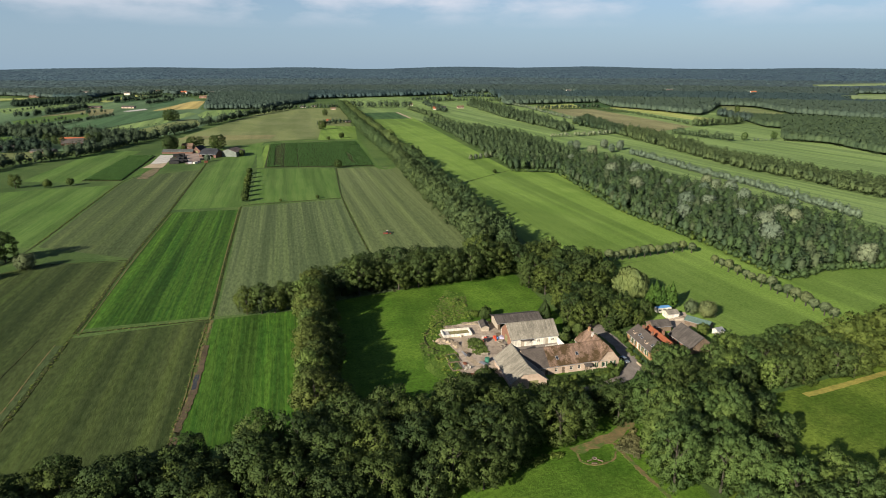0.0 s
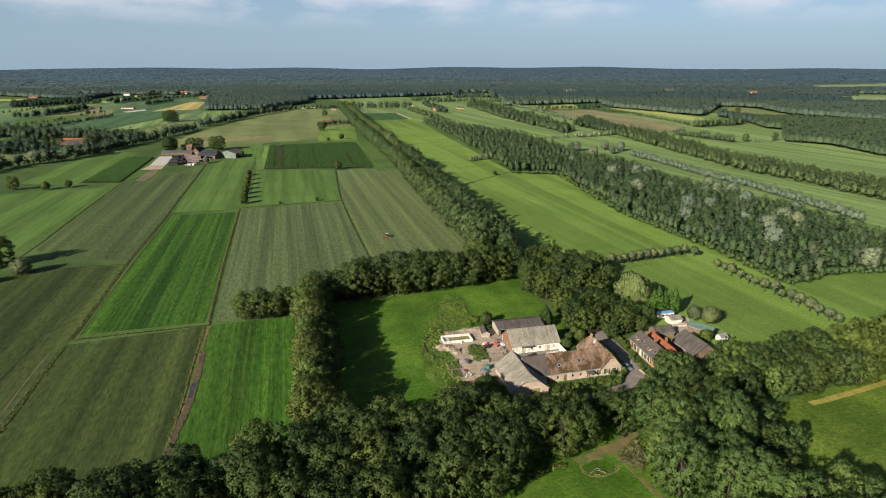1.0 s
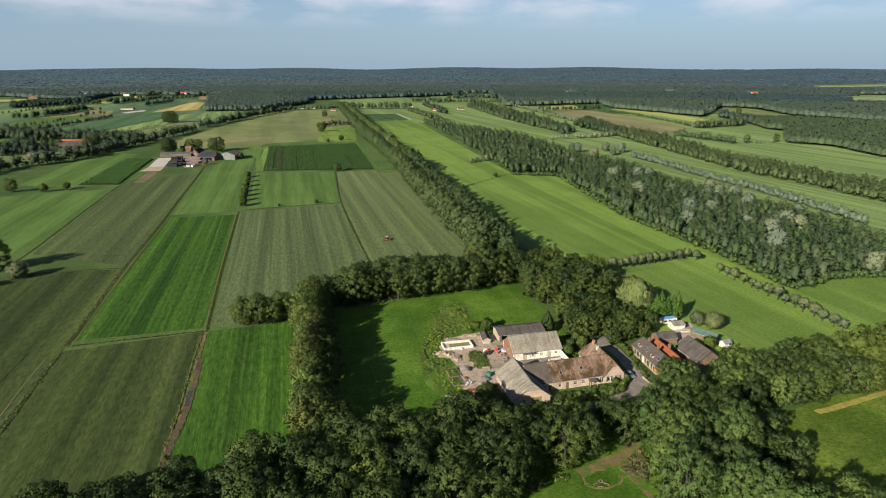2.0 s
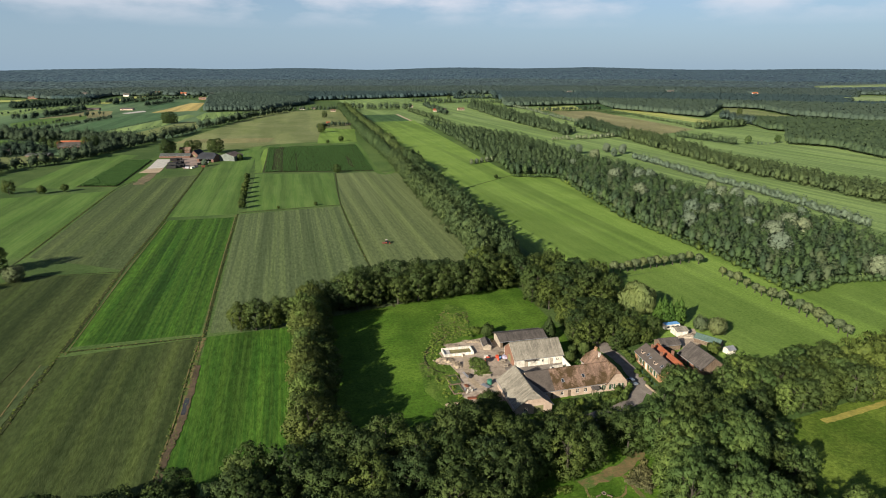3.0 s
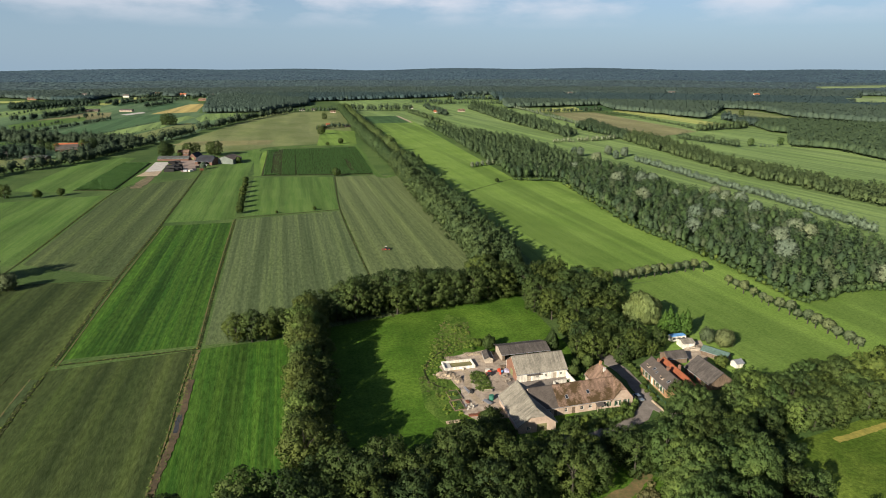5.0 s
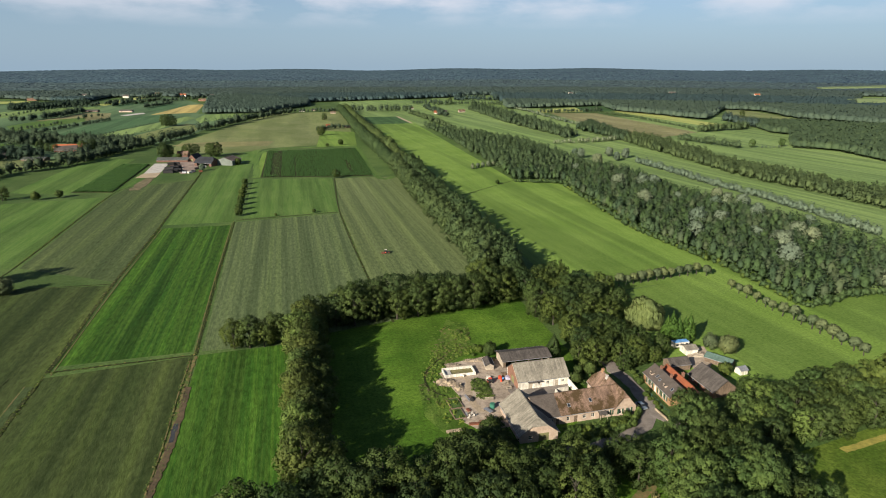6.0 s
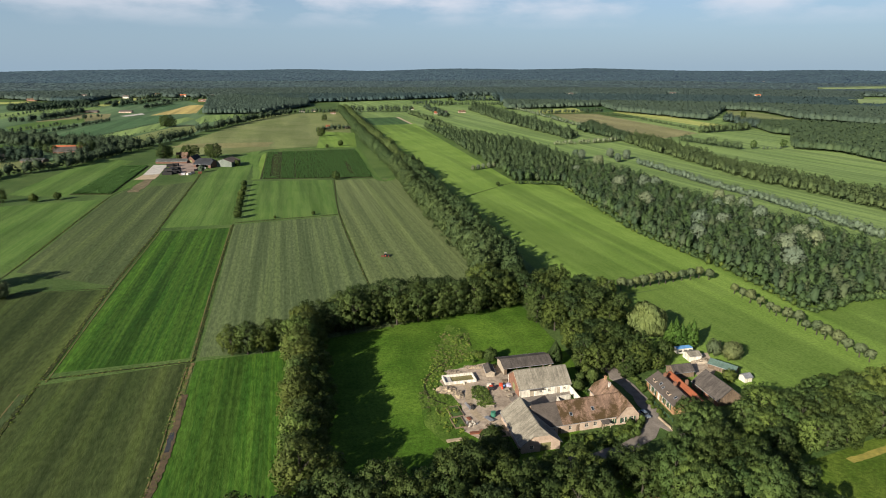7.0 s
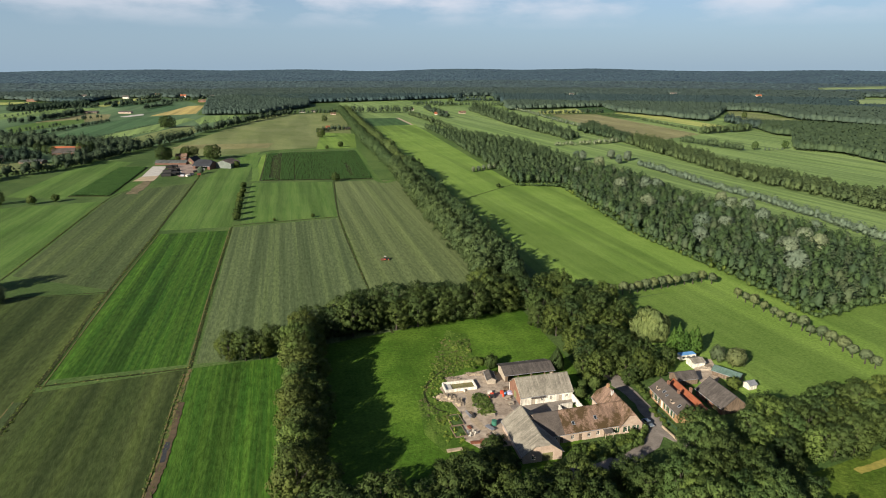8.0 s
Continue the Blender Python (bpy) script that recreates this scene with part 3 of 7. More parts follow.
sheet("meadow_1", M_MEADOW, 0.05, "smooth pale green meadow with faint wheel lines", "meadow", (-157, 1223), (-60, 1196), (63, 583), (110, 583), (134.4, 430.3), (166.0, 280.7), (245.3, 300.4), (184.0, 187.9), (149.1, 210.6), (130.1, 310.1), (58.5, 282.4), (7.3, 498.3))
sheet("meadow_2", M_MEADOW, 0.06, "grazed green paddock", "meadow", (69.7, 284.1), (129.6, 311.2), (152.9, 219.4), (146.3, 187.9), (93.5, 187.9), (74.7, 226.7))
sheet("meadow_3", M_DARKCROP, 0.3, DRK, "field", (-138, 1133), (-58, 1157), (-96, 1311), (-160, 1296))
sheet("meadow_4", M_FARMEADOW, 0.3, "far pale meadow", "meadow", (-247, 1511), (-92, 1622), (-120, 1971), (-300, 1839))
sheet("meadow_5", M_FARMEADOW, 0.2, "long pale green meadow", "meadow", (-55, 1251), (-29, 1360), (158, 808), (260, 519), (306.9, 355.9), (246.8, 274.1), (187.4, 320.5), (161.2, 416.0), (122, 618), (54, 912))
sheet("meadow_6", M_FARMEADOW, 0.25, "pale meadow with darker lines", "meadow", (153, 847), (241, 889), (285, 618), (345.1, 434.0), (277.4, 343.3), (261, 552), (216, 710), (145, 740))
sheet("meadow_7", M_FARMEADOW, 0.3, "striped pale meadow", "meadow", (330, 904), (371, 796), (447, 815), (482, 618), (393.3, 464.1), (370, 519), (305, 649))
sheet("meadow_8", M_FARMEADOW, 0.35, "green field between woods", "field", (404, 988), (497, 1056), (523, 961), (454, 827), (385, 827))
sheet("field_17", M_BROWNF, 0.35, "brown fallow field", "field", (231, 1402), (330, 1403), (395, 999), (320, 930), (263, 999))
sheet("field_18", M_YELLOW, 0.4, "pale yellow-green ripe field", "field", (378, 1444), (442, 1507), (496, 1099), (458, 1070))
sheet("field_19", M_YELLOW, 0.4, "pale yellow-green ripe field", "field", (216, 1507), (348, 1617), (314, 1453), (210, 1402))
sheet("field_20", M_DARKCROP, 0.4, DRK, "field", (326, 1628), (433, 1661), (390, 1471), (317, 1453))
sheet("field_21", M_DRY, 0.4, "pale field at the edge of the wood", "field", (667, 1532), (704, 1451), (687, 1251), (770, 1110), (546, 1209))
sheet("meadow_9", M_FARMEADOW, 0.3, "pale green meadow", "meadow", (-31, 1470), (133, 1752), (236, 1223), (202, 875), (154, 875))
sheet("meadow_10", M_FARMEADOW, 0.3, "far pale clearing in the woods", "meadow", (41, 1936), (156, 1936), (164, 2207), (54, 2164))
sheet("meadow_12", M_FARMEADOW, 0.4, "far pale clearing in the woods", "meadow", (996, 1576), (1160, 1490), (1612, 2082), (1397, 2164))
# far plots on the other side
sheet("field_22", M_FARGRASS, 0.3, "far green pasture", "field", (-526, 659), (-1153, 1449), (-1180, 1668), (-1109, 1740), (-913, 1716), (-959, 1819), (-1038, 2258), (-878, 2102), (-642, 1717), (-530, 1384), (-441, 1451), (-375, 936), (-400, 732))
sheet("field_23", M_FARCROP, 0.5, "far field of row crops, haze in its blue-green colour", "field", (-582, 957), (-637, 1217), (-633, 1296), (-593, 1353), (-525, 1206), (-522, 1014), (-513, 914), (-539, 900))
sheet("field_24", M_GOLD, 0.5, "golden stubble field", "field", (-618, 1353), (-547, 1417), (-639, 1717), (-670, 1693))
sheet("field_25", M_DRY, 0.5, "dry pasture", "field", (-458, 907), (-463, 1040), (-460, 1149), (-422, 1107), (-393, 1014), (-419, 881))
sheet("field_26", M_BROWNF, 0.5, "dry brownish fallow strip", "field", (-766, 1205), (-782, 1400), (-725, 1400), (-662, 1268), (-686, 1137))
sheet("field_27", M_YELLOW, 0.5, "pale yellow stubble field", "field", (-1256, 1691), (-1349, 1818), (-1210, 1874), (-1154, 1792))
sheet("field_28", M_YELLOW, 0.5, "pale green ripe strip", "field", (-915, 1692), (-1014, 2177), (-968, 2139), (-870, 1647))
sheet("field_29", M_FARMEADOW, 0.5, "light green strip of meadow", "field", (-515, 921), (-518, 1005), (-520, 1194), (-525, 1310), (-492, 1269), (-467, 1049), (-482, 901))
sheet("field_30", M_FARMEADOW, 0.5, "light green field beside the lane", "field", (-483, 1243), (-504, 1354), (-438, 1401), (-417, 1310), (-442, 1160))
sheet("field_31", M_MIDGRASS, 0.5, "green strip of pasture", "field", (-749, 1096), (-759, 1193), (-718, 1282), (-667, 1193), (-684, 1013))
sheet("field_32", M_FARCROP, 0.5, "far field of row crops, haze in its blue-green colour", "field", (-853, 1647), (-898, 1875), (-904, 1966), (-824, 1792), (-810, 1603))
sheet("field_33", M_FARCROP, 0.5, "far field of row crops, haze in its blue-green colour", "field", (-733, 1582), (-750, 1767), (-681, 1717), (-650, 1523), (-675, 1468))
sheet("field_34", M_FARMEADOW, 0.5, "far pale green strip", "field", (-990, 1399), (-939, 1582), (-864, 1625), (-826, 1542), (-875, 1268))
sheet("field_35", M_MIDGRASS, 0.5, "small green pasture among trees", "field", (-566, 778), (-622, 856), (-569, 850), (-530, 810), (-518, 779))
sheet("field_36", M_DRY, 0.5, "dull green paddock beside the greenhouse", "field", (-470, 645), (-502, 689), (-454, 710), (-418, 690), (-429, 652))
sheet("far_yard", M_CONCRETE, 0.6, "pale far farm yard", "yard", (-675, 1338), (-664, 1416), (-644, 1384), (-656, 1324))
sheet("lawn_1", M_LAWN, 0.05, "smooth mown lawn enclosed by tall trees", "lawn", (-59.6, 235.5), (32.8, 282.4), (45.8, 226.7), (46.4, 187.9), (11.7, 147.7), (-38.2, 137.5))
sheet("lawn_2", M_LAWN, 0.05, "smooth mown lawn", "lawn", (-22.4, 111.1), (2.2, 130.5), (29.6, 145.0), (45.2, 159.3), (56.4, 153.3), (62.7, 111.1))
sheet("lawn_3", M_PASTURE, 0.05, "green pasture behind a dry verge", "meadow", (82.8, 159.3), (106.0, 169.1), (167.7, 196.4), (149.8, 147.7), (95.8, 100.0), (56.6, 100.0))

sheet("rough_grass", M_ROUGH, 0.07, "rough weedy grass beside the yard", "grass", (0.7, 256.2), (8.8, 252.4), (11.2, 228.8), (2.5, 217.0), (0.2, 204.8), (4.4, 194.6), (4.9, 176.8), (0.5, 172.9), (-5.7, 182.4), (-8.4, 199.5), (-4.5, 220.2))

# tracks, verges and ditches
strip("verge_1", M_DRYGRASS, 0.09, 2.2, "dry yellow grass verge", "verge", (108.4, 165.7), (120.6, 170.5), (161.3, 187.9), ragged=0.14)
strip("track_1", M_PATH, 0.09, 1.2, "worn earth track between fields", "track", (-69.9, 137.5), (-75.8, 165.7), (-83.5, 196.4), (-89.5, 222.2), ragged=0.45)
strip("track_5", M_MUD, 0.095, 1.9, "bare muddy end of the field track", "track", (-69.6, 136.0), (-72.2, 147.7), (-75.0, 165.7), (-79.2, 183.8), (-83.4, 200.0), ragged=0.3)
strip("puddle", M_PUDDLE, 0.1, 1.3, "dark rain puddle on the muddy track", "puddle", (-76.0, 169.0), (-77.2, 173.6), (-78.4, 178.6), ragged=0.4)
strip("track_2", M_DITCH, 0.085, 0.82, "overgrown grassy field edge", "verge", (-135.6, 209.6), (-112.0, 216.8), (-89.9, 223.3))
strip("track_3", M_DITCH, 0.08, 0.95, "overgrown field ditch", "ditch", (-89.9, 223.3), (-110.0, 300.4), (-140.5, 423.0))
strip("ditch_1", M_DITCH, 0.1, 1.5, "overgrown field ditch", "ditch", (-135.6, 209.6), (-138.3, 222.0), (-158.2, 297.5), (-183.9, 407.4), (-210, 513), (-232, 601), (-241, 632))
strip("ditch_7", M_DITCH, 0.1, 1.3, "dark overgrown ditch between two mown fields", "ditch", (-133.4, 201.0), (-129.3, 183.8), (-124.0, 164.1), (-120.3, 147.7), (-115.0, 128.0))
strip("verge_5", M_GREYMID, 0.09, 2.2, "uncut rough grass beside a ditch", "verge", (-135.3, 199.8), (-131.2, 183.2), (-126.0, 163.8), (-122.2, 147.0), (-117.0, 128.0))
strip("verge_6", M_PATH, 0.085, 0.45, "pale dry grass line in the mown field", "verge", (-136.8, 200.2), (-132.6, 183.0), (-127.4, 163.6), (-123.6, 147.0))
strip("ditch_8", M_DITCH, 0.08, 0.5, "dark furrow in the mown field", "ditch", (-145.7, 205.7), (-139.8, 176.2), (-135.0, 152.0))
strip("ditch_2", M_DITCH, 0.1, 0.75, "overgrown field ditch", "ditch", (-217.8, 282.4), (-222.3, 323.8), (-267, 503), (-271, 549))
strip("ditch_3", M_DITCH, 0.1, 0.88, "overgrown field ditch", "ditch", (-140.4, 426.6), (-75.3, 451.6))
strip("ditch_4", M_DITCH, 0.1, 1.0, "overgrown field ditch", "ditch", (-102, 590), (-74.5, 451.6), (-39.1, 314.2), (-20.6, 253.2))
strip("ditch_5", M_DITCH, 0.1, 0.82, "overgrown field ditch", "ditch", (20, 519), (64, 580))
strip("ditch_6", M_DITCH, 0.1, 0.61, "dry grass line", "verge", (-201.6, 291.1), (-158.9, 299.4))
strip("headland_1", M_MIDGRASS, 0.11, 6.0, "grass headland beside the crop", "verge", (-176, 593), (-217, 784), (-113, 827))
strip("headland_2", M_MIDGRASS, 0.11, 6.0, "grass headland beside the crop", "verge", (-113, 827), (-64, 604), (-46, 597))
strip("track_4", M_SAND, 0.6, 5.0, "far sandy track", "track", (-96, 1311), (-58, 1157))
strip("verge_2", M_PATH, 0.085, 0.4, "dry grass line beside a track", "verge", (-71.0, 137.5), (-77.1, 165.7), (-85.0, 196.4), (-90.1, 218.9))
strip("verge_3", M_PATH, 0.085, 0.4, "dry grass line beside a ditch", "verge", (-90.6, 223.3), (-110.9, 300.4), (-140.9, 419.5))
strip("verge_4", M_PATH, 0.085, 0.4, "dry grass line beside a ditch", "verge", (-132.9, 207.6), (-156.1, 298.5), (-181.0, 404.1))


# ---- trees ----
def ball(fine):
    bm = bmesh.new()
    bmesh.ops.create_icosphere(bm, subdivisions=fine, radius=1)
    v, t = np.array([p.co[:] for p in bm.verts]), np.array([[p.index for p in f.verts] for f in bm.faces])
    bm.free()
    return v, t


BALL_V, BALL_T = ball(1)
UPPER_T = BALL_T[BALL_V[BALL_T].mean(1)[:, 2] > -0.35]
OCT_V = np.array([(1, 0, 0), (0, 1, 0), (-1, 0, 0), (0, -1, 0), (0, 0, 1), (0, 0, -1)], dtype=float)
OCT_T = np.array([(0, 1, 4), (1, 2, 4), (2, 3, 4), (3, 0, 4), (1, 0, 5), (2, 1, 5), (3, 2, 5), (0, 3, 5)])


def unit(a):
    return a / np.maximum(np.linalg.norm(a, axis=-1, keepdims=True), 1e-6)


def crown_np(seed, centre, radius, lobes, lobe_r, leaves, leaf, low=-0.55, droop=0.0, core=0.72, cone=0.0, boughs=0, puff=0.5, even=0.72, body=0.0, rise=0.0):
    """A crown: boughs that carry leafy lobes, small leaf sprays over the skin of each lobe, a dark body inside it.
    centre: (x, y, z); radius: (rx, ry, rz); lobe_r: the lobes' radii, smallest and largest. Gives vertices, triangles, normals."""
    r = np.random.default_rng(seed)
    vs, ts, ns, count = [], [], [], 0
    ce, ra = np.array(centre), np.array(radius)

    def add(v, t, nrm):
        nonlocal count
        vs.append(v)
        ts.append(t + count)
        ns.append(nrm)
        count += len(v)

    def way(z, a):
        side = math.sqrt(max(1 - (z * z if z > 0 else z ** 4), 0))
        return np.array([math.cos(a) * side, math.sin(a) * side, z])

    if body:
        bp = ce + BALL_V * ra * body * r.uniform(0.9, 1.08, (len(BALL_V), 1))
        add(bp, BALL_T, BALL_V)
    big = []
    for i in range(boughs):
        d = way(low + (0.92 - low) * (i + 0.5) / boughs, i * 2.39996 + r.uniform(-0.5, 0.5))
        br = ra.min() * r.uniform(0.42, 0.58)
        big.append((ce + d * np.maximum(ra - br * 0.9, 0.1) * r.uniform(0.85, 1.1), br))
    for i in range(lobes):
        z = low + (1 - low) * (i + 0.5) / lobes
        d = way(z, i * 2.39996 + r.uniform(-0.4, 0.4))
        lr = r.uniform(*lobe_r)
        if big:
            bc, br = big[i % boughs]
            k = i // boughs
            n_on = max(1, lobes // boughs)
            d = unit(way(-0.75 + 1.7 * (k + 0.5) / n_on, k * 2.39996 + i) + 0.75 * unit((bc - ce) / ra))
            c = bc + d * br * r.uniform(0.75, 1.05)
        else:
            c = ce + d * np.maximum(ra - lr * 0.8, 0.1) * r.uniform(even, 1.08)
        sq = np.array([1, 1, r.uniform(0.75, 1.0)])
        bv, bt = OCT_V, (OCT_T if d[2] < 0.3 else OCT_T[:4])
        bp = c + bv * lr * core * sq * r.uniform(0.8, 1.15, (len(bv), 1))
        add(bp, bt, unit(puff * bv + (1.2 - puff) * unit((bp - ce) / ra)))
        if not leaves:
            continue
        n = max(4, int(leaves * (lr / lobe_r[1]) ** 2))
        dirs = unit(r.normal(size=(n, 3)) + d * 0.6)
        p = c + dirs * lr * sq * r.uniform(0.76, 1.3, (n, 1))
        nor = unit(dirs + r.normal(size=(n, 3)) * 0.6 + np.array([0, 0, 0.2]))
        tan = np.cross(nor, r.normal(size=(n, 3)))
        if droop:
            tan = unit(tan) * (1 - droop) + np.array([0, 0, -1]) * droop
        tan = unit(tan)
        bit = unit(np.cross(nor, tan))
        s = r.uniform(0.6, 1.4, (n, 1)) * leaf
        k = r.uniform(0.55, 0.95, (n, 1)) * (0.32 if droop else 1)
        tri = np.stack([p + tan * s, p - tan * s * 0.6 + bit * s * k, p - tan * s * 0.6 - bit * s * k], 1)
        soft = unit(puff * dirs + (1.05 - puff) * unit((p - ce) / ra) + 0.16 * nor)
        turn = (np.cross(tri[:, 1] - tri[:, 0], tri[:, 2] - tri[:, 0]) * soft).sum(1) < 0
        tri[turn] = tri[turn][:, ::-1]
        add(tri.reshape(-1, 3), np.arange(n)[:, None] * 3 + np.array([0, 1, 2]), np.repeat(soft, 3, 0))
    v = np.concatenate(vs)
    if cone:
        v[:, :2] *= np.clip(1.45 * (1 - v[:, 2] / cone), 0.1, 1.15)[:, None]
    nrm = np.concatenate(ns)
    if rise:
        nrm = unit(nrm + np.array([0, 0, rise]))
    return v, np.concatenate(ts), nrm


def trunk_bm(height, r0, limbs, spread, seed, fork=0.45):
    rng = random.Random(seed)
    bm = bmesh.new()
    tube(bm, (0, 0, -0.2), (0.1, 0, height * 0.3), r0 * 1.15, r0 * 0.8, 8)
    tube(bm, (0.1, 0, height * 0.3), (0, 0.1, height * 0.75), r0 * 0.8, r0 * 0.25, 8)
    for i in range(limbs):
        a = i * 2.4 + rng.uniform(-0.4, 0.4)
        z = height * rng.uniform(fork - 0.12, fork + 0.15)
        tube(bm, (0, 0, z), (math.cos(a) * spread, math.sin(a) * spread, z + height * 0.25), r0 * 0.42, r0 * 0.1, 6)
    return bm


def tree_proto(name, label, category, leaf, height, r0, crown, limbs=5, spread=3.0, fork=0.45):
    """One tree: a trunk with limbs, and a crown."""
    top = root(name, 0, 0, 0, label=label, category=category)
    part("trunk", trunk_bm(height, r0, limbs, spread, hash_of(name), fork), M_BARK, top)
    v, t, nrm = crown
    ob = new("crown", mesh_np("crown", v, t, leaf, nrm))
    ob.parent = top
    return top


def hash_of(s):
    return sum((i + 3) * ord(c) for i, c in enumerate(s)) % 9973


PROTO = {}


def species(key, variants, label, category, leaf, height, r0, centre_z, radius, lobes, lobe_r, leaves, leaf_size, **kw):
    more = {k: kw.pop(k) for k in ("low", "droop", "core", "cone", "boughs") if k in kw}
    PROTO[key] = [(tree_proto, (category.replace(" ", "_"), label, category, leaf, height, r0, (11 * i + hash_of(key), (0, 0, centre_z), radius, lobes, lobe_r, leaves, leaf_size, more)), kw, {}) for i in range(variants)]


def plant(key, x, y, size=1.0, rng=random, group="", tall=1.0):
    """A tree of that kind: the first of each variant is built, the others are its copies."""
    make, args, kw, made = PROTO[key][rng.randrange(len(PROTO[key]))]
    m = Matrix.LocRotScale((x, y, 0), Euler((rng.uniform(-0.04, 0.04), rng.uniform(-0.04, 0.04), rng.uniform(0, 6.28))), (size * rng.uniform(0.92, 1.08), size * rng.uniform(0.92, 1.08), size * tall))
    if "ob" not in made:
        name, label, category, leaf, height, r0, (seed, centre, radius, lobes, lobe_r, leaves, leaf_size, more) = args
        made["ob"] = make(name, label, category, leaf, height, r0, crown_np(seed, centre, radius, lobes, lobe_r, leaves, leaf_size, **more), **kw)
        made["ob"].matrix_basis = m
        ob = made["ob"]
    else:
        plain = made["ob"].matrix_basis.copy()
        made["ob"].matrix_basis = Matrix()
        ob = copy_thing(made["ob"], m)
        made["ob"].matrix_basis = plain
    if group:
        ob["group"] = group
    return ob


OAKL = "tall broadleaf tree with a dense dark green crown"
species("oak", 5, OAKL, "tree", L_OAK, 14.5, 0.34, 7.6, (5.4, 5.4, 7.0), 96, (0.6, 1.35), 105, 0.25, low=-0.95, core=0.6, boughs=15)
species("ash", 4, "tall broadleaf tree with a fresh green crown", "tree", L_ELM, 14.5, 0.32, 7.7, (5.0, 5.0, 7.2), 98, (0.55, 1.25), 105, 0.24, low=-0.95, core=0.55, boughs=14)
species("olive", 3, "tall broadleaf tree with a light olive green crown", "tree", L_OLIVE, 14.5, 0.32, 7.6, (4.8, 4.8, 7.2), 84, (0.6, 1.3), 90, 0.27, low=-0.95, core=0.45, boughs=12)
species("dark", 4, "tall tree with a very dark green crown", "tree", L_DARK, 14.5, 0.34, 7.6, (5.2, 5.2, 7.0), 96, (0.6, 1.35), 105, 0.25, low=-0.95, core=0.6, boughs=15)
species("tall_ash", 3, "tall broadleaf tree with a fresh green crown", "tree", L_ELM, 14.5, 0.32, 7.8, (5.2, 5.2, 7.2), 150, (0.5, 1.1), 130, 0.19, low=-0.95, core=0.6, boughs=20)
species("tall_oak", 3, OAKL, "tree", L_OAK, 14.5, 0.34, 7.7, (5.6, 5.6, 7.0), 150, (0.5, 1.15), 130, 0.195, low=-0.95, core=0.6, boughs=20)
species("silver", 3, "silvery grey-green willow tree", "tree", L_PALE, 9, 0.25, 4.8, (3.4, 3.4, 4.6), 30, (0.9, 1.6), 110, 0.32, low=-0.95)
species("pollard", 3, "small pollard willow with a round grey-green head", "pollard willow", L_POLLARD, 3.6, 0.22, 3.5, (1.9, 1.9, 1.9), 16, (0.6, 1.0), 90, 0.25, low=-0.8, limbs=4, spread=0.8, fork=0.7)
species("bush", 4, "rounded leafy green shrub", "shrub", L_SHRUB, 2.0, 0.07, 1.1, (1.4, 1.4, 1.2), 14, (0.4, 0.8), 90, 0.16, low=-0.95, limbs=3, spread=0.5)
species("small", 3, "small field tree with a round dark crown", "tree", L_OAK, 7, 0.18, 3.8, (3.0, 3.0, 3.3), 20, (1.0, 1.6), 70, 0.42, low=-0.95)
species("olivebush", 2, "dense grey-green willow shrub", "shrub", L_POLLARD, 6, 0.18, 3.1, (3.6, 3.6, 3.2), 30, (0.9, 1.6), 150, 0.24, low=-0.95)
species("willow", 1, "weeping willow with a pale yellow-green crown", "weeping willow", L_WILLOW, 12, 0.45, 6.4, (6.0, 6.0, 6.2), 60, (1.0, 2.0), 330, 0.5, low=-0.98, droop=0.9, core=0.6)
species("thuja", 2, "slender dense green conifer", "conifer", L_THUJA, 8, 0.18, 4.3, (1.9, 1.9, 4.6), 60, (0.4, 0.75), 90, 0.2, low=-0.95, cone=9.3, limbs=2, spread=0.4)
species("spruce", 1, "dark blue-green conifer beside the shed", "conifer", L_DARK, 10, 0.2, 5.2, (2.9, 2.9, 5.2), 60, (0.6, 1.0), 90, 0.24, low=-0.95, cone=10.8, limbs=3, spread=0.7)

rng = random.Random(5)


def grove(poly, gap, keys, lo, hi, group, tall=(0.95, 1.08), seed=1):
    r = random.Random(seed)
    for x, y in fill(poly, gap, r):
        plant(r.choice(keys), x, y, r.uniform(lo, hi), r, group, r.uniform(*tall))


def tree_row(line, gap, keys, lo, hi, group, side=1.0, seed=1, tall=(0.92, 1.08)):
    r = random.Random(seed)
    for x, y in along(line, gap, r, 0.25, side):
        plant(r.choice(keys), x, y, r.uniform(lo, hi), r, group, r.uniform(*tall))


# belt in front of the farm
grove([(-120, 96), (-96.1, 116.2), (-84.6, 117.4), (-72.2, 117.4), (-66.2, 123.4), (-58.0, 127.0), (-50.0, 131.0), (-50, 92), (-60, 88), (-120, 86)], 7.7, ["dark", "oak", "dark"], 0.82, 1.06, "belt of trees in front of the farm", seed=3)
grove([(-50, 131), (-48.2, 131.9), (-40.9, 140.8), (-32.8, 143.6), (-21.1, 143.6), (-3.7, 151.5), (7.1, 152.1), (17.2, 146.0), (26.6, 149.0), (38.2, 150.2), (36, 141), (26, 133), (8, 121), (-8, 112), (-20, 100), (-50, 92)], 7.7, ["oak", "dark", "dark", "oak"], 0.82, 1.06, "belt of trees in front of the farm", seed=33)
# rows round the lawn
tree_row([(-33.5, 146), (-39.5, 174), (-47.5, 207), (-54, 240)], 6.6, ["olive", "olive", "ash"], 0.95, 1.18, "tree row beside the lawn", 1.5, seed=5)
tree_row([(-29, 150), (-35.5, 175), (-42.5, 207), (-48, 238)], 9.0, ["olive", "oak"], 0.72, 0.9, "tree row beside the lawn", 1.5, seed=25)
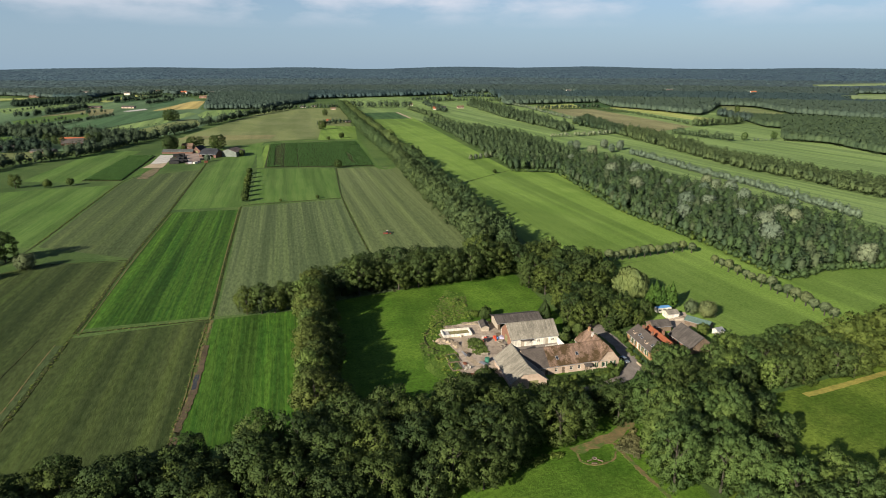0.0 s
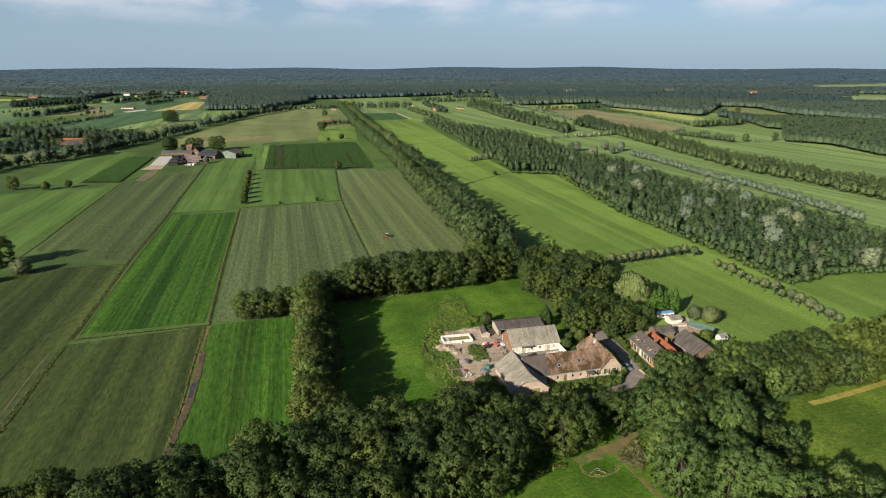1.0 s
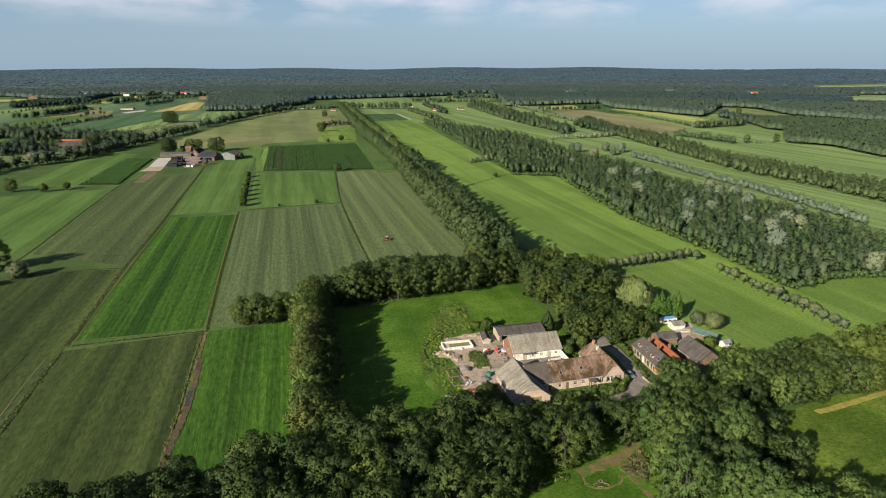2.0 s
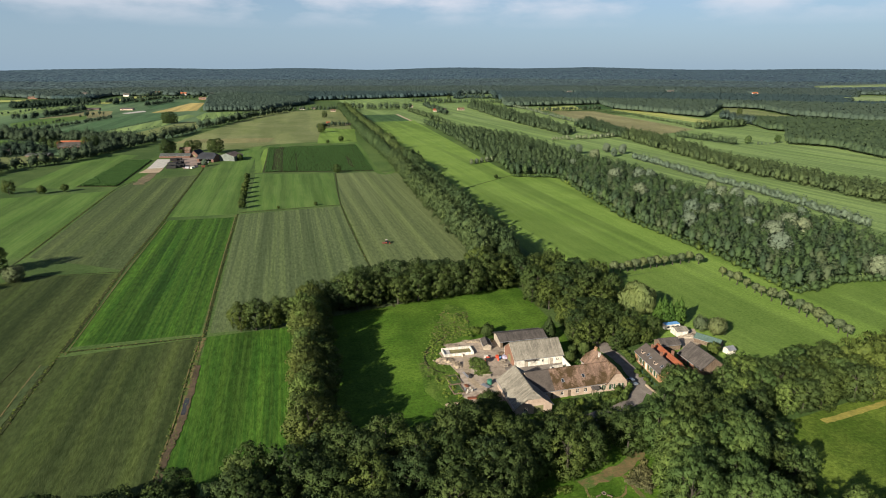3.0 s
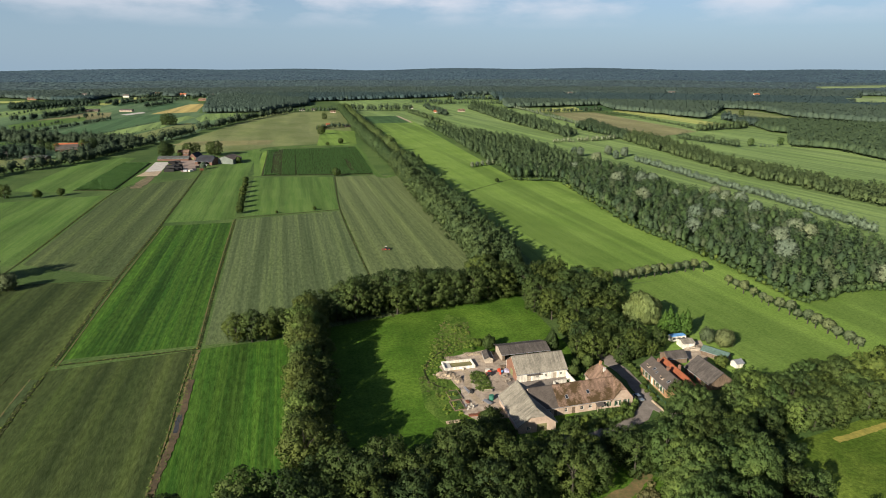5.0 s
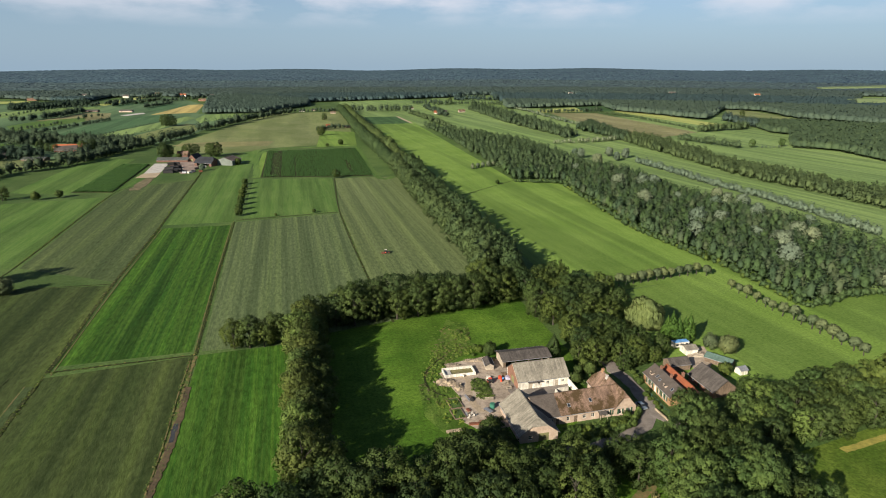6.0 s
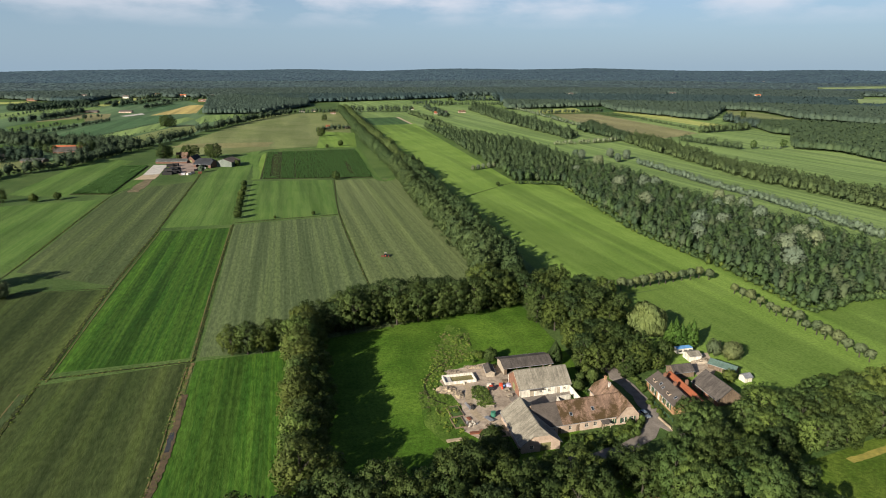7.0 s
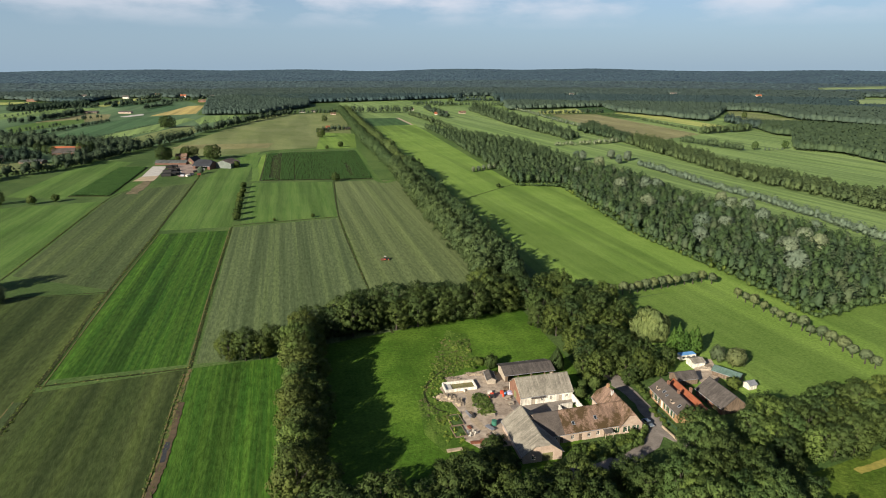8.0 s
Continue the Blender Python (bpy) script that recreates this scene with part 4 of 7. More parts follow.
tree_row([(-56, 246), (-20, 257), (8, 268), (34, 279)], 8.0, ["oak", "dark", "oak"], 1.0, 1.25, "tree row behind the lawn", 2.0, seed=6, tall=(0.88, 1.08))
tree_row([(-46, 256), (-18, 265), (12, 277), (34, 288)], 8.5, ["oak", "dark"], 1.0, 1.25, "tree row behind the lawn", 2.0, seed=7, tall=(0.9, 1.12))
tree_row([(-80, 229), (-58, 234)], 4.6, ["dark", "oak"], 0.74, 0.9, "dark trees at the field's corner", 2.0, seed=8)
# trees between the avenue and the houses
grove([(36, 262), (36, 296), (66, 288), (76, 262), (66, 238), (48, 240)], 7.6, ["oak", "dark", "dark", "oak"], 0.8, 1.02, "grove behind the farm", seed=13)
grove([(47, 214), (46, 240), (68, 240), (72, 226), (68, 216), (56, 216)], 6.0, ["oak", "dark"], 0.55, 0.78, "trees behind the farmhouse", seed=14)
# trees beside the road, in front of the cottage
grove([(74, 118), (78, 140), (80, 160), (79, 178), (90, 172), (90, 150), (84, 128)], 6.0, ["ash", "oak", "dark"], 0.56, 0.7, "low trees beside the pasture", seed=27)
grove([(53, 116), (51, 132), (55, 152), (66, 170), (76, 176), (77, 160), (76, 140), (68, 116)], 8.0, ["tall_ash", "tall_oak", "tall_ash"], 0.9, 1.15, "trees beside the road", seed=15, tall=(1.0, 1.2))
grove([(84, 178), (92, 188), (120, 194), (134, 196), (134, 178), (118, 171), (90, 166)], 6.4, ["oak", "dark", "oak", "ash"], 0.7, 0.9, "tree belt beyond the cottage", seed=16)
grove([(65.2, 113.7), (86.1, 124.6), (93.1, 123.3), (100.7, 115.6), (103.2, 103.3), (58.1, 103.3)], 7.0, ["ash", "oak"], 0.72, 0.92, "trees beside the pasture", seed=17)
tree_row([(36, 154), (50, 160)], 6.0, ["oak"], 0.5, 0.62, "trees in front of the farmhouse", 1.0, seed=18)
grove([(6, 160), (10, 172), (20, 168), (22, 158), (12, 154)], 5.6, ["oak", "dark"], 0.4, 0.54, "trees beside the barn", seed=26)
plant("oak", 48.5, 151.6, 0.82, rng)
plant("oak", 44.7, 158.9, 0.6, rng)
plant("oak", 70.9, 180.8, 0.72, rng)
plant("ash", 72.5, 176.8, 0.75, rng)
plant("willow", 78.4, 244.2, 1.12, rng)
for x, y in ((84.3, 236.4), (86.5, 235.5), (88.9, 235.0), (91.3, 235.9), (92.6, 235.5)):
    plant("thuja", x, y, rng.uniform(1.2, 1.5), rng, "row of conifers")
for x, y in ((98.3, 229.3), (103.2, 225.6)):
    plant("olivebush", x, y, rng.uniform(0.8, 0.95), rng, "willow shrubs", 1.2)
for x, y in ((70.8, 218.8), (73.8, 217.2), (67.1, 215.5), (78.6, 224.6)):
    plant("oak", x, y, rng.uniform(0.45, 0.58), rng, "trees behind the cottage")
for x, y in ((0.2, 159.7), (5.9, 162.6), (11.7, 162.6), (14.0, 155.7), (8.4, 154.4), (27.3, 154.9), (32.8, 157.1), (35.9, 152.4), (22.6, 149.0)):
    plant("oak", x, y, rng.uniform(0.5, 0.64) if x < 13 else rng.uniform(0.66, 0.84), rng, "trees in front of the farm")
# pollard rows
tree_row([(65.4, 289.3), (77.7, 294.8), (100.3, 304.2), (125.7, 314.2), (134.0, 310.1)], 4.9, ["pollard"], 0.98, 1.25, "row of pollard willows", 0.4, seed=19)
tree_row([(133.0, 294.8), (140.2, 266.3), (147.1, 241.2), (152.6, 221.1)], 5.0, ["pollard"], 0.85, 1.25, "row of pollard willows", 0.7, seed=20)
tree_row([(26, 641), (53, 665)], 7.0, ["silver"], 0.6, 0.7, "row of silver willows", 0.4, seed=21)
# single trees in the fields
for kind, x, y, s in (("oak", -218.0, 294.8, 1.15), ("oak", -224.5, 291.1, 1.1), ("olivebush", -200.5, 284.1, 1.3), ("olivebush", -211.7, 266.3, 1.2), ("oak", -100, 590, 0.6), ("small", -92.5, 449.6, 0.45), ("small", -117.1, 439.7, 0.3), ("small", 47, 561, 0.55),
                      ("small", -175, 558, 0.8), ("small", -168, 535, 0.75), ("small", -163, 513, 0.85), ("small", -157.4, 493.4, 0.8), ("small", -152.3, 475.0, 0.9), ("small", -147.9, 457.7, 0.85), ("small", -142.8, 439.7, 0.95), 
                      ("oak", -340.8, 488.7, 0.8), ("small", -316.6, 491.1, 1.0), ("small", -304, 501, 0.9), ("small", -136, 840, 1.1), ("small", -150, 821, 0.7), ("oak", -183, 953, 1.0),
                      ("dark", -470, 1099, 1.5), ("dark", -478, 1099, 1.35), ("dark", -464, 1099, 1.2), ("oak", -228, 1223, 0.9), ("small", 345, 583, 0.8)):
    plant(kind, x, y, s, rng)


# ---- woods, joined ----
def wood_np(pts, protos, r, lo, hi, tall):
    """Joins copies of simple trees into one body."""
    vs, ts, ns, count = [], [], [], 0
    for x, y in pts:
        v, t, nrm = protos[r.randrange(len(protos))]
        s, a = r.uniform(lo, hi), r.uniform(0, 6.28)
        c, sn = math.cos(a), math.sin(a)
        w, m = np.empty_like(v), np.empty_like(nrm)
        w[:, 0], w[:, 1], w[:, 2] = (v[:, 0] * c - v[:, 1] * sn) * s + x, (v[:, 0] * sn + v[:, 1] * c) * s + y, v[:, 2] * s * r.uniform(*tall) + hill(x, y)
        m[:, 0], m[:, 1], m[:, 2] = nrm[:, 0] * c - nrm[:, 1] * sn, nrm[:, 0] * sn + nrm[:, 1] * c, nrm[:, 2]
        vs.append(w)
        ts.append(t + count)
        ns.append(m)
        count += len(v)
    return np.concatenate(vs), np.concatenate(ts), np.concatenate(ns)


def joined_wood(name, label, pts, protos, leaf, lo, hi, seed, tall=(0.8, 1.25)):
    v, t, nrm = wood_np(pts, protos, random.Random(seed), lo, hi, tall)
    return tagged(new(name, mesh_np(name, v, t, leaf, nrm)), label, "woodland", kind="stuff")


MIDTREE = [crown_np(40 + i, (0, 0, 5.2), (2.7, 2.7, 5.2), 17, (0.6, 1.1), 16, 0.33, low=-0.95, core=0.8, puff=0.3, even=0.74, body=0.62, rise=0.4) for i in range(9)]
COARSE = [crown_np(145 + i, (0, 0, 5.2), (3.3, 3.3, 5.3), 16, (0.8, 1.4), 10, 0.46, low=-0.97, core=0.82, puff=0.3, even=0.76, body=0.6, rise=0.4) for i in range(9)]
HEDGE = [crown_np(50 + i, (0, 0, 2.5), (2.5, 2.5, 2.6), 14, (0.5, 0.85), 30, 0.25, low=-0.95, core=0.8, puff=0.4, even=0.88, body=0.75) for i in range(6)]
FARTREE = [crown_np(60 + i, (0, 0, 7.4), (5.6, 5.6, 7.5), 18, (1.1, 1.9), 9, 0.72, low=-0.97, core=0.84, puff=0.28, even=0.84, body=0.62, rise=0.25) for i in range(7)]
EDGETREE = [crown_np(67 + i, (0, 0, 7.4), (5.2, 5.2, 7.5), 12, (1.3, 2.1), 5, 0.95, low=-0.97, core=0.86, puff=0.28, even=0.84, body=0.6, rise=0.1) for i in range(7)]

AVENUE = [crown_np(80 + i, (0, 0, 7.6), (5.8, 5.8, 7.2), 80, (0.75, 1.35), 48, 0.3, low=-0.95, boughs=17, core=0.7, puff=0.45, body=0.66) for i in range(5)]
AVEFAR = [crown_np(90 + i, (0, 0, 7.6), (6.2, 6.2, 7.4), 44, (0.9, 1.6), 20, 0.46, low=-0.95, core=0.8, puff=0.4, even=0.86, body=0.78, rise=0.4) for i in range(6)]
OAKS = [crown_np(95 + i, (0, 0, 7.6), (5.6, 5.6, 7.0), 76, (0.75, 1.35), 46, 0.3, low=-0.95, boughs=16, core=0.7, puff=0.45, body=0.66) for i in range(4)]
r5 = random.Random(77)
for off in (0, 13):
    joined_wood("avenue_trees", "long avenue of broad dark green trees", along([(19 + off, 298), (16 + off, 331), (-4 + off, 416), (-49 + off, 637)], 7.5, r5, 0.25, 1.8), AVENUE, L_AVENUE, 0.9, 1.15, 30 + off, (0.95, 1.35))
    joined_wood("avenue_trees", "far end of the long tree avenue", along([(-49 + off, 637), (-107 + off, 875), (-240 + off, 1480)], 9.0, r5, 0.25, 1.8), AVEFAR, L_AVENUE, 0.85, 1.1, 31 + off, (0.9, 1.25))
joined_wood("woodland", "belt of dense green trees beyond the cottage", fill([(130, 177), (126, 196), (150, 204), (200, 218), (260, 230), (260, 208), (160, 184)], 6.8, r5), OAKS, L_OAK, 0.66, 0.92, 29)
W1 = [(-43, 1133), (13, 875), (64, 577), (105, 574), (122.4, 409.1), (147.5, 327.1), (159.5, 272.5), (188.9, 287.6), (218.4, 291.1), (241.5, 274.1), (242.5, 351.7), (233.6, 383.2), (227.4, 409.4), (209.4, 437.7), (204.1, 473.9), (187, 530), (177, 602), (149, 668), (125, 780), (105, 870), (53, 959), (11, 998), (-52, 1150)]
W1_ALL = fill(W1, 4.6, r5, 0.5)
near_w1 = [p for p in W1_ALL if p[1] < 620]
far_w1 = [p for p in fill(W1, 7.5, r5) if p[1] >= 620]
for k, (leaf, lab) in enumerate(((L_STRIP1, "fresh green trees of the woodland strip"), (L_STRIP2, "dark green trees of the woodland strip"), (L_STRIP3, "olive green trees of the woodland strip"))):
    joined_wood("woodland", lab, [p for i, p in enumerate(near_w1) if (i * 7 + i // 5) % 3 == k], MIDTREE, leaf, 0.75, 1.15, 31 + k, (0.75, 1.2))
joined_wood("woodland", "far part of the woodland strip", far_w1, COARSE, L_STRIP2, 0.7, 1.1, 66)
for x, y in ((149.3, 376.4), (146.4, 464.1), (175.2, 320.5), (177.1, 407.4), (206.4, 355.9), (126, 611), (193.7, 453.6), (173.8, 475), (207.8, 291.1), (144, 529), (182.4, 369.3), (154, 720), (149, 729), (189, 733), (189, 699), (165, 530), (204, 720), (209, 487), (211.7, 450.8), (184.6, 346.4), (186.8, 353.6), (161.9, 405), (229.5, 398.5), (162.8, 414.9), (159, 661), (203.5, 459.4), (206.3, 419.3), (174, 530), (208.7, 373.6)):
    plant("silver", x, y, rng.uniform(1.1, 1.7), rng, "silver willows in the wood")


def hedge(name, label, line, gap, lo, hi, side, seed, leaf=L_HEDGE, tall=(0.8, 1.25)):
    """A hedge, or above about 8 m a row of trees, joined into one body."""
    r = random.Random(seed)
    if hi > 1.5:
        pts = along(line, gap * 0.55, r, 0.4, side * 1.0)
        return joined_wood(name, label, pts, FARTREE, leaf, lo / 3.5, hi / 3.1, seed, tall)
    return joined_wood(name, label, along(line, gap * 0.8, r, 0.3, side), HEDGE, leaf, lo, hi, seed, tall)


def tree_line(name, label, line, gap, lo, hi, side, seed, leaf=L_HEDGE):
    """A row of far trees between lo and hi metres tall, joined into one body."""
    r = random.Random(seed)
    return joined_wood(name, label, along(line, gap, r, 0.4, side), FARTREE, leaf, lo / 15, hi / 15, seed, (0.85, 1.15))


hedge("scrub", "low shrubs along the wood's edge", [(104, 564), (121.0, 404.1), (146.1, 323.8), (157.2, 271.7)], 6.0, 0.35, 0.6, 2.5, 67, L_SHRUB)
hedge("scrub", "low green scrub along the wood's edge", [(63, 570), (104, 564), (121.5, 405.8), (146.6, 324.9), (157.8, 269.4), (186.9, 284.1), (215.9, 287.6)], 2.2, 0.35, 0.8, 2.0, 68, L_STRIP1)
hedge("willow_row", "long row of silvery willows", [(207, 683), (219, 633), (231, 568), (250, 496), (258.4, 449.3), (262.7, 418), (265.7, 385.8)], 3.0, 1.1, 1.6, 1.6, 32, L_PALE)
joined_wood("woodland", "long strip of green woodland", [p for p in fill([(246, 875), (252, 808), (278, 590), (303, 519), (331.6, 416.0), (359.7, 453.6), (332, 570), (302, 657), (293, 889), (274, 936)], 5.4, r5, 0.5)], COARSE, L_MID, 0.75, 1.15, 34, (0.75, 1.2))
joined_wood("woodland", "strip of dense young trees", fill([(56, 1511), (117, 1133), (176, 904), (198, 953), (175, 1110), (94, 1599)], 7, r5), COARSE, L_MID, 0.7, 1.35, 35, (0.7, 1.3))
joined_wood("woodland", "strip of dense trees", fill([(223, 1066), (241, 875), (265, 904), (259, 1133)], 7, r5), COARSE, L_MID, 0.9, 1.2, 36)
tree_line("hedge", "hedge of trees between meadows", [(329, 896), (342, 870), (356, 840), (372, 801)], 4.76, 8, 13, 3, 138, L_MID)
plant("ash", 390, 812, 0.76, rng)
plant("ash", 434, 823, 0.76, rng)
tree_line("hedge", "low silvery shrubs", [(397, 807), (409, 807), (426, 812)], 8.16, 3, 5, 1, 141, L_SILVER)
tree_line("hedge", "dark hedge of field trees", [(318, 1436), (347, 1403), (371, 1312), (388, 1220), (401, 1109), (405, 1033)], 5.44, 3, 6.5, 3, 142, L_MID)
tree_line("hedge", "dense clump of field trees", [(401, 1016), (410, 1000), (438, 1025), (464, 1034), (502, 1061)], 4.08, 10, 15, 7, 143, L_MID)
tree_line("hedge", "row of trees", [(206, 1402), (243, 1402), (277, 1419), (360, 1453)], 8.16, 9, 14, 3, 144, L_HEDGE)
tree_line("hedge", "row of grey-green shrubs", [(157, 1585), (188, 1453), (204, 1312), (221, 1184), (237, 1089), (252, 1016)], 5.44, 5, 9, 3, 146, L_SILVER)
tree_line("hedge", "strip of dense young trees", [(216, 1051), (230, 999), (247, 930), (249, 903)], 4.08, 8, 12, 8, 147, L_MID)
tree_line("willow_row", "short row of silvery willows", [(144, 852), (174, 858)], 4.08, 5, 8, 1.5, 137, L_PALE)
tree_line("willow_row", "short row of silvery willows", [(180, 864), (208, 870), (244, 896)], 4.08, 6, 10, 1.5, 136, L_PALE)
tree_line("hedge", "row of round dark field trees", [(-210, 1451), (-174, 1452), (-123, 1452), (-66, 1452)], 10.88, 14, 20, 3, 148, L_HEDGE)
tree_line("hedge", "hedge of low trees", [(-72, 1386), (-41, 1270), (-12, 1150), (12, 1060)], 5.44, 7, 12, 5, 149, L_MID)
tree_line("hedge", "trees round far houses", [(-87, 1743), (-41, 1743), (5, 1719), (20, 1743)], 8.16, 9, 15, 9, 150, L_HEDGE)
tree_line("hedge", "trees round far houses", [(-49, 1605), (-24, 1452), (3, 1297)], 8.16, 9, 15, 7, 151, L_HEDGE)
tree_line("hedge", "tree line behind the meadow", [(-25, 1671), (20, 1719), (110, 1719), (153, 1695)], 7.48, 9, 14, 6, 152, L_MID)
plant("oak", 16, 1795, 1.10, rng)
plant("oak", 602, 1299, 0.97, rng)
tree_line("hedge", "wood's edge before the clearing", [(537, 1233), (527, 1173), (527, 1109), (523, 1070)], 4.76, 12, 17, 10, 155, L_FAR_HAZED)
hedge("undergrowth", "dark undergrowth below the tree row", [(-52, 247), (-20, 258.5), (8, 269.5), (36, 281)], 2.4, 0.4, 0.8, 1.6, 78, L_OAK)
hedge("garden_hedge", "clipped green hedge round the farmhouse garden", [(42.6, 172.7), (48.9, 174.3), (55.0, 178.0), (58.0, 183.1), (58.8, 186.0)], 0.9, 0.34, 0.42, 0.3, 79, L_ELM)
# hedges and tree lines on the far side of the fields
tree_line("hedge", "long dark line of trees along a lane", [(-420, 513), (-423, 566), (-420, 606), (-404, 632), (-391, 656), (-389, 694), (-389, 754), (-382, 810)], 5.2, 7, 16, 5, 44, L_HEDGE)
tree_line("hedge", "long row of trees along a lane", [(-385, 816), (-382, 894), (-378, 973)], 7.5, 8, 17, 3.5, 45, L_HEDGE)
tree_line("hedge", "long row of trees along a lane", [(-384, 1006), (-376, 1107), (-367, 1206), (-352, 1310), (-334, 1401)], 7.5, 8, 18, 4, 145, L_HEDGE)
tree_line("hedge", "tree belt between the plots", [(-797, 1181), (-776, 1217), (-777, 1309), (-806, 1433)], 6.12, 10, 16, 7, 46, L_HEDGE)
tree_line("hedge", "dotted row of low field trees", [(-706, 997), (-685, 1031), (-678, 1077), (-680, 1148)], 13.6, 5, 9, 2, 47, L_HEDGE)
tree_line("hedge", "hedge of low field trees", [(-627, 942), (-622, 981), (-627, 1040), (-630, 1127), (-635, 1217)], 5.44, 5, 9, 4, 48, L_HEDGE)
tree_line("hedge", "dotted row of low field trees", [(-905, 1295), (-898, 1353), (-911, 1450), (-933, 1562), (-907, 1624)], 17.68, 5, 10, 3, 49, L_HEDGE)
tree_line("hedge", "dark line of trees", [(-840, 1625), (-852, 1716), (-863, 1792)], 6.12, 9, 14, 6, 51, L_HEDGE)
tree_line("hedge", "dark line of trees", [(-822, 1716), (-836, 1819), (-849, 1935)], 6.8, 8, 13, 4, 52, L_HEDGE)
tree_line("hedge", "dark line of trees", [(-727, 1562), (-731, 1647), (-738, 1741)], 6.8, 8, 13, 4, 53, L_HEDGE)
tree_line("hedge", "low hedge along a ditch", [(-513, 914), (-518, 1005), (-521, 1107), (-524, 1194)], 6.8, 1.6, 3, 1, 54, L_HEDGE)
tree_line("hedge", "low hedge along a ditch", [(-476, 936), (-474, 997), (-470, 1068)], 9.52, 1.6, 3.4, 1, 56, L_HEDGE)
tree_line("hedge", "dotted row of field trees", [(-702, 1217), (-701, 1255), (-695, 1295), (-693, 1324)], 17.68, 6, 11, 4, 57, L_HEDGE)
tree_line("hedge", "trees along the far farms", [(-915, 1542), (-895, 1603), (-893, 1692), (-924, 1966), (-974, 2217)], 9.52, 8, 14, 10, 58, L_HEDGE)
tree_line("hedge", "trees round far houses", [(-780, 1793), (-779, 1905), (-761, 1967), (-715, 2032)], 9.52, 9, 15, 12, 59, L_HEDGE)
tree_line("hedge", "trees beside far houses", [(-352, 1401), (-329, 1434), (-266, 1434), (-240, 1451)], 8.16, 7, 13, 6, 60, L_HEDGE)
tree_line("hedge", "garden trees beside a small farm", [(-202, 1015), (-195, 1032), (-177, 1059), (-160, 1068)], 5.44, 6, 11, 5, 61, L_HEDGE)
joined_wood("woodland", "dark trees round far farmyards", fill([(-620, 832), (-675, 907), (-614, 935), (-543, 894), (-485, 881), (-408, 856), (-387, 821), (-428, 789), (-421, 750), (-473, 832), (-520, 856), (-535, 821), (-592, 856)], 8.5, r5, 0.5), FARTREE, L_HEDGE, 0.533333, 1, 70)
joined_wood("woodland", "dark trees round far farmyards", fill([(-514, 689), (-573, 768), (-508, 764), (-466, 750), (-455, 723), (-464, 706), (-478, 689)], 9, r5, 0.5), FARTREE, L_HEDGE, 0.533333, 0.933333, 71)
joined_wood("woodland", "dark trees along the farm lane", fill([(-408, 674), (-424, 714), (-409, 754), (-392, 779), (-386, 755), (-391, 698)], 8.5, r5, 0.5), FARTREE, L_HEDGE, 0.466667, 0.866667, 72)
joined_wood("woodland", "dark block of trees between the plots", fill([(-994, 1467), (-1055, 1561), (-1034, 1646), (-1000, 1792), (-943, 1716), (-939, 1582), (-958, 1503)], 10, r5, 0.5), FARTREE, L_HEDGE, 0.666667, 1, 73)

def rise_meadow(name, label, corners, top, mat):
    """A far pasture on a low rise among the woods."""
    bm = prism([[(x, y, top + hill(x, y)) for x, y in corners]], top + 2)
    return tagged(part(name, bm, mat), label, "field", kind="structure")


# pasture colour is greyed to show the haze at this distance
rise_meadow("field_38", "far pale pasture among the woods, greyed for haze", [(1460, 2500), (1820, 2560), (1900, 2650), (1480, 2570)], 15, M_HAZYGRASS)
rise_meadow("field_39", "far pale pasture among the woods, greyed for haze", [(1060, 1700), (1300, 1740), (1330, 1800), (1110, 1730)], 15, M_HAZYGRASS)

# the great woods
WOOD_1 = [(-512, 1375), (-400, 1400), (-348, 1647), (-455, 2164), (-677, 2164), (-706, 1936)]
WOOD_2 = [(-2100, 1750), (-1391, 2007), (-1000, 1780), (-1075, 2082), (-836, 2082), (-670, 2082), (-378, 1809), (-112, 1971), (29, 2082), (177, 2082), (152, 1532), (403, 1647), (389, 1470), (497, 1223), (655, 1511), (717, 1451), (687, 1251), (778, 1110), (1500, 1200), (2300, 1900), (2300, 2700), (-2400, 2700)]
WOOD_3 = [(537, 1143), (505, 986), (519, 961), (442, 810), (478, 782), (478, 683), (489, 584), (827, 921), (719, 1040), (624, 1118), (555, 1142)]
CLEAR = [[(996, 1576), (1160, 1490), (1597, 2063), (1384, 2143)], [(37, 1903), (157, 1903), (171, 2252), (55, 2207)]]
# small clearings round the far houses
HOMES = [(-1016, 2059), (-984, 2212), (-863, 2133), (-758, 2096), (-1190, 2133), (-594, 2213), (1036, 2137), (442, 2256), (813, 2300)]
CLEAR_HOMES = [[(x * (y - 190) / y - 24, y - 190), (x * (y - 190) / y + 24, y - 190), (x + 24, y + 12), (x - 24, y + 12)] for x, y in HOMES]


def edge_of(poly, depth, gap, r):
    """Uneven points in a band along the polygon's rim."""
    pts = []
    for a, b in zip(poly, poly[1:] + poly[:1]):
        for x, y in along([a, b], gap, r, 0.35, 0):
            for _ in range(2):
                p = (x + r.uniform(-depth, depth), y + r.uniform(-depth, depth))
                if inside(p, poly):
                    pts.append(p)
    return pts


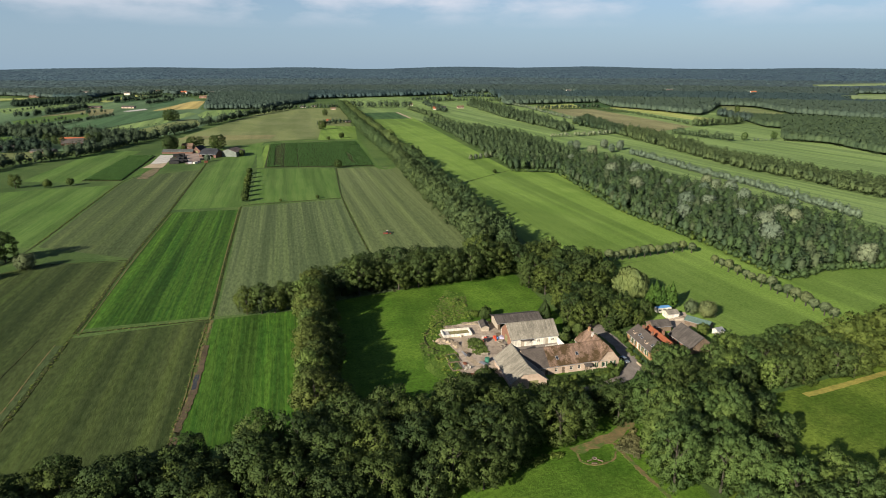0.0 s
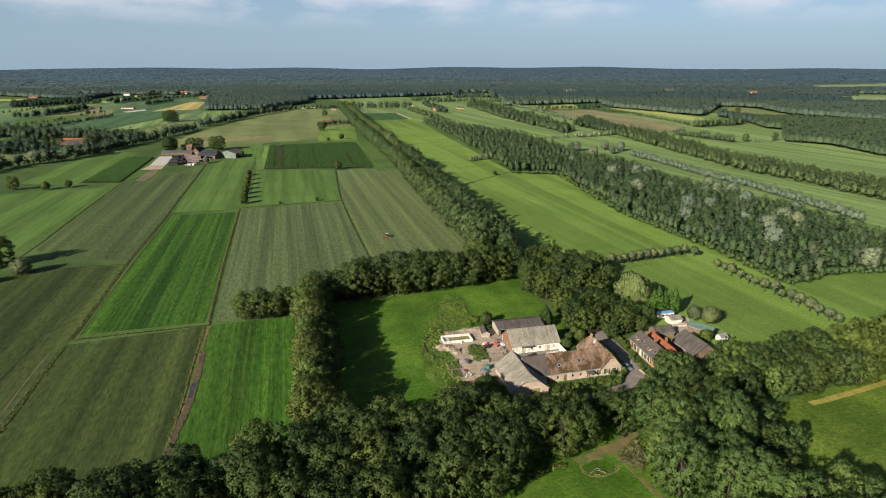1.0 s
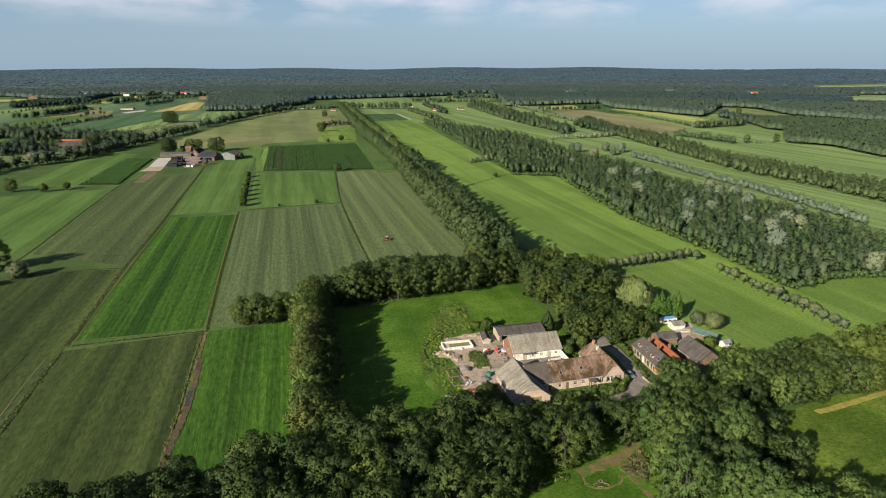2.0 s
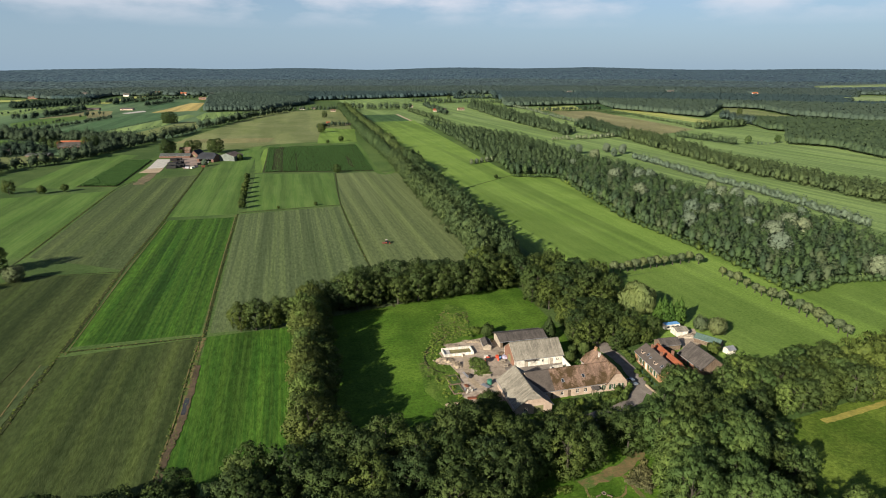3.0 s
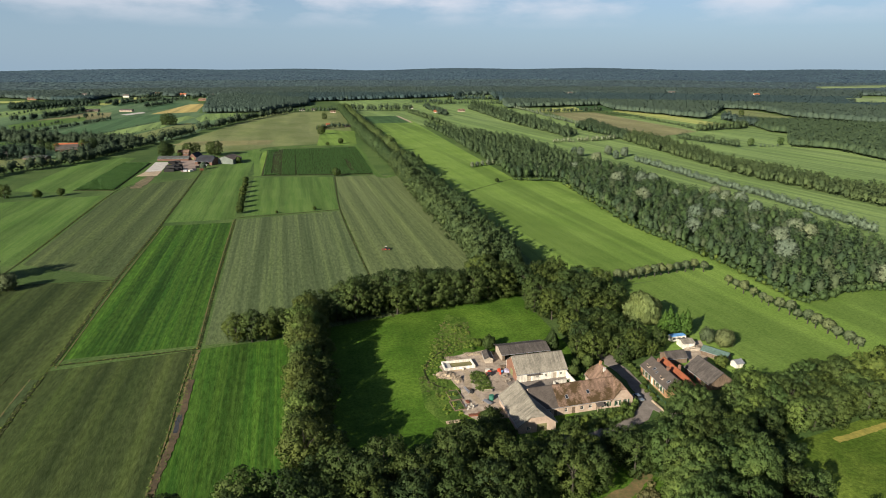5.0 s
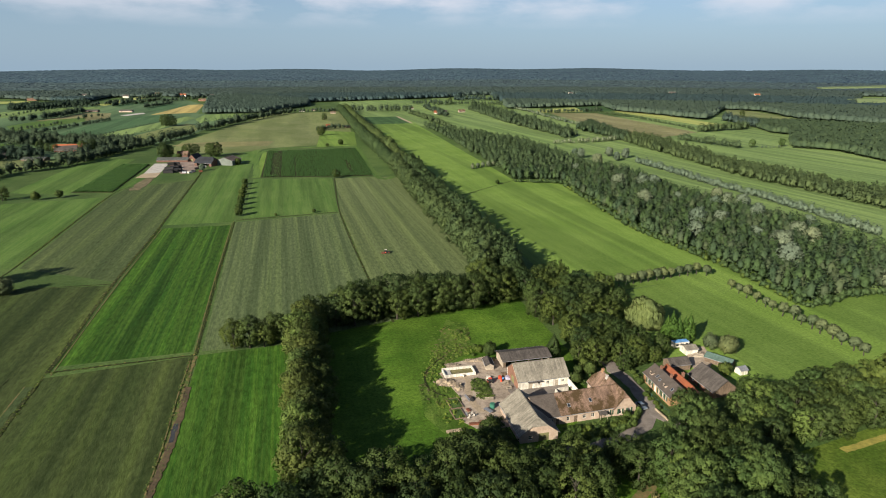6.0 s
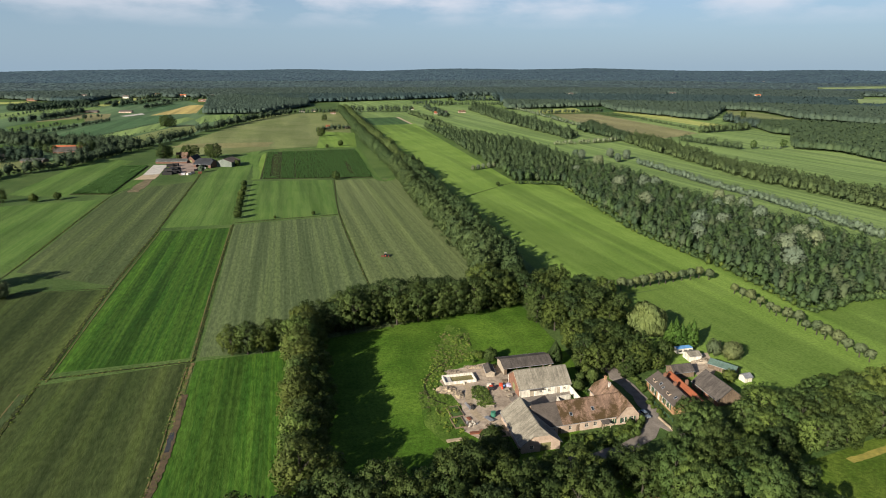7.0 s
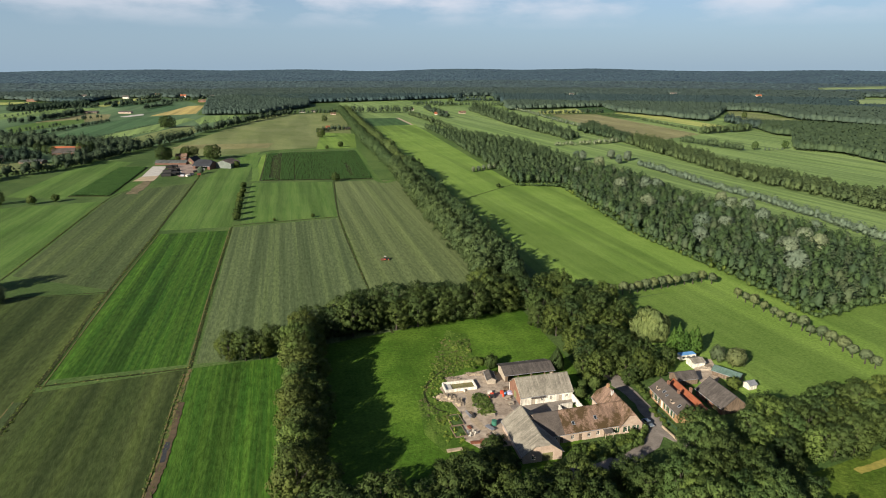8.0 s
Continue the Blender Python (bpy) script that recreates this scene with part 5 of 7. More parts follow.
def forest_np(pts, r, lo, hi, wide):
    """A closed forest seen from afar: for each point one uneven crown, a body with sprays round it."""
    pts = np.array(pts)
    n, leaves = len(pts), 6
    h, w = r.uniform(lo, hi, n), r.uniform(wide * 0.75, wide * 1.3, n)
    size = np.stack([w, w, h * 0.52], -1)[:, None]
    foot = np.stack([pts[:, 0], pts[:, 1], h * 0.5 + np.array([hill(x, y) for x, y in pts])], -1)[:, None]
    body = BALL_V[None] * r.uniform(0.86, 1.12, (n, len(BALL_V), 1)) * np.array([1.12, 1.12, 1.0])
    e = unit(r.normal(size=(n, leaves, 3)) + np.array([0, 0, 0.5]))
    p = e * r.uniform(0.92, 1.08, (n, leaves, 1)) * np.array([1.1, 1.1, 1.0])
    nor = unit(e + 0.5 * r.normal(size=e.shape))
    tan = unit(np.cross(nor, r.normal(size=e.shape)))
    bit = np.cross(nor, tan)
    k = r.uniform(0.16, 0.3, (n, leaves, 1))
    tri = np.stack([p + tan * k, p - tan * k * 0.6 + bit * k * 0.8, p - tan * k * 0.6 - bit * k * 0.8], 2)
    soft = unit(0.9 * e + 0.15 * nor + np.array([0, 0, 0.4]))
    turn = (np.cross(tri[:, :, 1] - tri[:, :, 0], tri[:, :, 2] - tri[:, :, 0]) * soft).sum(-1) < 0
    tri[turn] = tri[turn][:, ::-1]
    v = np.concatenate([body, tri.reshape(n, -1, 3)], 1)
    nrm = np.concatenate([np.broadcast_to(unit(BALL_V + np.array([0, 0, 0.35])), body.shape), np.repeat(soft, 3, 1)], 1)
    one = np.concatenate([UPPER_T, np.arange(3 * leaves).reshape(-1, 3) + len(BALL_V)])
    t = one[None] + (np.arange(n) * v.shape[1])[:, None, None]
    return (v * size + foot).reshape(-1, 3), t.reshape(-1, 3), nrm.reshape(-1, 3)


def forest(name, label, poly, gap, lo, hi, seed, mat, near=0, far=9999, holes=()):
    r = random.Random(seed)
    pts = [p for p in fill(poly, gap, r, 0.45) if abs(p[0]) < 0.8 * p[1] + 60 and near <= math.hypot(*p) < far and not any(inside(p, c) for c in holes)]
    v, t, nrm = forest_np(pts, np.random.default_rng(seed), lo, hi, gap * 0.78)
    return tagged(new(name, mesh_np(name, v, t, mat, nrm)), label, "forest", kind="stuff")


# three bands of leaf colour stand in for haze thickening with distance
forest("forest", "wide dark green forest behind the fields", WOOD_2, 8.6, 12, 15, 63, L_FAR_HAZED, 0, 1780, CLEAR + CLEAR_HOMES)
forest("forest", "wide green forest behind the fields", WOOD_2, 9.8, 12, 15.5, 163, L_FAR2_HAZED, 1780, 2180, CLEAR + CLEAR_HOMES)
forest("forest", "wide forest towards the hills, blue haze in its colour", WOOD_2, 12.0, 12, 16, 65, L_FARTHER_HAZED, 2180, 2760, CLEAR + CLEAR_HOMES)
forest("forest", "block of dense dark green forest", WOOD_1, 7.0, 10, 15, 61, L_FAR_HAZED)
joined_wood("forest_edge", "trees along the dark forest block", edge_of(WOOD_1, 9, 6, r5), EDGETREE, L_FAR_HAZED, 0.7, 1.0, 74)
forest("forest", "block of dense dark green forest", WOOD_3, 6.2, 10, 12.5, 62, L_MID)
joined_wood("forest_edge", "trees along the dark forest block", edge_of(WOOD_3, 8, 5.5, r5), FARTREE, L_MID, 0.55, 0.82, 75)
joined_wood("forest_edge", "trees along the far forest's edge", [p for p in edge_of(WOOD_2, 14, 8, r5) if abs(p[0]) < 0.8 * p[1] + 60 and p[1] < 2300], EDGETREE, L_FAR_HAZED, 0.55, 1.0, 72)

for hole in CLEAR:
    joined_wood("forest_edge", "trees round a far clearing", along(hole + hole[:1], 5.0, r5, 0.3, 5.0), EDGETREE, L_FAR_HAZED, 0.7, 1.05, 77)


def ridge_woods(name, label, near, far, step, mat, seed):
    """The last woods, under the sky: an uneven canopy of crowns."""
    r = np.random.default_rng(seed)
    ring, n = np.arange(near, far, step), 760
    ang = np.linspace(-0.78, 0.78, n)
    rr, aa = np.meshgrid(ring, ang, indexing="ij")
    rr, aa = rr + r.uniform(-0.5, 0.5, rr.shape) * step, aa + r.uniform(-0.0009, 0.0009, aa.shape)
    x, y = rr * np.sin(aa), rr * np.cos(aa)
    z = np.vectorize(hill)(x, y) + r.uniform(9.5, 13.5, x.shape) + 3 * np.sin(x / 170 + 2 * np.sin(rr / 210)) * np.sin(y / 130)
    z[0] = 0
    v = np.stack([x, y, z], -1).reshape(-1, 3)
    k = (np.arange(len(ring) - 1)[:, None] * n + np.arange(n - 1)[None, :]).ravel()
    t = np.concatenate([np.stack([k, k + 1, k + n + 1], 1), np.stack([k, k + n + 1, k + n], 1)])
    nrm = unit(np.array([0, 0, 1.0]) + 0.22 * r.normal(size=v.shape))
    return tagged(new(name, mesh_np(name, v, t, mat, nrm)), label, "backdrop", kind="structure")


# both bands carry their haze in the material, as colour and emission
ridge_woods("backdrop_1", "forest before the ridge, haze in its colour and glow", 2700, 3400, 16, M_CANOPY_HAZE, 64)
ridge_woods("backdrop_2", "wooded ridge on the horizon, haze as a blue glow", 3390, 4830, 26, M_RIDGE_HAZE, 66)


# ---- houses and barns ----
def wall_panel(bm, length, height, thick, holes, place):
    """A wall of boxes round its rectangular openings; holes: (middle, width, sill, top)."""
    cuts = sorted({-length / 2, length / 2, *[c - w / 2 for c, w, a, b in holes], *[c + w / 2 for c, w, a, b in holes]})
    for u0, u1 in zip(cuts, cuts[1:]):
        spans, mid = [(0.0, height)], (u0 + u1) / 2
        for c, w, a, b in holes:
            if abs(mid - c) < w / 2:
                spans = [(0.0, a), (b, height)]
        for z0, z1 in spans:
            if z1 - z0 > 0.01:
                m = Matrix.LocRotScale(((u0 + u1) / 2, 0, (z0 + z1) / 2), None, (u1 - u0, thick, z1 - z0))
                bmesh.ops.create_cube(bm, size=1, matrix=place @ m)


def window(parent, place, c, w, a, b, paint):
    """A window set in its opening: frame with glazing bar, pane, sill."""
    t = 0.08
    bm = boxes((c - w / 2, c + w / 2, -0.06, 0.06, a, a + t), (c - w / 2, c + w / 2, -0.06, 0.06, b - t, b), (c - w / 2, c - w / 2 + t, -0.06, 0.06, a + t, b - t),
               (c + w / 2 - t, c + w / 2, -0.06, 0.06, a + t, b - t), (c - 0.03, c + 0.03, -0.05, 0.05, a + t, b - t), (c - w / 2 + t, c - 0.03, -0.05, 0.05, b - 0.5, b - 0.44), (c + 0.03, c + w / 2 - t, -0.05, 0.05, b - 0.5, b - 0.44))
    bm.transform(place)
    win = part("window", bm, paint, parent)
    bm = boxes((c - w / 2 + t, c + w / 2 - t, -0.01, 0.01, a + t, b - t))
    bm.transform(place)
    part("pane", bm, M_GLASS, win, "dark reflecting glass pane")
    bm = boxes((c - w / 2 - 0.1, c + w / 2 + 0.1, -0.26, -0.16, a - 0.08, a - 0.005))
    bm.transform(place)
    part("sill", bm, M_CONCRETE, win)


def door(parent, place, c, w, a, b, paint, label=""):
    bm = bmesh.new()
    n = max(2, int(w / 0.5))
    for i in range(n):
        box(bm, c - w / 2 + i * w / n + 0.01, c - w / 2 + (i + 1) * w / n - 0.01, -0.04, 0.04, a + 0.02, b - 0.02)
    for z in (a + 0.3, b - 0.4):
        box(bm, c - w / 2 + 0.05, c + w / 2 - 0.05, -0.07, -0.04, z, z + 0.12)
    bm.transform(place)
    d = part("door", bm, paint, parent, label)
    bm = boxes((c + w / 2 - 0.2, c + w / 2 - 0.12, -0.14, -0.07, a + 1.0, a + 1.2))
    bm.transform(place)
    part("handle", bm, M_STEEL, d)


def roof_polys(L, W, eave, ridge, hip, over):
    """Top faces of a saddle roof whose ends may be hipped: hip 0 gable, 1 full hip, between: half hip."""
    hl, hw, rise = L / 2 + over, W / 2, ridge - eave
    slope = rise / hw
    yo, zo = hw + over, eave - slope * over
    polys = []
    ends = []
    for sgn, h in ((-1, hip[0]), (1, hip[1])):
        zc = ridge - rise * h
        yc = hw * h
        ends.append((sgn * hl, yc, zc, sgn * (hl - yc * 0.9 - (over if h else 0))))
    (xa, ya, za, ra), (xb, yb, zb, rb) = ends
    for s in (-1, 1):
        p = [(xa, s * yo, zo), (xb, s * yo, zo)]
        p += [(xb, s * yb, zb)] if yb > 0.01 else []
        p += [(rb, 0, ridge), (ra, 0, ridge)]
        p += [(xa, s * ya, za)] if ya > 0.01 else []
        polys.append(p if s < 0 else p[::-1])
    for x, yc, zc, r, sgn in ((xa, ya, za, ra, -1), (xb, yb, zb, rb, 1)):
        if yc > 0.01:
            polys.append([(x, -yc, zc), (x, yc, zc), (r, 0, ridge)] if sgn > 0 else [(x, yc, zc), (x, -yc, zc), (r, 0, ridge)])
    return polys, ra, rb


def house(name, x, y, turn, L, W, eave, ridge, roof, wall, label, category="house", hip=(0, 0), over=0.35, holes=None, paint=M_WHITE, ends=None, doors=M_GREENPAINT, group="", base=0.0, cap=None):
    """A building with saddle roof; holes: {side: [(kind, middle, width, sill, top), ...]}; sides s, n (long), w, e (ends)."""
    top = root(name, x, y, base, turn, label, category, group)
    holes, t = holes or {}, 0.3
    places = {"s": (pose(0, -W / 2 + t / 2, 0), L), "n": (pose(0, W / 2 - t / 2, 0, 0, 0, 180), L), "w": (pose(-L / 2 + t / 2, 0, 0, 0, 0, -90), W - 2 * t), "e": (pose(L / 2 - t / 2, 0, 0, 0, 0, 90), W - 2 * t)}
    for side, (place, length) in places.items():
        bm = bmesh.new()
        ho = holes.get(side, [])
        wall_panel(bm, length, eave, t, [h[1:5] for h in ho], place)
        if side in "we":
            h = hip[0] if side == "w" else hip[1]
            k = 1 - h
            zt = eave + (ridge - eave) * k - 0.12
            hw = W / 2 - 0.05
            poly = [(-hw, eave), (hw, eave), (hw * h + 0.01, zt), (-hw * h - 0.01, zt)]
            tri = bmesh.new()
            a = [tri.verts.new((u, -t / 2, z)) for u, z in poly]
            b = [tri.verts.new((u, t / 2, z)) for u, z in poly]
            tri.faces.new(a)
            tri.faces.new(b[::-1])
            for i in range(4):
                j = (i + 1) % 4
                tri.faces.new((a[j], a[i], b[i], b[j]))
            tri.transform(place)
            bmesh.ops.recalc_face_normals(tri, faces=tri.faces[:])
            part("gable", tri, ends or wall, top)
        bmesh.ops.remove_doubles(bm, verts=bm.verts[:], dist=0.001)
        bmesh.ops.recalc_face_normals(bm, faces=bm.faces[:])
        part("wall", bm, (ends or wall) if side in "we" else wall, top)
        for kind, c, w, a, b in ho:
            if kind == "window":
                window(top, place, c, w, a, b, paint)
            elif kind == "door":
                door(top, place, c, w, a, b, doors)
            elif kind == "bigdoor":
                door(top, place, c, w, a, b, M_OLIVEDOOR, "wide olive plank door")
            elif kind == "shutters":
                window(top, place, c, w, a, b, paint)
                for s in (-1, 1):
                    bm2 = boxes((c + s * (w / 2 + 0.3) - 0.27, c + s * (w / 2 + 0.3) + 0.27, -0.21, -0.16, a, b))
                    bm2.transform(place)
                    part("shutter", bm2, M_GREENPAINT, top, "dark green shutter")
    polys, ra, rb = roof_polys(L, W, eave, ridge, hip, over)
    part("roof", prism(polys, 0.16), roof, top)
    bm = bmesh.new()
    n = max(2, int((rb - ra) / 1.2))
    for i in range(n):
        box(bm, ra + (rb - ra) * i / n, ra + (rb - ra) * (i + 1) / n - 0.02, -0.16, 0.16, ridge - 0.06, ridge + 0.08)
    part("ridge_cap", bm, cap or roof, top)
    slope = (ridge - eave) / (W / 2)
    for s in (-1, 1):
        part("gutter", boxes((-L / 2 - over, L / 2 + over, s * (W / 2 + over + 0.07) - 0.06, s * (W / 2 + over + 0.07) + 0.06, eave - slope * over - 0.16, eave - slope * over - 0.04)), M_STEEL, top)
    top["rise"], top["half"], top["ridge"] = slope, W / 2, ridge
    return top


def on_roof(h, u, v, side):
    """Pose on the roof slope: u along the ridge, v metres from the ridge line outward; side -1 front, 1 back."""
    z = h["ridge"] - v * h["rise"]
    return pose(u, side * v, z, -side * math.degrees(math.atan(h["rise"])), 0, 0)


def skylight(h, u, v, side=-1, w=0.9, l=1.2):
    p = on_roof(h, u, v, side)
    bm = boxes((-w / 2, w / 2, -l / 2, -l / 2 + 0.1, 0, 0.12), (-w / 2, w / 2, l / 2 - 0.1, l / 2, 0, 0.12), (-w / 2, -w / 2 + 0.1, -l / 2 + 0.1, l / 2 - 0.1, 0, 0.12), (w / 2 - 0.1, w / 2, -l / 2 + 0.1, l / 2 - 0.1, 0, 0.12))
    bm.transform(p)
    s = part("skylight", bm, M_STEEL, h, "metal framed roof window")
    bm = boxes((-w / 2 + 0.1, w / 2 - 0.1, -l / 2 + 0.1, l / 2 - 0.1, 0.02, 0.08))
    bm.transform(p)
    part("pane", bm, M_GLASS, s)


def chimney(h, u, v, mat, top_z, w=0.7, d=0.7, label=""):
    c = part("chimney", boxes((u - w / 2, u + w / 2, v - d / 2, v + d / 2, h["ridge"] - 1.6, top_z), (u - w / 2 - 0.08, u + w / 2 + 0.08, v - d / 2 - 0.08, v + d / 2 + 0.08, top_z, top_z + 0.15)), mat, h, label)
    bm = bmesh.new()
    tube(bm, (u, v, top_z + 0.15), (u, v, top_z + 0.5), 0.14, 0.12, 8)
    part("chimney_pot", bm, M_BRICK, c)


def dormer(h, u, v, w=1.7, tall=1.5):
    """A small gabled dormer on the front slope."""
    z = h["ridge"] - (v + 0.1) * h["rise"]
    y0, y1 = -v - 0.1, -v + tall / h["rise"] * 0.9
    d = part("dormer", boxes((u - w / 2, u + w / 2, y0, y1, z - 0.3, z + tall * 0.75)), M_CREAM, h, "small cream gabled dormer")
    polys = [[(u - w / 2 - 0.2, y0 - 0.2, z + tall * 0.68), (u, y0 - 0.2, z + tall * 1.25), (u, y1 + 0.6, z + tall * 1.25), (u - w / 2 - 0.2, y1 + 0.1, z + tall * 0.68)],
             [(u, y0 - 0.2, z + tall * 1.25), (u + w / 2 + 0.2, y0 - 0.2, z + tall * 0.68), (u + w / 2 + 0.2, y1 + 0.1, z + tall * 0.68), (u, y1 + 0.6, z + tall * 1.25)]]
    part("dormer_roof", prism(polys, 0.1), M_GREYTILE, d)
    part("pane", boxes((u - w / 2 + 0.25, u + w / 2 - 0.25, y0 - 0.04, y0 - 0.015, z + 0.25, z + tall * 0.62)), M_GLASS, d)


def wins(us, w=1.1, a=0.9, b=2.2, kind="window"):
    return [(kind, u, w, a, b) for u in us]


white_barn = house("barn", 31.0, 205.3, 14.2, 17.5, 10.5, 3.24, 7.15, M_SLATE, M_WHITE, "whitewashed barn with a grey corrugated roof", "barn", ends=M_BRICK, over=0.3, doors=M_PALEWOOD,
                   holes={"s": [("door", -4.5, 1.4, 0.0, 2.2), ("window", -1.5, 1.0, 1.2, 2.1), ("window", 1.5, 1.0, 1.2, 2.1), ("door", 4.6, 1.2, 0.0, 2.2), ("window", 6.8, 1.0, 1.2, 2.1)], "w": [("bigdoor", 0.0, 2.6, 0.0, 2.7)]})
part("awning", prism([[(-5.6, -6.3, 2.72), (-1.0, -6.3, 2.72), (-1.0, -5.15, 3.0), (-5.6, -5.15, 3.0)]], 0.08), M_DKROOF, white_barn, "dark sheet awning under the eaves")
part("verge_board", prism([[(-9.1, -5.6, 3.1), (-8.95, -5.6, 3.1), (-8.95, 0, 7.05), (-9.1, 0, 7.05)]], 0.2), M_PALEWOOD, white_barn)

house("barn", 24.4, 178.4, -77, 17.6, 11.2, 2.7, 6.9, M_SLATE, M_CREAM, "long barn with a grey corrugated roof", "barn", hip=(0, 0.42), ends=M_CREAM,
                  holes={"e": [("bigdoor", 1.4, 3.1, 0.0, 2.6), ("window", -2.6, 1.1, 1.0, 2.1)], "s": wins((-6, -3, 0, 3, 6), 1.0, 1.1, 2.0)})

FX, FY = math.cos(radians(15.5)), math.sin(radians(15.5))
house("farmhouse_stable", 37.8 - 9.4 * FX, 185.2 - 9.4 * FY, 15.5, 7.7, 11.0, 3.0, 7.2, M_GREYTILE, M_CREAM, "old stable end of the farmhouse, grey tiled roof", "farmhouse", over=0.2, doors=M_WOOD, holes={"s": [("window", 1.0, 1.0, 0.9, 2.1), ("door", 2.9, 1.0, 0.0, 2.1)]})
farmhouse = house("farmhouse", 37.8 + 4.75 * FX, 185.2 + 4.75 * FY, 15.5, 20.3, 11.0, 3.02, 7.2, M_BROWNROOF, M_CREAM, "cream farmhouse with a mossy brown tiled roof", "farmhouse", over=0.2, doors=M_WOOD,
                  holes={"s": [("window", -7.9, 1.0, 0.9, 2.1), ("door", -5.4, 1.1, 0.0, 2.2), ("window", -2.7, 1.1, 0.9, 2.1), ("window", 0.1, 1.1, 0.9, 2.1), ("door", 2.7, 1.2, 0.0, 2.2), ("shutters", 5.1, 1.0, 0.6, 2.2), ("shutters", 7.5, 1.0, 0.6, 2.2)]})
skylight(farmhouse, -6.9, 3.4)
skylight(farmhouse, 0.3, 2.9)
part("porch_roof", prism([[(1.5, -7.3, 2.15), (4.1, -7.3, 2.15), (4.1, -5.72, 2.55), (1.5, -5.72, 2.55)]], 0.09), M_DKROOF, farmhouse, "small dark porch roof on two posts")
for u in (1.6, 4.0):
    part("porch_post", boxes((u - 0.06, u + 0.06, -7.26, -7.14, 0, 2.06)), M_PALEWOOD, farmhouse)
house_wing = house("farmhouse_wing", 52.0, 192.0, 104, 17.2, 7.2, 2.85, 7.2, M_BROWNROOF, M_CREAM, "cream cross wing of the farmhouse, half-hipped roof", "farmhouse", hip=(0.3, 0.6), over=0.35,
                   holes={"w": [("shutters", -1.5, 0.9, 0.6, 2.3), ("shutters", 1.4, 0.9, 0.6, 2.3)], "n": wins((-5, -2, 3), 1.1, 0.8, 2.2), "e": wins((0,), 1.1, 0.8, 2.2)})
chimney(house_wing, 2.4, 0.5, M_CONCRETE, 7.6, 0.7, 0.6, "pale rendered chimney")
chimney(house_wing, 6.0, 0, M_YBRICK, 7.9)

house("open_shed", 27.9, 219.3, 13.6, 17.2, 8.0, 2.9, 4.1, M_DKROOF, M_WOOD, "long wooden shed with a dark sheet roof", "shed", over=0.5, ends=M_PALEWOOD, holes={"s": [("hole", -6.0, 3.6, 0.0, 2.75), ("hole", -1.8, 4.4, 0.0, 2.75), ("hole", 3.0, 4.4, 0.0, 2.75), ("hole", 7.0, 2.6, 0.0, 2.75)]})
house("garden_shed", 15.3, 214.9, 97, 5.8, 2.8, 1.9, 2.6, M_DKROOF, M_PALEWOOD, "small pale plank shed with a flat dark roof", "shed", over=0.2, holes={"s": [("door", 0.4, 0.9, 0.0, 1.9)]})

cottage = house("cottage", 71.4, 197.4, -79.5, 16.5, 7.6, 3.25, 5.8, M_GREYTILE, M_YBRICK, "ochre brick cottage with a grey tiled roof", "house", over=0.3,
                holes={"s": [("shutters", -5.3, 1.0, 0.7, 2.5), ("shutters", -3.0, 1.0, 0.7, 2.5), ("door", -0.6, 1.3, 0.0, 2.6), ("shutters", 1.9, 1.0, 0.7, 2.5), ("shutters", 4.3, 1.0, 0.7, 2.5), ("shutters", 6.0, 0.6, 0.7, 2.5)], "w": wins((-2, 2), 1.0, 0.9, 2.3)}, doors=M_WHITE)
dormer(cottage, -5.2, 2.9, 1.5, 1.3)
dormer(cottage, 3.2, 2.9, 1.5, 1.3)
skylight(cottage, -2.6, 2.1)
skylight(cottage, -0.6, 2.4, w=0.8, l=1.0)
skylight(cottage, 6.2, 2.1)
chimney(cottage, -4.6, 0.2, M_BRICK, 6.7)
chimney(cottage, 1.4, 0.2, M_BRICK, 6.7)
rear = house("cottage_extension", 75.6, 199.0, -79, 15.0, 4.8, 3.0, 5.3, M_ORANGETILE, M_BRICK, "brick rear wing with a bright orange tiled roof", "house", over=0.25)
chimney(rear, 1.0, 0.6, M_BRICK, 6.3)
house("barn", 87.3, 200.4, -76, 12.6, 9.0, 2.4, 5.8, M_DKROOF, M_BRICK, "brick barn with a dark grey roof", "barn", over=0.35, ends=M_WOOD, holes={"s": [("window", -4, 1.0, 1.0, 2.0), ("door", -1, 1.2, 0, 2.1), ("bigdoor", 3.5, 2.6, 0, 2.4)]})
house("garden_shed", 80.6, 214.4, 12, 7.2, 5.4, 2.3, 3.8, M_DKROOF, M_WOOD, "low wooden shed with a brown roof", "shed", over=0.25)
house("garden_shed", 89.2, 226.0, 12, 4.6, 4.4, 2.3, 3.0, M_SLATE, M_WHITE, "white shed with a shallow grey roof", "shed", over=0.2)
house("garden_shed", 96.6, 217.0, -45, 9.0, 3.8, 2.1, 3.2, M_GREENSHEET, M_WOOD, "long low shed with a green sheet roof", "shed", over=0.3)
house("garden_shed", 101.0, 210.0, 20, 3.0, 2.8, 1.9, 2.6, M_STEEL, M_WHITE, "small white shed with a grey metal roof", "shed", over=0.2)


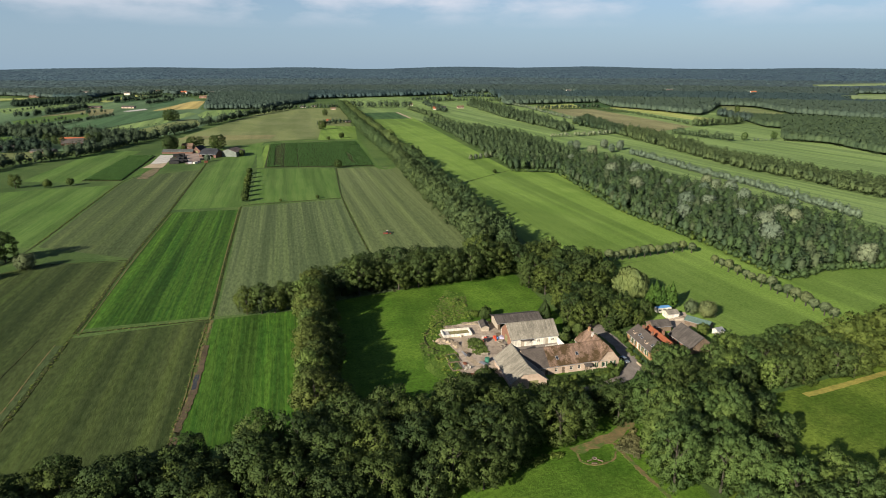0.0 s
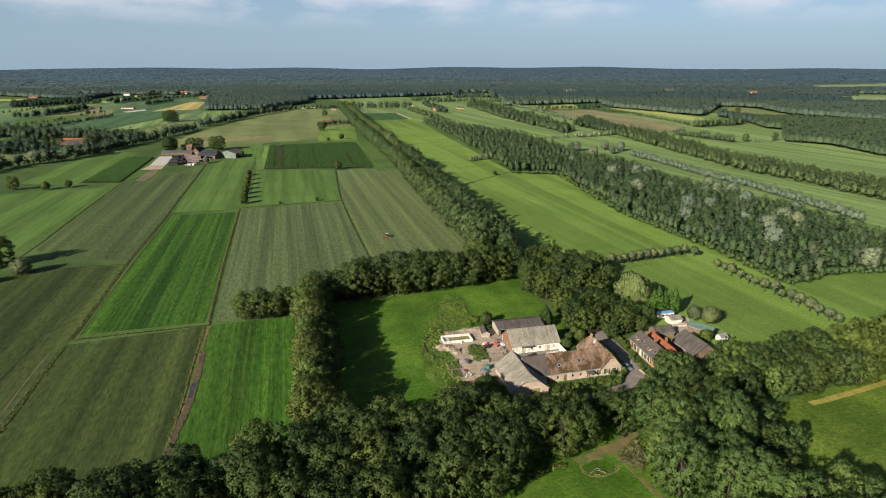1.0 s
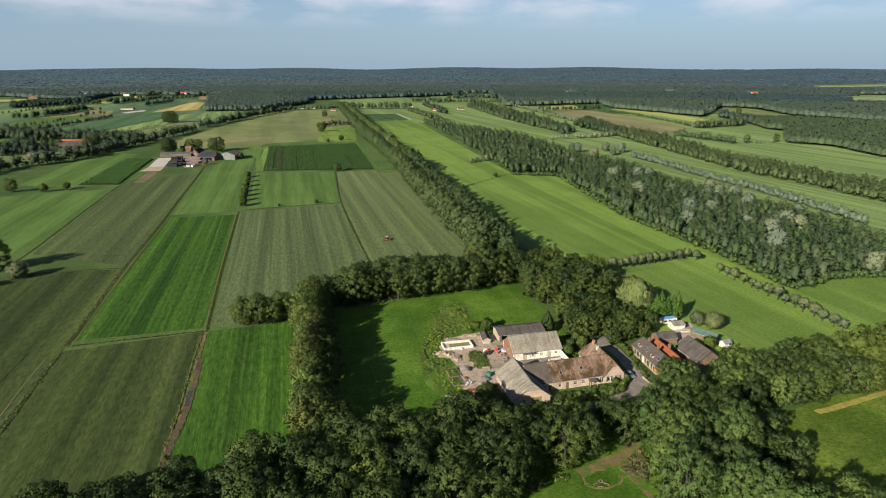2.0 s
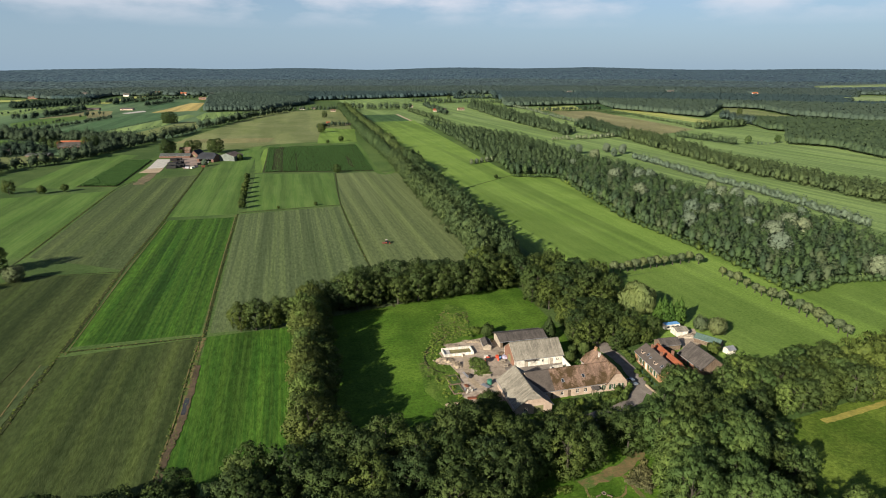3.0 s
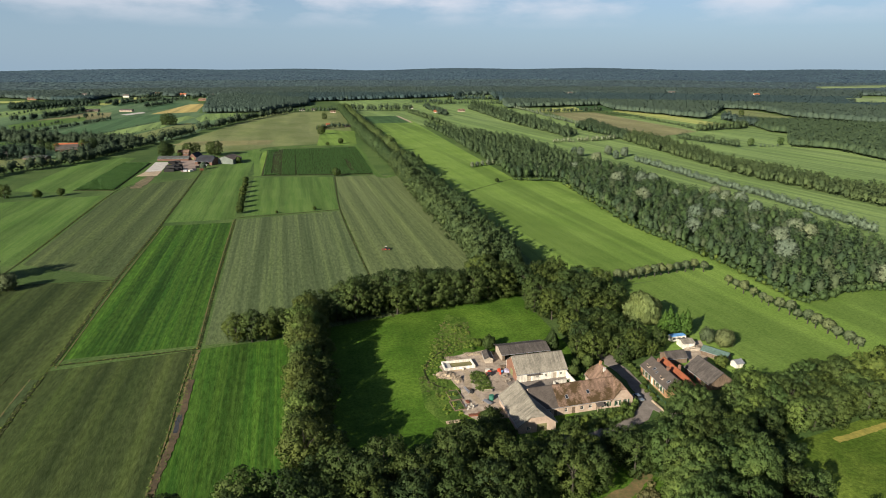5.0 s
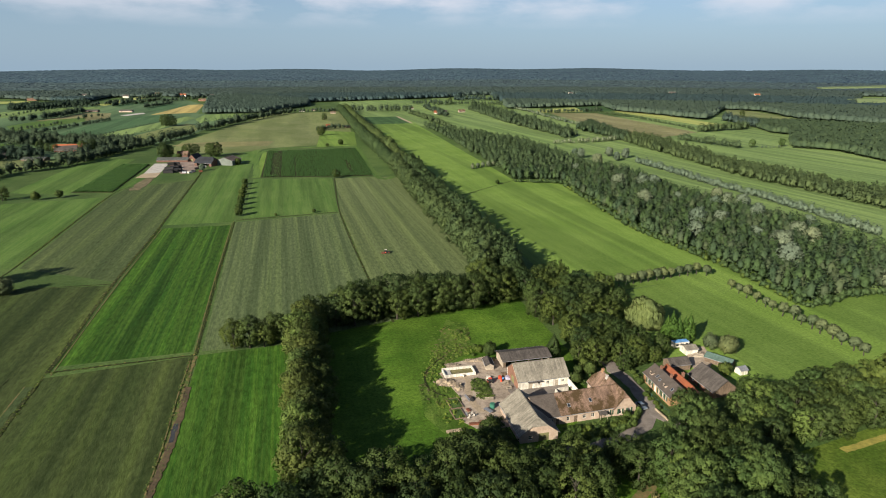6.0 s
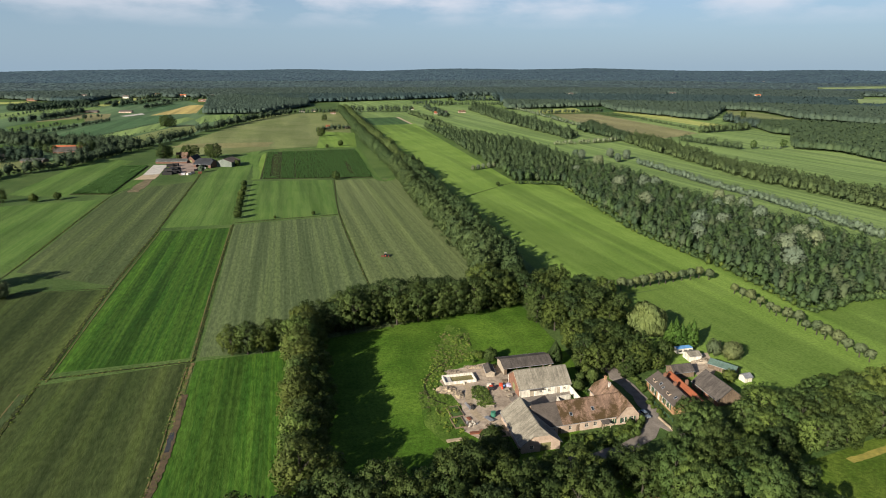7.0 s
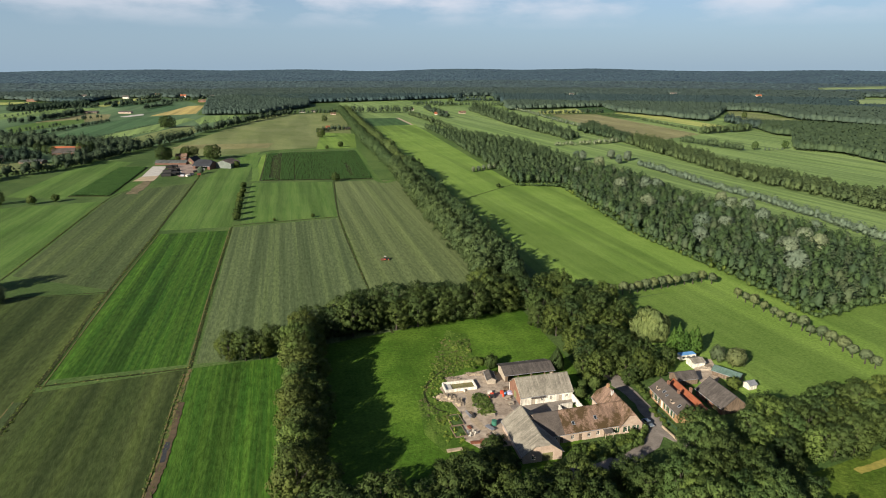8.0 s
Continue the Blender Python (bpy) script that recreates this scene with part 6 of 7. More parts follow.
def caravan(x, y, turn):
    top = root("caravan", x, y, 0, turn, "white caravan with a blue cover on its roof", "caravan")
    part("body", soft_box(-3.2, 3.2, -1.25, 1.25, 0.5, 2.5, 0.2), M_WHITE, top)
    part("cover", soft_box(-3.1, 3.1, -1.2, 1.2, 2.5, 2.62, 0.05), M_BLUESHEET, top, "blue tarpaulin")
    for u in (-2, 0, 2):
        part("window", boxes((u - 0.55, u + 0.55, -1.28, -1.24, 1.3, 2.0)), M_GLASS, top)
    for s in (-1, 1):
        bm = bmesh.new()
        tube(bm, (0.4, s * 1.0, 0.34), (0.4, s * 1.22, 0.34), 0.34, 0.34, 14)
        part("wheel", bm, M_BLACK, top)
    part("drawbar", boxes((3.2, 4.3, -0.06, 0.06, 0.45, 0.57), (4.1, 4.25, -0.06, 0.06, 0.0, 0.45)), M_STEEL, top)


caravan(87.6, 230.4, 14)


# ---- the yard ----
def heap(name, x, y, rx, ry, h, mat, label, category, seed=1, turn=0):
    bm = bmesh.new()
    bmesh.ops.create_icosphere(bm, subdivisions=3, radius=1)
    for v in bm.verts:
        n = noise.fractal(v.co * 1.7 + Vector((seed * 7.1, 0, 0)), 1.0, 2.0, 4)
        k = 1 + 0.3 * n
        v.co = Vector((v.co.x * rx * k, v.co.y * ry * k, max(v.co.z, -0.1) * h * (1 + 0.5 * n)))
    for f in bm.faces:
        f.smooth = True
    ob = part(name, bm, mat)
    ob.matrix_basis = pose(x, y, 0.05, 0, 0, turn)
    return tagged(ob, label, category)


sheet("yard", M_GRAVEL, 0.09, "sandy gravel farmyard", "yard", (-1.7, 209.2), (2.5, 217.0), (14.5, 222.4), (23.0, 218.2), (26.9, 203.1), (39.8, 199.7), (28.7, 185.4), (18.7, 176.9), (9.9, 175.5), (5.6, 179.6), (5.4, 193.0))
sheet("courtyard", M_ASPHALT, 0.2, "dark paved courtyard between the barns", "courtyard", (21.6, 204.9), (41.3, 209.3), (39.7, 192.1), (25.8, 188.3), (20.5, 197.3))
sheet("yard_2", M_GRAVEL, 0.09, "bare sandy ground between the sheds", "yard", (88.5, 228.6), (96.8, 230.9), (95.3, 218.8), (88.8, 208.7), (86.1, 214.0))
strip("road", M_ASPHALT, 0.1, 4.6, "grey brick paved lane past the farmhouse", "road", (56, 226), (58.5, 212), (62, 200), (62.5, 188), (58, 178), (46, 169), (30, 163))
strip("road", M_ASPHALT, 0.11, 4.2, "grey brick paved lane beside the cottage", "road", (62, 186), (69, 178), (84, 172))
strip("path", M_PATH, 0.1, 3.2, "bare earth path", "path", (51.8, 152.8), (47.7, 146.1), (41.2, 141.7), (33.4, 137.5), ragged=0.4)
strip("path", M_PATH, 0.095, 1.1, "worn earth path", "path", (44.5, 141.2), (47.9, 130.5), (51.8, 119.8), (54.2, 111.1), ragged=0.4)
strip("path", M_PATH, 0.105, 0.5, "worn earth path", "path", (34.1, 137.5), (34.6, 133.2), (37.8, 131.9), (42.6, 133.9), (44.2, 137.5), ragged=0.4)
strip("rut", M_DITCH, 0.1, 0.7, "dark rutted wheel track in the lawn", "track", (0.6, 223.6), (-4.0, 216.2), (-6.5, 208.4), (-5.6, 201.3), (-2.6, 196.5), (0.5, 194.6))


strip("yard_path", M_SAND, 0.12, 2.2, "pale trodden path across the yard", "path", (2.0, 205.6), (6.0, 207.4), (8.2, 203.5), (7.8, 197.0), (9.2, 189.5), (11.5, 185.0), ragged=0.3)


def trough(x, y, turn):
    top = root("basin", x, y, 0.05, turn, "long white concrete basin with murky water", "basin")
    a, b, t, h = 5.37, 2.68, 0.4, 1.0
    for bx in ((-a, a, -b, -b + t), (-a, a, b - t, b), (-a, -a + t, -b + t, b - t), (a - t, a, -b + t, b - t)):
        bm = boxes((*bx, 0, h))
        bmesh.ops.bevel(bm, geom=bm.edges[:], offset=0.05, segments=1, affect="EDGES")
        part("rim", bm, M_WHITE, top)
    part("water", boxes((-a + t, a - t, -b + t, b - t, 0.0, 0.12)), M_WATER, top, "murky brown-green water")
    part("step", boxes((-a + t, -a + 2.6, -b + t, b - t, 0.12, 0.42)), M_CONCRETE, top, "pale concrete step inside the basin")


trough(4.9, 210.0, 13)
def rubble(name, x, y, rx, ry, h, count, mat, label, category, seed):
    """Broken pieces strewn over a low mound."""
    r = random.Random(seed)
    top = root(name, x, y, 0.06, 0, label, category)
    bm = bmesh.new()
    bmesh.ops.create_icosphere(bm, subdivisions=3, radius=1)
    for v in bm.verts:
        n = noise.fractal(v.co * 2.3 + Vector((seed * 7.1, 0, 0)), 1.0, 2.0, 4)
        v.co = Vector((v.co.x * rx * (1 + 0.35 * n), v.co.y * ry * (1 + 0.35 * n), max(v.co.z, -0.1) * h * (0.75 + 0.7 * n)))
    part("mound", bm, mat, top)
    bm = bmesh.new()
    for _ in range(count):
        a, k = r.uniform(0, 6.28), math.sqrt(r.uniform(0, 1.5))
        s = r.uniform(0.12, 0.42)
        m = Matrix.LocRotScale((math.cos(a) * k * rx, math.sin(a) * k * ry, max(h * 0.75 * (1 - k * k), 0) + s * 0.2), Euler((r.uniform(0, 3), r.uniform(0, 3), r.uniform(0, 3))), (s * r.uniform(0.8, 2.2), s, s * r.uniform(0.4, 0.9)))
        bmesh.ops.create_cube(bm, size=1, matrix=m)
    part("rubble", bm, M_STONE, top, "broken bricks and stones")["kind"] = "stuff"


rubble("rubble_heap", 0.4, 203.0, 3.2, 2.4, 1.2, 110, M_SAND, "pale heap of sand and broken stone beside the basin", "rubble heap", 1)
rubble("rubble_heap", 4.7, 199.9, 1.5, 2.4, 1.1, 60, M_SAND, "small heap of sand and rubble", "rubble heap", 2)
rubble("rubble_heap", 3.1, 215.4, 2.6, 1.4, 0.5, 70, M_STONE, "low spread of rubble behind the basin", "rubble heap", 5)
rubble("rubble_heap", 10.0, 219.0, 3.0, 1.2, 0.5, 60, M_SAND, "low spread of sand and rubble near the shed", "rubble heap", 6)
heap("rubble_heap", 16.6, 219.4, 1.6, 1.2, 0.9, M_DIRT, "heap of brown rubble", "rubble heap", 3)
rubble("rubble_heap", 91.5, 223.8, 3.4, 2.4, 0.9, 90, M_PALEWOOD, "heap of pale timber and rubble", "rubble heap", 4)


def wall_run(name, line, h, t, mat, label, category="wall"):
    bm = bmesh.new()
    for (x0, y0), (x1, y1) in zip(line, line[1:]):
        d = math.hypot(x1 - x0, y1 - y0)
        m = Matrix.Translation(((x0 + x1) / 2, (y0 + y1) / 2, h / 2)) @ Matrix.Rotation(math.atan2(y1 - y0, x1 - x0), 4, "Z") @ Matrix.Diagonal((d + t, t, h, 1))
        bmesh.ops.create_cube(bm, size=1, matrix=m)
    return tagged(part(name, bm, mat), label, category)


wall_run("courtyard_wall", [(40.7, 201.4), (42.7, 192.6), (39.7, 191.0)], 2.4, 0.35, M_WHITE, "white rendered courtyard wall without a roof")
wall_run("courtyard_wall", [(39.5, 196.9), (35.4, 195.6), (35.9, 191.0)], 2.2, 0.35, M_WHITE, "white rendered courtyard wall without a roof")
wall_run("garden_wall", [(64.2, 186.3), (66.1, 179.7)], 0.7, 0.35, M_SAND, "low pale garden wall beside the lane")


def bed(x, y, turn, a, b, label):
    top = root("raised_bed", x, y, 0.05, turn, label, "raised bed")
    for bx in ((-a, a, -b, -b + 0.2), (-a, a, b - 0.2, b), (-a, -a + 0.2, -b + 0.2, b - 0.2), (a - 0.2, a, -b + 0.2, b - 0.2)):
        part("board", boxes((*bx, 0, 0.4)), M_WOOD, top)
    part("soil", boxes((-a + 0.2, a - 0.2, -b + 0.2, b - 0.2, 0, 0.25)), M_GROUND, top)


bed(3.2, 189.8, -72, 3.0, 2.0, "wooden framed raised garden bed")
bed(4.1, 183.8, -72, 2.8, 1.8, "wooden framed raised garden bed")
gr = random.Random(21)
for x, y in fill([(-4.2, 212.2), (2.6, 223.6), (12.6, 224.5), (5.5, 218.6), (-0.4, 210.7), (-2.9, 194.6), (-5.6, 197.9)], 9.0, gr):
    plant("bush", x, y, gr.uniform(0.3, 0.6), gr, "shrubs beside the basin", 0.8)
for x, y in fill([(1.1, 248.1), (6.2, 249.2), (9.1, 226.6), (3.8, 224.4)], 8.0, gr):
    plant("bush", x, y, gr.uniform(0.3, 0.6), gr, "shrubs on the lawn", 0.8)
for x, y in ((11.2, 228.8), (12.7, 226.2), (14.4, 227.5), (15.8, 224.5)):
    plant("bush", x, y, gr.uniform(0.8, 1.2), gr, "shrubs behind the garden shed")
for x, y in fill([(35.6, 174.3), (47.2, 176.9), (54.7, 182.5), (58.7, 189.0), (59.4, 186.0), (56.1, 178.3), (46.8, 172.2), (37.0, 169.7)], 2.4, gr):
    plant("bush", x, y, gr.uniform(0.45, 1.1), gr, "shrubs of the farmhouse garden")
for x, y in fill([(64.0, 203.2), (63.9, 191.5), (65.8, 184.9), (65.7, 190.9), (65.1, 200.8)], 2.0, gr):
    plant("bush", x, y, gr.uniform(0.4, 0.7), gr, "hedge of the cottage garden")
for x, y in ((45.2, 208.6), (47.9, 212.4), (49.3, 208.6), (43.2, 203.1)):
    plant("small", x, y, gr.uniform(0.5, 0.8), gr, "small trees behind the barn")
for x, y, s in ((61.8, 217.1, 0.58), (64.3, 214.7, 0.52), (67.9, 219.6, 0.6), (61.4, 211.6, 0.42)):
    plant("oak", x, y, s, gr, "trees beside the lane")
for x, y in ((64.1, 209.4), (64.2, 206.1), (64.4, 203.2), (63.4, 210.9)):
    plant("bush", x, y, gr.uniform(0.7, 1.0), gr, "shrubs beside the lane")
plant("spruce", 39.3, 222.4, 0.95, gr)
plant("small", 16.2, 223.6, 0.75, gr)
plant("small", 94.6, 208.7, 0.7, gr)


def picnic(x, y, turn):
    top = root("picnic_table", x, y, 0.09, turn, "weathered wooden picnic table with two benches", "picnic table")
    part("tabletop", boxes(*[(-1.0, 1.0, -0.42 + 0.21 * i, -0.24 + 0.21 * i, 0.7, 0.75) for i in range(4)]), M_PALEWOOD, top)
    for s in (-1, 1):
        part("bench", boxes((-1.0, 1.0, s * 0.8 - 0.14, s * 0.8 + 0.14, 0.42, 0.46)), M_PALEWOOD, top)
        part("leg", boxes((s * 0.7 - 0.05, s * 0.7 + 0.05, -0.85, 0.85, 0.36, 0.42), (s * 0.7 - 0.05, s * 0.7 + 0.05, -0.5, -0.4, 0, 0.7), (s * 0.7 - 0.05, s * 0.7 + 0.05, 0.4, 0.5, 0, 0.7)), M_PALEWOOD, top)


picnic(20.1, 202.4, 25)
picnic(20.8, 199.3, 15)


def crate(name, x, y, turn, sx, sy, sz, mat, label, category):
    top = root(name, x, y, 0.09, turn, label, category)
    part("body", soft_box(-sx / 2, sx / 2, -sy / 2, sy / 2, 0, sz, 0.04), mat, top)
    part("lid", soft_box(-sx / 2 - 0.05, sx / 2 + 0.05, -sy / 2 - 0.05, sy / 2 + 0.05, sz, sz + 0.08, 0.03), mat, top)


def bench(x, y, turn, mat, label):
    top = root("garden_bench", x, y, 0.09, turn, label, "bench")
    part("seat", boxes(*[(-1.3, 1.3, -0.28 + 0.2 * i, -0.1 + 0.2 * i, 0.42, 0.47) for i in range(3)]), mat, top)
    part("backrest", boxes((-1.3, 1.3, 0.3, 0.36, 0.55, 0.7), (-1.3, 1.3, 0.3, 0.36, 0.76, 0.92)), mat, top)
    for s in (-1.1, 1.1):
        part("leg", boxes((s - 0.05, s + 0.05, -0.26, -0.16, 0, 0.42), (s - 0.05, s + 0.05, 0.28, 0.36, 0, 0.92)), mat, top)


def table(x, y, turn, a, b, mat, label):
    top = root("trestle_table", x, y, 0.09, turn, label, "table")
    part("tabletop", soft_box(-a, a, -b, b, 0.72, 0.8, 0.02), mat, top)
    for s in (-1, 1):
        part("trestle", boxes((s * a * 0.75 - 0.05, s * a * 0.75 + 0.05, -b * 0.8, b * 0.8, 0.62, 0.72), (s * a * 0.75 - 0.05, s * a * 0.75 + 0.05, -b * 0.8, -b * 0.8 + 0.1, 0, 0.62), (s * a * 0.75 - 0.05, s * a * 0.75 + 0.05, b * 0.8 - 0.1, b * 0.8, 0, 0.62)), M_WOOD, top)


def barrel(x, y, r, h, mat, label):
    top = root("barrel", x, y, 0.09, 0, label, "barrel")
    bm = bmesh.new()
    tube(bm, (0, 0, 0), (0, 0, h * 0.5), r * 0.9, r, 14)
    tube(bm, (0, 0, h * 0.5), (0, 0, h), r, r * 0.88, 14)
    part("body", bm, mat, top)
    part("lid", tube(bmesh.new(), (0, 0, h), (0, 0, h + 0.05), r * 0.92, r * 0.9, 14), mat, top)


def planks(x, y, turn, count, length, mat, label, seed):
    r = random.Random(seed)
    top = root("plank_pile", x, y, 0.09, turn, label, "planks")
    for i in range(count):
        bm = boxes((-length / 2, length / 2, -0.11, 0.11, 0, 0.05))
        bm.transform(pose(r.uniform(-0.3, 0.3), r.uniform(-0.6, 0.6), 0.055 * i, 0, 0, r.uniform(-14, 14)))
        part("plank", bm, mat, top)


def chair(x, y, turn, mat, label):
    top = root("garden_chair", x, y, 0.09, turn, label, "chair", "chairs on the yard")
    part("seat", soft_box(-0.26, 0.26, -0.26, 0.26, 0.42, 0.47, 0.02), mat, top)
    part("backrest", soft_box(-0.26, 0.26, 0.24, 0.3, 0.47, 0.95, 0.02), mat, top)
    for a in (-0.22, 0.22):
        for b in (-0.22, 0.24):
            part("leg", boxes((a - 0.03, a + 0.03, b - 0.03, b + 0.03, 0, 0.42)), mat, top)


def tarp_heap(x, y, mat, label, rx, ry, h, seed):
    return heap("covered_pile", x, y, rx, ry, h, mat, label, "covered pile", seed)


table(13.3, 185.0, -52, 1.6, 0.75, M_STEEL, "grey metal work table on the yard")
barrel(14.7, 187.4, 0.85, 1.5, M_TEAL, "dark teal plastic water tank")
bench(14.1, 192.0, 8, M_PALEWOOD, "weathered wooden bench beside the flower bed")
bench(12.8, 181.0, -60, M_WOOD, "dark wooden bench beside the barn")
planks(7.1, 193.0, -62, 4, 4.2, M_STEEL, "long grey boards lying on the yard", 3)
planks(8.5, 193.6, -50, 6, 2.6, M_WOOD, "dark planks lying on the yard", 4)
planks(5.2, 208.5, -30, 5, 2.4, M_PALEWOOD, "pale planks beside the basin", 5)
planks(15.2, 182.4, -70, 5, 3.0, M_PALEWOOD, "pale planks along the barn wall", 6)
planks(6.3, 215.0, 20, 4, 2.2, M_PALEWOOD, "pale planks behind the basin", 7)
crate("storage_box", 14.7, 205.9, 5, 1.4, 0.9, 0.8, M_WHITE, "white box on the yard", "box")
crate("storage_box", 18.6, 205.9, 20, 0.9, 0.9, 0.9, M_RED, "red box on the yard", "box")
crate("storage_box", 7.3, 185.9, -60, 1.4, 0.9, 0.35, M_RUST, "low rusty red tray on the ground", "tray")
crate("storage_box", 9.3, 178.2, 6, 4.0, 0.8, 0.5, M_RUST, "row of rusty sheets on the ground", "metal sheets")
crate("storage_box", 11.2, 179.0, 12, 2.2, 0.7, 0.7, M_BRICK, "stack of red bricks on the ground", "brick stack")
crate("storage_box", 2.8, 174.7, 15, 4.4, 1.2, 0.25, M_SAND, "flat pale stone slab in the grass", "stone slab")
crate("storage_box", 20.1, 208.5, 20, 1.6, 1.0, 0.8, M_WOOD, "brown wooden chest beside the barn", "chest")
tarp_heap(21.2, 205.9, M_TARP, "pile under a lilac-grey tarpaulin", 1.3, 1.0, 1.0, 8)
tarp_heap(8.8, 192.3, M_BLACK, "low dark pile beside the boards", 0.7, 1.3, 0.7, 9)
barrel(18.9, 203.8, 0.32, 0.9, M_RED, "red barrel on the yard")
barrel(19.6, 204.9, 0.3, 0.9, M_BLUESHEET, "blue barrel on the yard")
barrel(6.5, 207.0, 0.3, 0.8, M_WHITE, "white barrel beside the basin")
for x, y, a in ((8.4, 183.5, 30), (7.7, 182.4, 120), (7.2, 181.3, 200), (8.7, 182.4, 300)):
    chair(x, y, a, M_WHITE, "white plastic garden chair on the yard")
for x, y, a in ((6.7, 183.0, 10), (9.5, 183.0, 80)):
    chair(x, y, a, M_STEEL, "grey metal garden chair on the yard")


def tractor(name, x, y, turn, label, size=1.0, paint=M_RED, cover=M_RED):
    top = root(name, x, y, 0.07, turn, label, "tractor")
    part("bonnet", soft_box(0.1, 1.9, -0.4, 0.4, 0.75, 1.45, 0.08), paint, top)
    part("cab", soft_box(-1.1, 0.1, -0.7, 0.7, 1.0, 2.3, 0.08), M_GLASS, top, "dark glass cab")
    part("cab_roof", soft_box(-1.2, 0.2, -0.78, 0.78, 2.3, 2.45, 0.06), cover, top)
    for u, r, w in ((-0.7, 0.78, 0.45), (1.4, 0.5, 0.32)):
        for s in (-1, 1):
            bm = bmesh.new()
            tube(bm, (u, s * 0.65, r), (u, s * (0.65 + w), r), r, r, 16)
            wheel = part("wheel", bm, M_BLACK, top)
            bm = bmesh.new()
            tube(bm, (u, s * (0.66 + w), r), (u, s * (0.69 + w), r), r * 0.5, r * 0.45, 12)
            part("rim", bm, M_RED, wheel)
    part("exhaust", tube(bmesh.new(), (0.9, 0.2, 1.4), (0.9, 0.2, 2.3), 0.05, 0.05), M_BLACK, top)
    top.scale = (size, size, size)
    return top


tractor("tractor", 15.1, 203.4, 100, "small red tractor parked on the yard", 0.72)
field_tractor = tractor("tractor", -32.1, 350.3, 8, "grey tractor with a red mower on the field", 0.9, M_BLACK, M_WHITE)
part("mower", soft_box(-3.2, -1.3, -1.3, 1.3, 0.2, 0.8, 0.08), M_RUST, field_tractor, "wide red rear mower")


def car(x, y, turn):
    top = root("car", x, y, 0.11, turn, "silver-blue parked car beside the farmhouse", "car")
    bm = soft_box(-2.1, 2.1, -0.86, 0.86, 0.28, 0.86, 0.14)
    part("body", bm, M_CARPAINT, top)
    bm = boxes((-1.5, 1.0, -0.74, 0.74, 0.84, 1.42))
    for v in bm.verts:
        if v.co.z > 1:
            v.co.x, v.co.y = v.co.x * 0.72 - 0.05, v.co.y * 0.85
    bmesh.ops.bevel(bm, geom=bm.edges[:], offset=0.08, segments=2, affect="EDGES")
    part("cabin_glass", bm, M_GLASS, top)
    part("roof", soft_box(-1.15, 0.68, -0.62, 0.62, 1.4, 1.46, 0.025), M_CARPAINT, top)
    for u in (-1.3, 1.3):
        for s in (-1, 1):
            bm = bmesh.new()
            tube(bm, (u, s * 0.68, 0.31), (u, s * 0.88, 0.31), 0.31, 0.31, 14)
            wheel = part("wheel", bm, M_BLACK, top)
            bm = bmesh.new()
            tube(bm, (u, s * 0.88, 0.31), (u, s * 0.9, 0.31), 0.2, 0.18, 12)
            part("rim", bm, M_STEEL, wheel)
    for s in (-1, 1):
        part("headlight", soft_box(2.04, 2.12, s * 0.6 - 0.16, s * 0.6 + 0.16, 0.6, 0.74, 0.02), M_WHITE, top)
        part("mirror", soft_box(0.55, 0.7, s * 0.95 - 0.09, s * 0.95 + 0.09, 0.9, 1.03, 0.03), M_CARPAINT, top)


car(60.3, 187.8, -68)


def fence(name, line, gap, h, mat, label):
    top = root(name, 0, 0, 0, 0, label, "fence")
    r = random.Random(3)
    pts = along(line, gap, r, 0.05, 0)
    for x, y in pts:
        part("post", boxes((x - 0.07, x + 0.07, y - 0.07, y + 0.07, -0.1, h)), mat, top)
    for (x0, y0), (x1, y1) in zip(pts, pts[1:]):
        bm = bmesh.new()
        for z in (h * 0.5, h * 0.9):
            tube(bm, (x0, y0, z), (x1, y1, z), 0.05, 0.05, 5)
        part("rail", bm, mat, top)


fence("garden_fence", [(65.1, 197.4), (66.7, 187.8), (68.0, 184.0)], 2.0, 1.1, M_GREENPAINT, "dark green fence of the cottage garden")

# benches and stones round the fire place on the lawn
fire = root("fire_pit", 38.1, 134.6, 0.05, 0, "ring of dark stones with a burnt middle", "fire pit")
for i in range(12):
    a = i * math.pi / 6
    part("stone", soft_box(math.cos(a) * 0.8 - 0.17, math.cos(a) * 0.8 + 0.17, math.sin(a) * 0.8 - 0.15, math.sin(a) * 0.8 + 0.15, 0, 0.28, 0.05), M_STONE, fire)
part("ash", tube(bmesh.new(), (0, 0, 0), (0, 0, 0.08), 0.62, 0.6, 12), M_BLACK, fire)
fire.scale = (0.6, 0.6, 0.6)
for x, y, turn in ((36.5, 133.4, 30), (39.2, 133.4, -30), (37.5, 132.3, 0)):
    b = root("log_bench", x, y, 0.05, turn, "grey log bench beside the fire pit", "bench", "benches round the fire pit")
    b.scale = (0.75, 0.75, 0.75)
    part("log", tube(bmesh.new(), (-0.9, 0, 0.4), (0.9, 0, 0.4), 0.2, 0.18, 9), M_WOOD, b)
    for s in (-0.6, 0.6):
        part("foot", boxes((s - 0.12, s + 0.12, -0.15, 0.15, 0, 0.28)), M_WOOD, b)

for kind, x, y, k in (("dark", -478, 772, 0.8), ("dark", -466, 765, 0.75), ("oak", -440, 778, 0.9), ("dark", -432, 785, 1.0), ("dark", -492, 778, 0.9)):
    plant(kind, x, y, k, rng)

